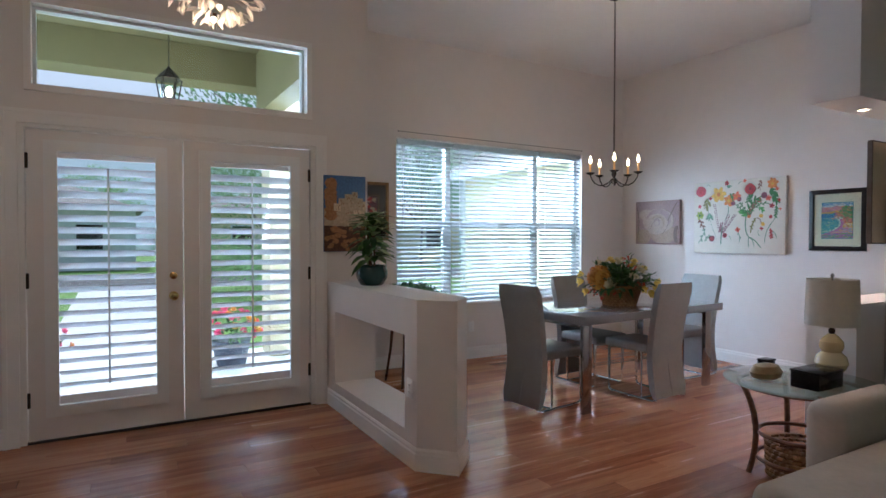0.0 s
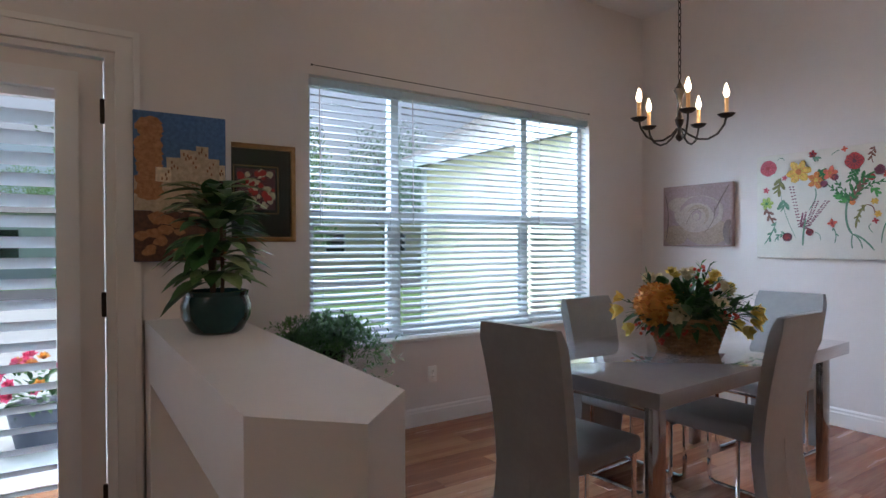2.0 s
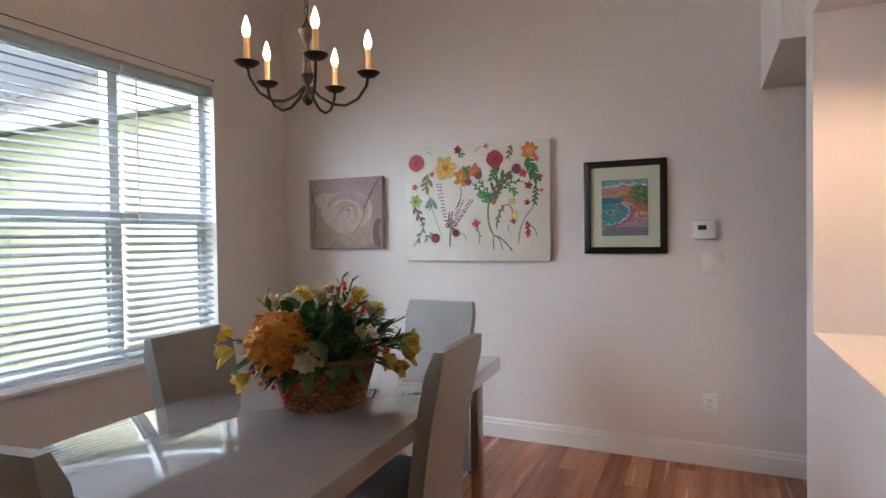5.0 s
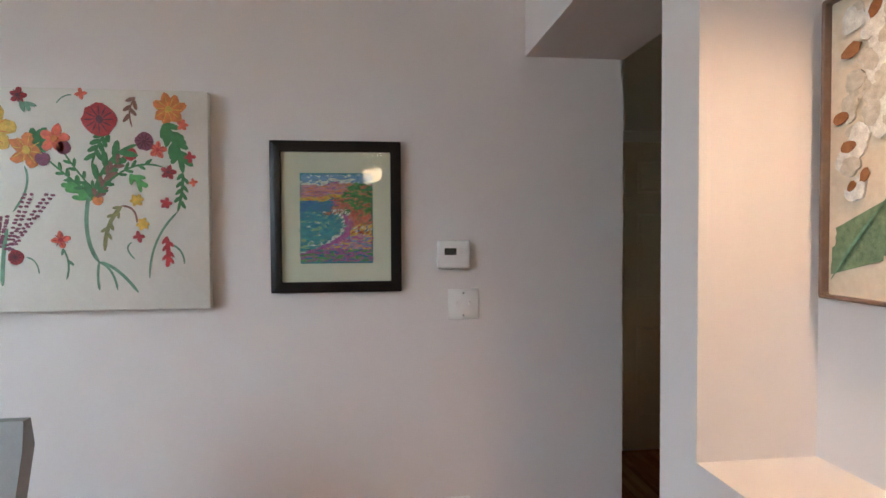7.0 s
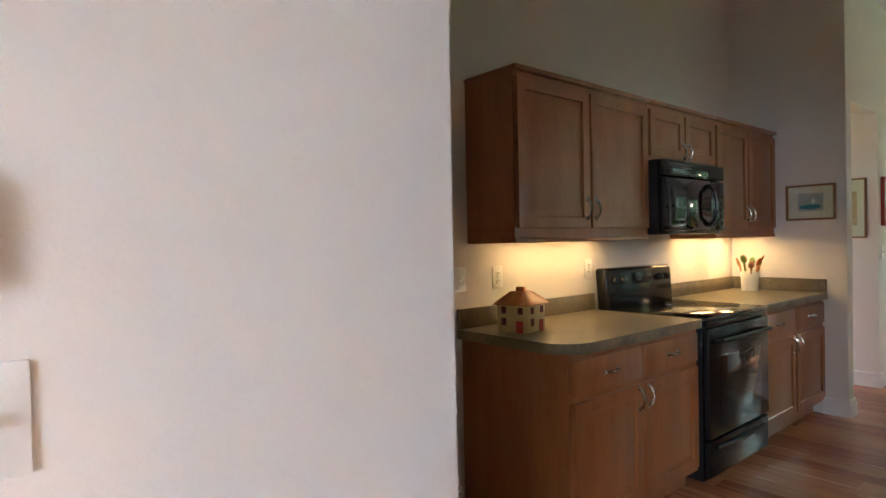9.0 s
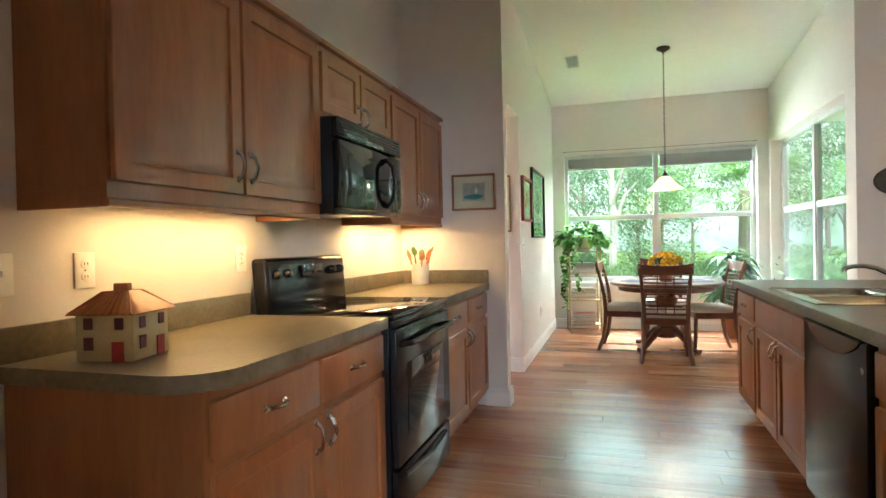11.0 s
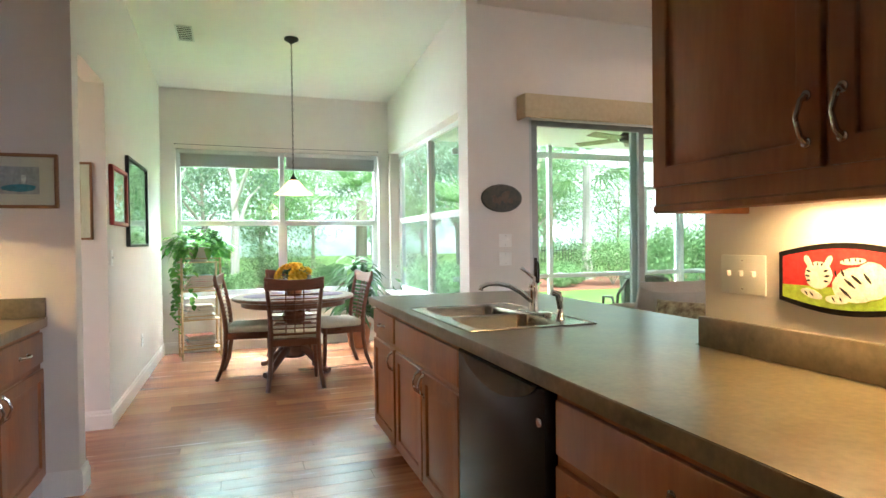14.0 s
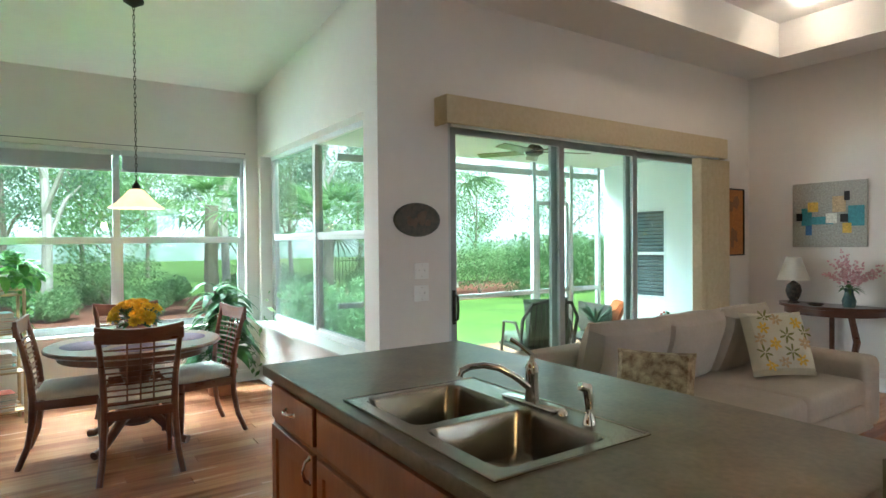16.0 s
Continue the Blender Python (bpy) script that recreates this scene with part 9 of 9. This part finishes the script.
# ---- glowing backdrops with painted haze ----
def hazed_backdrop(name, y, half, z1, c1, c2, strength, label):
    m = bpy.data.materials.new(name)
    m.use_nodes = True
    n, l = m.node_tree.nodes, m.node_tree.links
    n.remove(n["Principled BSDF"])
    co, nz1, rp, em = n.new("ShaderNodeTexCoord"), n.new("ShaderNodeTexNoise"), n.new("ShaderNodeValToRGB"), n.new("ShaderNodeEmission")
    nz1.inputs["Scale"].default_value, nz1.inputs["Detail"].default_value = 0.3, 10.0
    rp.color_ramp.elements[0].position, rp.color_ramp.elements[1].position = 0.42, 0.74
    # Haze is painted: the emitted colour pales towards c2 with height.
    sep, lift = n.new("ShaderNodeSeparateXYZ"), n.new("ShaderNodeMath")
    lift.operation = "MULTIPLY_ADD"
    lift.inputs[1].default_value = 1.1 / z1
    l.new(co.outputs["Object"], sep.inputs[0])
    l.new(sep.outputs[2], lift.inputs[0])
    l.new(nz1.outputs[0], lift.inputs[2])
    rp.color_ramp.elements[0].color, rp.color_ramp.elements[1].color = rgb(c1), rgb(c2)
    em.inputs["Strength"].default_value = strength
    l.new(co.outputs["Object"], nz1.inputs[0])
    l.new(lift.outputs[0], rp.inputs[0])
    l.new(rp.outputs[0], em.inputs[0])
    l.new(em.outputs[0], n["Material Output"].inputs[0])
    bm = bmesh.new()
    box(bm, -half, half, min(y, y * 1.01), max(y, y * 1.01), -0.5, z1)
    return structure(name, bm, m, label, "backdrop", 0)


hazed_backdrop("backdrop_woods", -62.0, 110, 22, (0.3, 0.46, 0.3), (0.95, 1.0, 0.97), 1.1, "glowing backdrop of woods with haze painted in, far behind the garden")
hazed_backdrop("backdrop_street", 75.0, 130, 12, (0.35, 0.48, 0.36), (0.8, 0.92, 0.95), 0.6, "glowing backdrop of trees with haze painted in, far beyond the street")

# ---- front porch and street ----
slab("ceiling_porch", -2.8, 1.17, 4.26, 7.0, 3.44, 3.52, OLIVE, "olive painted porch ceiling")
slab("wall_porch_beam", -2.8, 1.8, 6.3, 6.7, 3.06, 3.435, OLIVE, "olive painted porch beam", "beam")
slab("wall_porch_beam_side", 0.95, 1.17, 4.3, 6.295, 2.75, 3.435, OLIVE, "olive painted porch beam", "beam")
pc2 = thing("porch_column", (1.28, 6.45, -0.03), "square cream stucco porch column with banded joints", "column")
for k in range(9):
    part("block", rbox(-0.2, 0.2, -0.2, 0.2, 0.33 * k + 0.008, 0.33 * k + 0.325, 0.012), YSTUC, pc2)
part("core", rbox(-0.185, 0.185, -0.185, 0.185, 0.0, 2.98, 0.005), YSTUC, pc2)
la = thing("porch_lantern", (-0.04, 5.2, 2.56), "black hanging porch lantern with clear glass, lit", "lantern")
part("chain", chain(0.3, 0.858), BRONZE, la)
part("cap", lathe([(0.12, 0.19), (0.1, 0.2), (0.07, 0.24), (0.05, 0.26), (0.02, 0.29), (0.008, 0.31)], 6), BRONZE, la)
lg = part("glass", lathe([(0.075, 0.02), (0.105, 0.19)], 6, cap=False), GLASS, la, "clear glass panes", 0)
lg.visible_shadow = False
for k in range(6):
    a = 2 * math.pi * k / 6
    part("bar", tube([(0.077 * math.cos(a), 0.077 * math.sin(a), 0.02), (0.107 * math.cos(a), 0.107 * math.sin(a), 0.19)], 0.006, 5), BRONZE, la)
part("base", lathe([(0.02, -0.01), (0.06, 0.0), (0.08, 0.015), (0.078, 0.022)], 6), BRONZE, la)
part("bulb", lathe([(0.012, 0.03), (0.03, 0.07), (0.03, 0.1), (0.012, 0.13)], 12), FLAME, la)
for x, y, sc2 in ((-1.15, 6.05, 1.0), (0.62, 6.05, 1.0)):
    fpn = thing("porch_flower_pot", (x, y, -0.03), "grey porch pot overflowing with pink and orange flowers", "flower pot", "porch pots")
    part("pot", lathe([(0.14, 0), (0.15, 0.01), (0.2, 0.26), (0.21, 0.28), (0.18, 0.28)], 24), mat("slate_pot", (0.06, 0.07, 0.1), (0.1, 0.11, 0.15), 0.5), fpn)
    lv, b1, b2 = bmesh.new(), bmesh.new(), bmesh.new()
    for k in range(120):
        d = rnd_dir(0, 1)
        leaf(lv, Vector((0, 0, 0.28)) + d * random.uniform(0.08, 0.28), d + rnd_dir() * 0.5, 0.09, 0.04, 0.3, n=3)
    for k in range(40):
        d = rnd_dir(-0.1, 1)
        bloom(b1 if k % 3 else b2, Vector((0, 0, 0.3)) + d * 0.3, d, 0.05, 6)
    part("leaves", lv, LEAF, fpn, "green leaves", 0)
    part("pink_blooms", b1, paint("bloom_pink", (0.7, 0.08, 0.2)), fpn, "pink blooms", 0)
    part("orange_blooms", b2, F_ORG, fpn, "orange blooms", 0)


def gable_roof(bm, x0, x1, y0, y1, z, rise, over=0.4):
    """A hipped roof over a rectangle."""
    x0, x1, y0, y1 = x0 - over, x1 + over, y0 - over, y1 + over
    w = min(x1 - x0, y1 - y0) / 2
    a = [bm.verts.new(p) for p in ((x0, y0, z), (x1, y0, z), (x1, y1, z), (x0, y1, z))]
    if x1 - x0 > y1 - y0:
        r = [bm.verts.new((x0 + w, (y0 + y1) / 2, z + rise)), bm.verts.new((x1 - w, (y0 + y1) / 2, z + rise))]
        for f in ((a[0], a[1], r[1], r[0]), (a[2], a[3], r[0], r[1]), (a[1], a[2], r[1]), (a[3], a[0], r[0])):
            bm.faces.new(f)
    else:
        r = [bm.verts.new(((x0 + x1) / 2, y0 + w, z + rise)), bm.verts.new(((x0 + x1) / 2, y1 - w, z + rise))]
        for f in ((a[0], a[1], r[0]), (a[1], a[2], r[1], r[0]), (a[2], a[3], r[1]), (a[3], a[0], r[0], r[1])):
            bm.faces.new(f)
    bm.faces.new(a[::-1])


gw = thing("garage_wing", (8.2, 7.4, -0.2), "yellow stucco garage wing with shingle roof beside the window", "building")
part("wall", rbox(-3.0, 3.0, -2.0, 1.3, 0.0, 2.65, 0.01, 1), YSTUC, gw, "yellow stucco wall")
bm = bmesh.new()
gable_roof(bm, -3.0, 3.0, -2.0, 1.3, 2.66, 1.4)
part("roof", bm, ROOF, gw, "grey shingle roof", 0)
part("fascia", rbox(-3.43, -3.405, -2.4, 1.72, 2.56, 2.7, 0.003, 1), ALU, gw, "white fascia board")
part("downspout", rbox(-3.06, -3.0, 1.18, 1.26, 0.0, 2.62, 0.008), ALU, gw, "white downspout")


def house(at, w, d, colour, label, turn=0):
    h = thing("street_house", at, label, "house", "houses across the street", turn)
    part("wall", rbox(-w / 2, w / 2, -d / 2, d / 2, 0, 2.8, 0.01, 1), colour, h)
    bm = bmesh.new()
    gable_roof(bm, -w / 2, w / 2, -d / 2, d / 2, 2.81, 2.0)
    part("roof", bm, ROOF, h, "grey shingle roof", 0)
    for k in range(4):
        x = -w / 2 + w * (k + 0.5) / 4
        wd = part("window", rbox(x - 0.6, x + 0.6, -d / 2 - 0.03, -d / 2 - 0.002, 0.9, 2.2, 0.01, 1), ALU, h, "white framed window")
        part("pane", rbox(x - 0.52, x + 0.52, -d / 2 - 0.036, -d / 2 - 0.031, 0.98, 2.12, 0.002, 1), BLACKG, wd)
    return h


house((-7, 35, -0.2), 15, 9, STUCCO, "white stucco house across the street")
house((11, 35, -0.2), 15, 9, YSTUC, "yellow stucco house across the street")
for k, (x, y) in enumerate(((3.4, 16.0), (6.5, 19.5), (15, 29), (-1, 42), (7, 43), (14, 42), (22, 40), (-12, 41), (20, 30))):
    copy_thing(protos[k % 4], pose(x, y, -0.2, 0, 0, random.uniform(0, 360)))
for k, (x, y) in enumerate(((-2.4, 8.4), (-2.8, 17.2), (1.8, 17.0), (-6, 28), (5, 27.5), (2.7, 12.0))):
    copy_thing((s2, s0, s1)[k % 3], pose(x, y, -0.2, 0, 0, random.uniform(0, 360)))

# ---- laminate floor: planks along x ----
PW, PL = 0.127, 1.22


def plank_mesh(L):
    bm = bmesh.new()
    w, e, z = PW - 0.0006, 0.0009, -0.0004
    a = [bm.verts.new(p) for p in ((0, 0, -0.011), (L - 0.0012, 0, -0.011), (L - 0.0012, w, -0.011), (0, w, -0.011))]
    b = [bm.verts.new((v.co.x, v.co.y, z)) for v in a]
    t = [bm.verts.new(p) for p in ((e, e, 0), (L - 0.0012 - e, e, 0), (L - 0.0012 - e, w - e, 0), (e, w - e, 0))]
    for p, q in ((a, b), (b, t)):
        for k in range(4):
            bm.faces.new((p[k], p[(k + 1) % 4], q[(k + 1) % 4], q[k]))
    bm.faces.new(t)
    return bm


floor = tagged(new("floor"), "glossy reddish brown laminate plank floor", "floor", kind="structure")
cache, rest_v, rest_f = {}, [], []
yrow, row = NOOK_Y, 0
near = 0
while yrow < WIN_Y - 0.01:
    ym = yrow + PW / 2
    if ym < -4.3:
        spans = [(NOOK_W, NOOK_E)]
    elif ym < -3.25:
        spans = [(WEST_X, 8.2)]
    elif ym < DOOR_Y:
        spans = [(WEST_X, KE_X)]
    else:
        spans = [(1.38, EAST_X)] if ym > DOOR_Y + 0.1 else [(-1.0, EAST_X)]
    off = (row * 0.437) % PL
    for x0, x1 in spans:
        x = WEST_X - PL + off
        while x < x1:
            a, b = max(x, x0), min(x + PL, x1)
            x += PL
            if b - a < 0.06:
                continue
            L = round(b - a, 2)
            aisle = (-5.6 < ym < 0.9 and b > 4.35 and a < 6.0) or (1.9 < ym < 4.05 and b > -0.6 and a < 4.6)
            if aisle and near < 300:
                near += 1
                if L not in cache:
                    o = part("plank", plank_mesh(L), PLANK, floor, smooth=0)
                    cache[L] = o.data
                else:
                    o = new("plank", cache[L])
                    o.parent = floor
                o.matrix_basis = Matrix.Translation((a, yrow, 0))
            else:
                bm = plank_mesh(L)
                i0 = len(rest_v)
                bm.verts.index_update()
                rest_v += [(v.co.x + a, v.co.y + yrow, v.co.z) for v in bm.verts]
                rest_f += [tuple(v.index + i0 for v in f.verts) for f in bm.faces]
                bm.free()
    yrow += PW
    row += 1
me = bpy.data.meshes.new("far_planks")
me.from_pydata(rest_v, [], rest_f)
me.materials.append(PLANK)
fp2 = tagged(new("far_planks", me), "reddish brown laminate planks", kind="stuff")
fp2.parent = floor
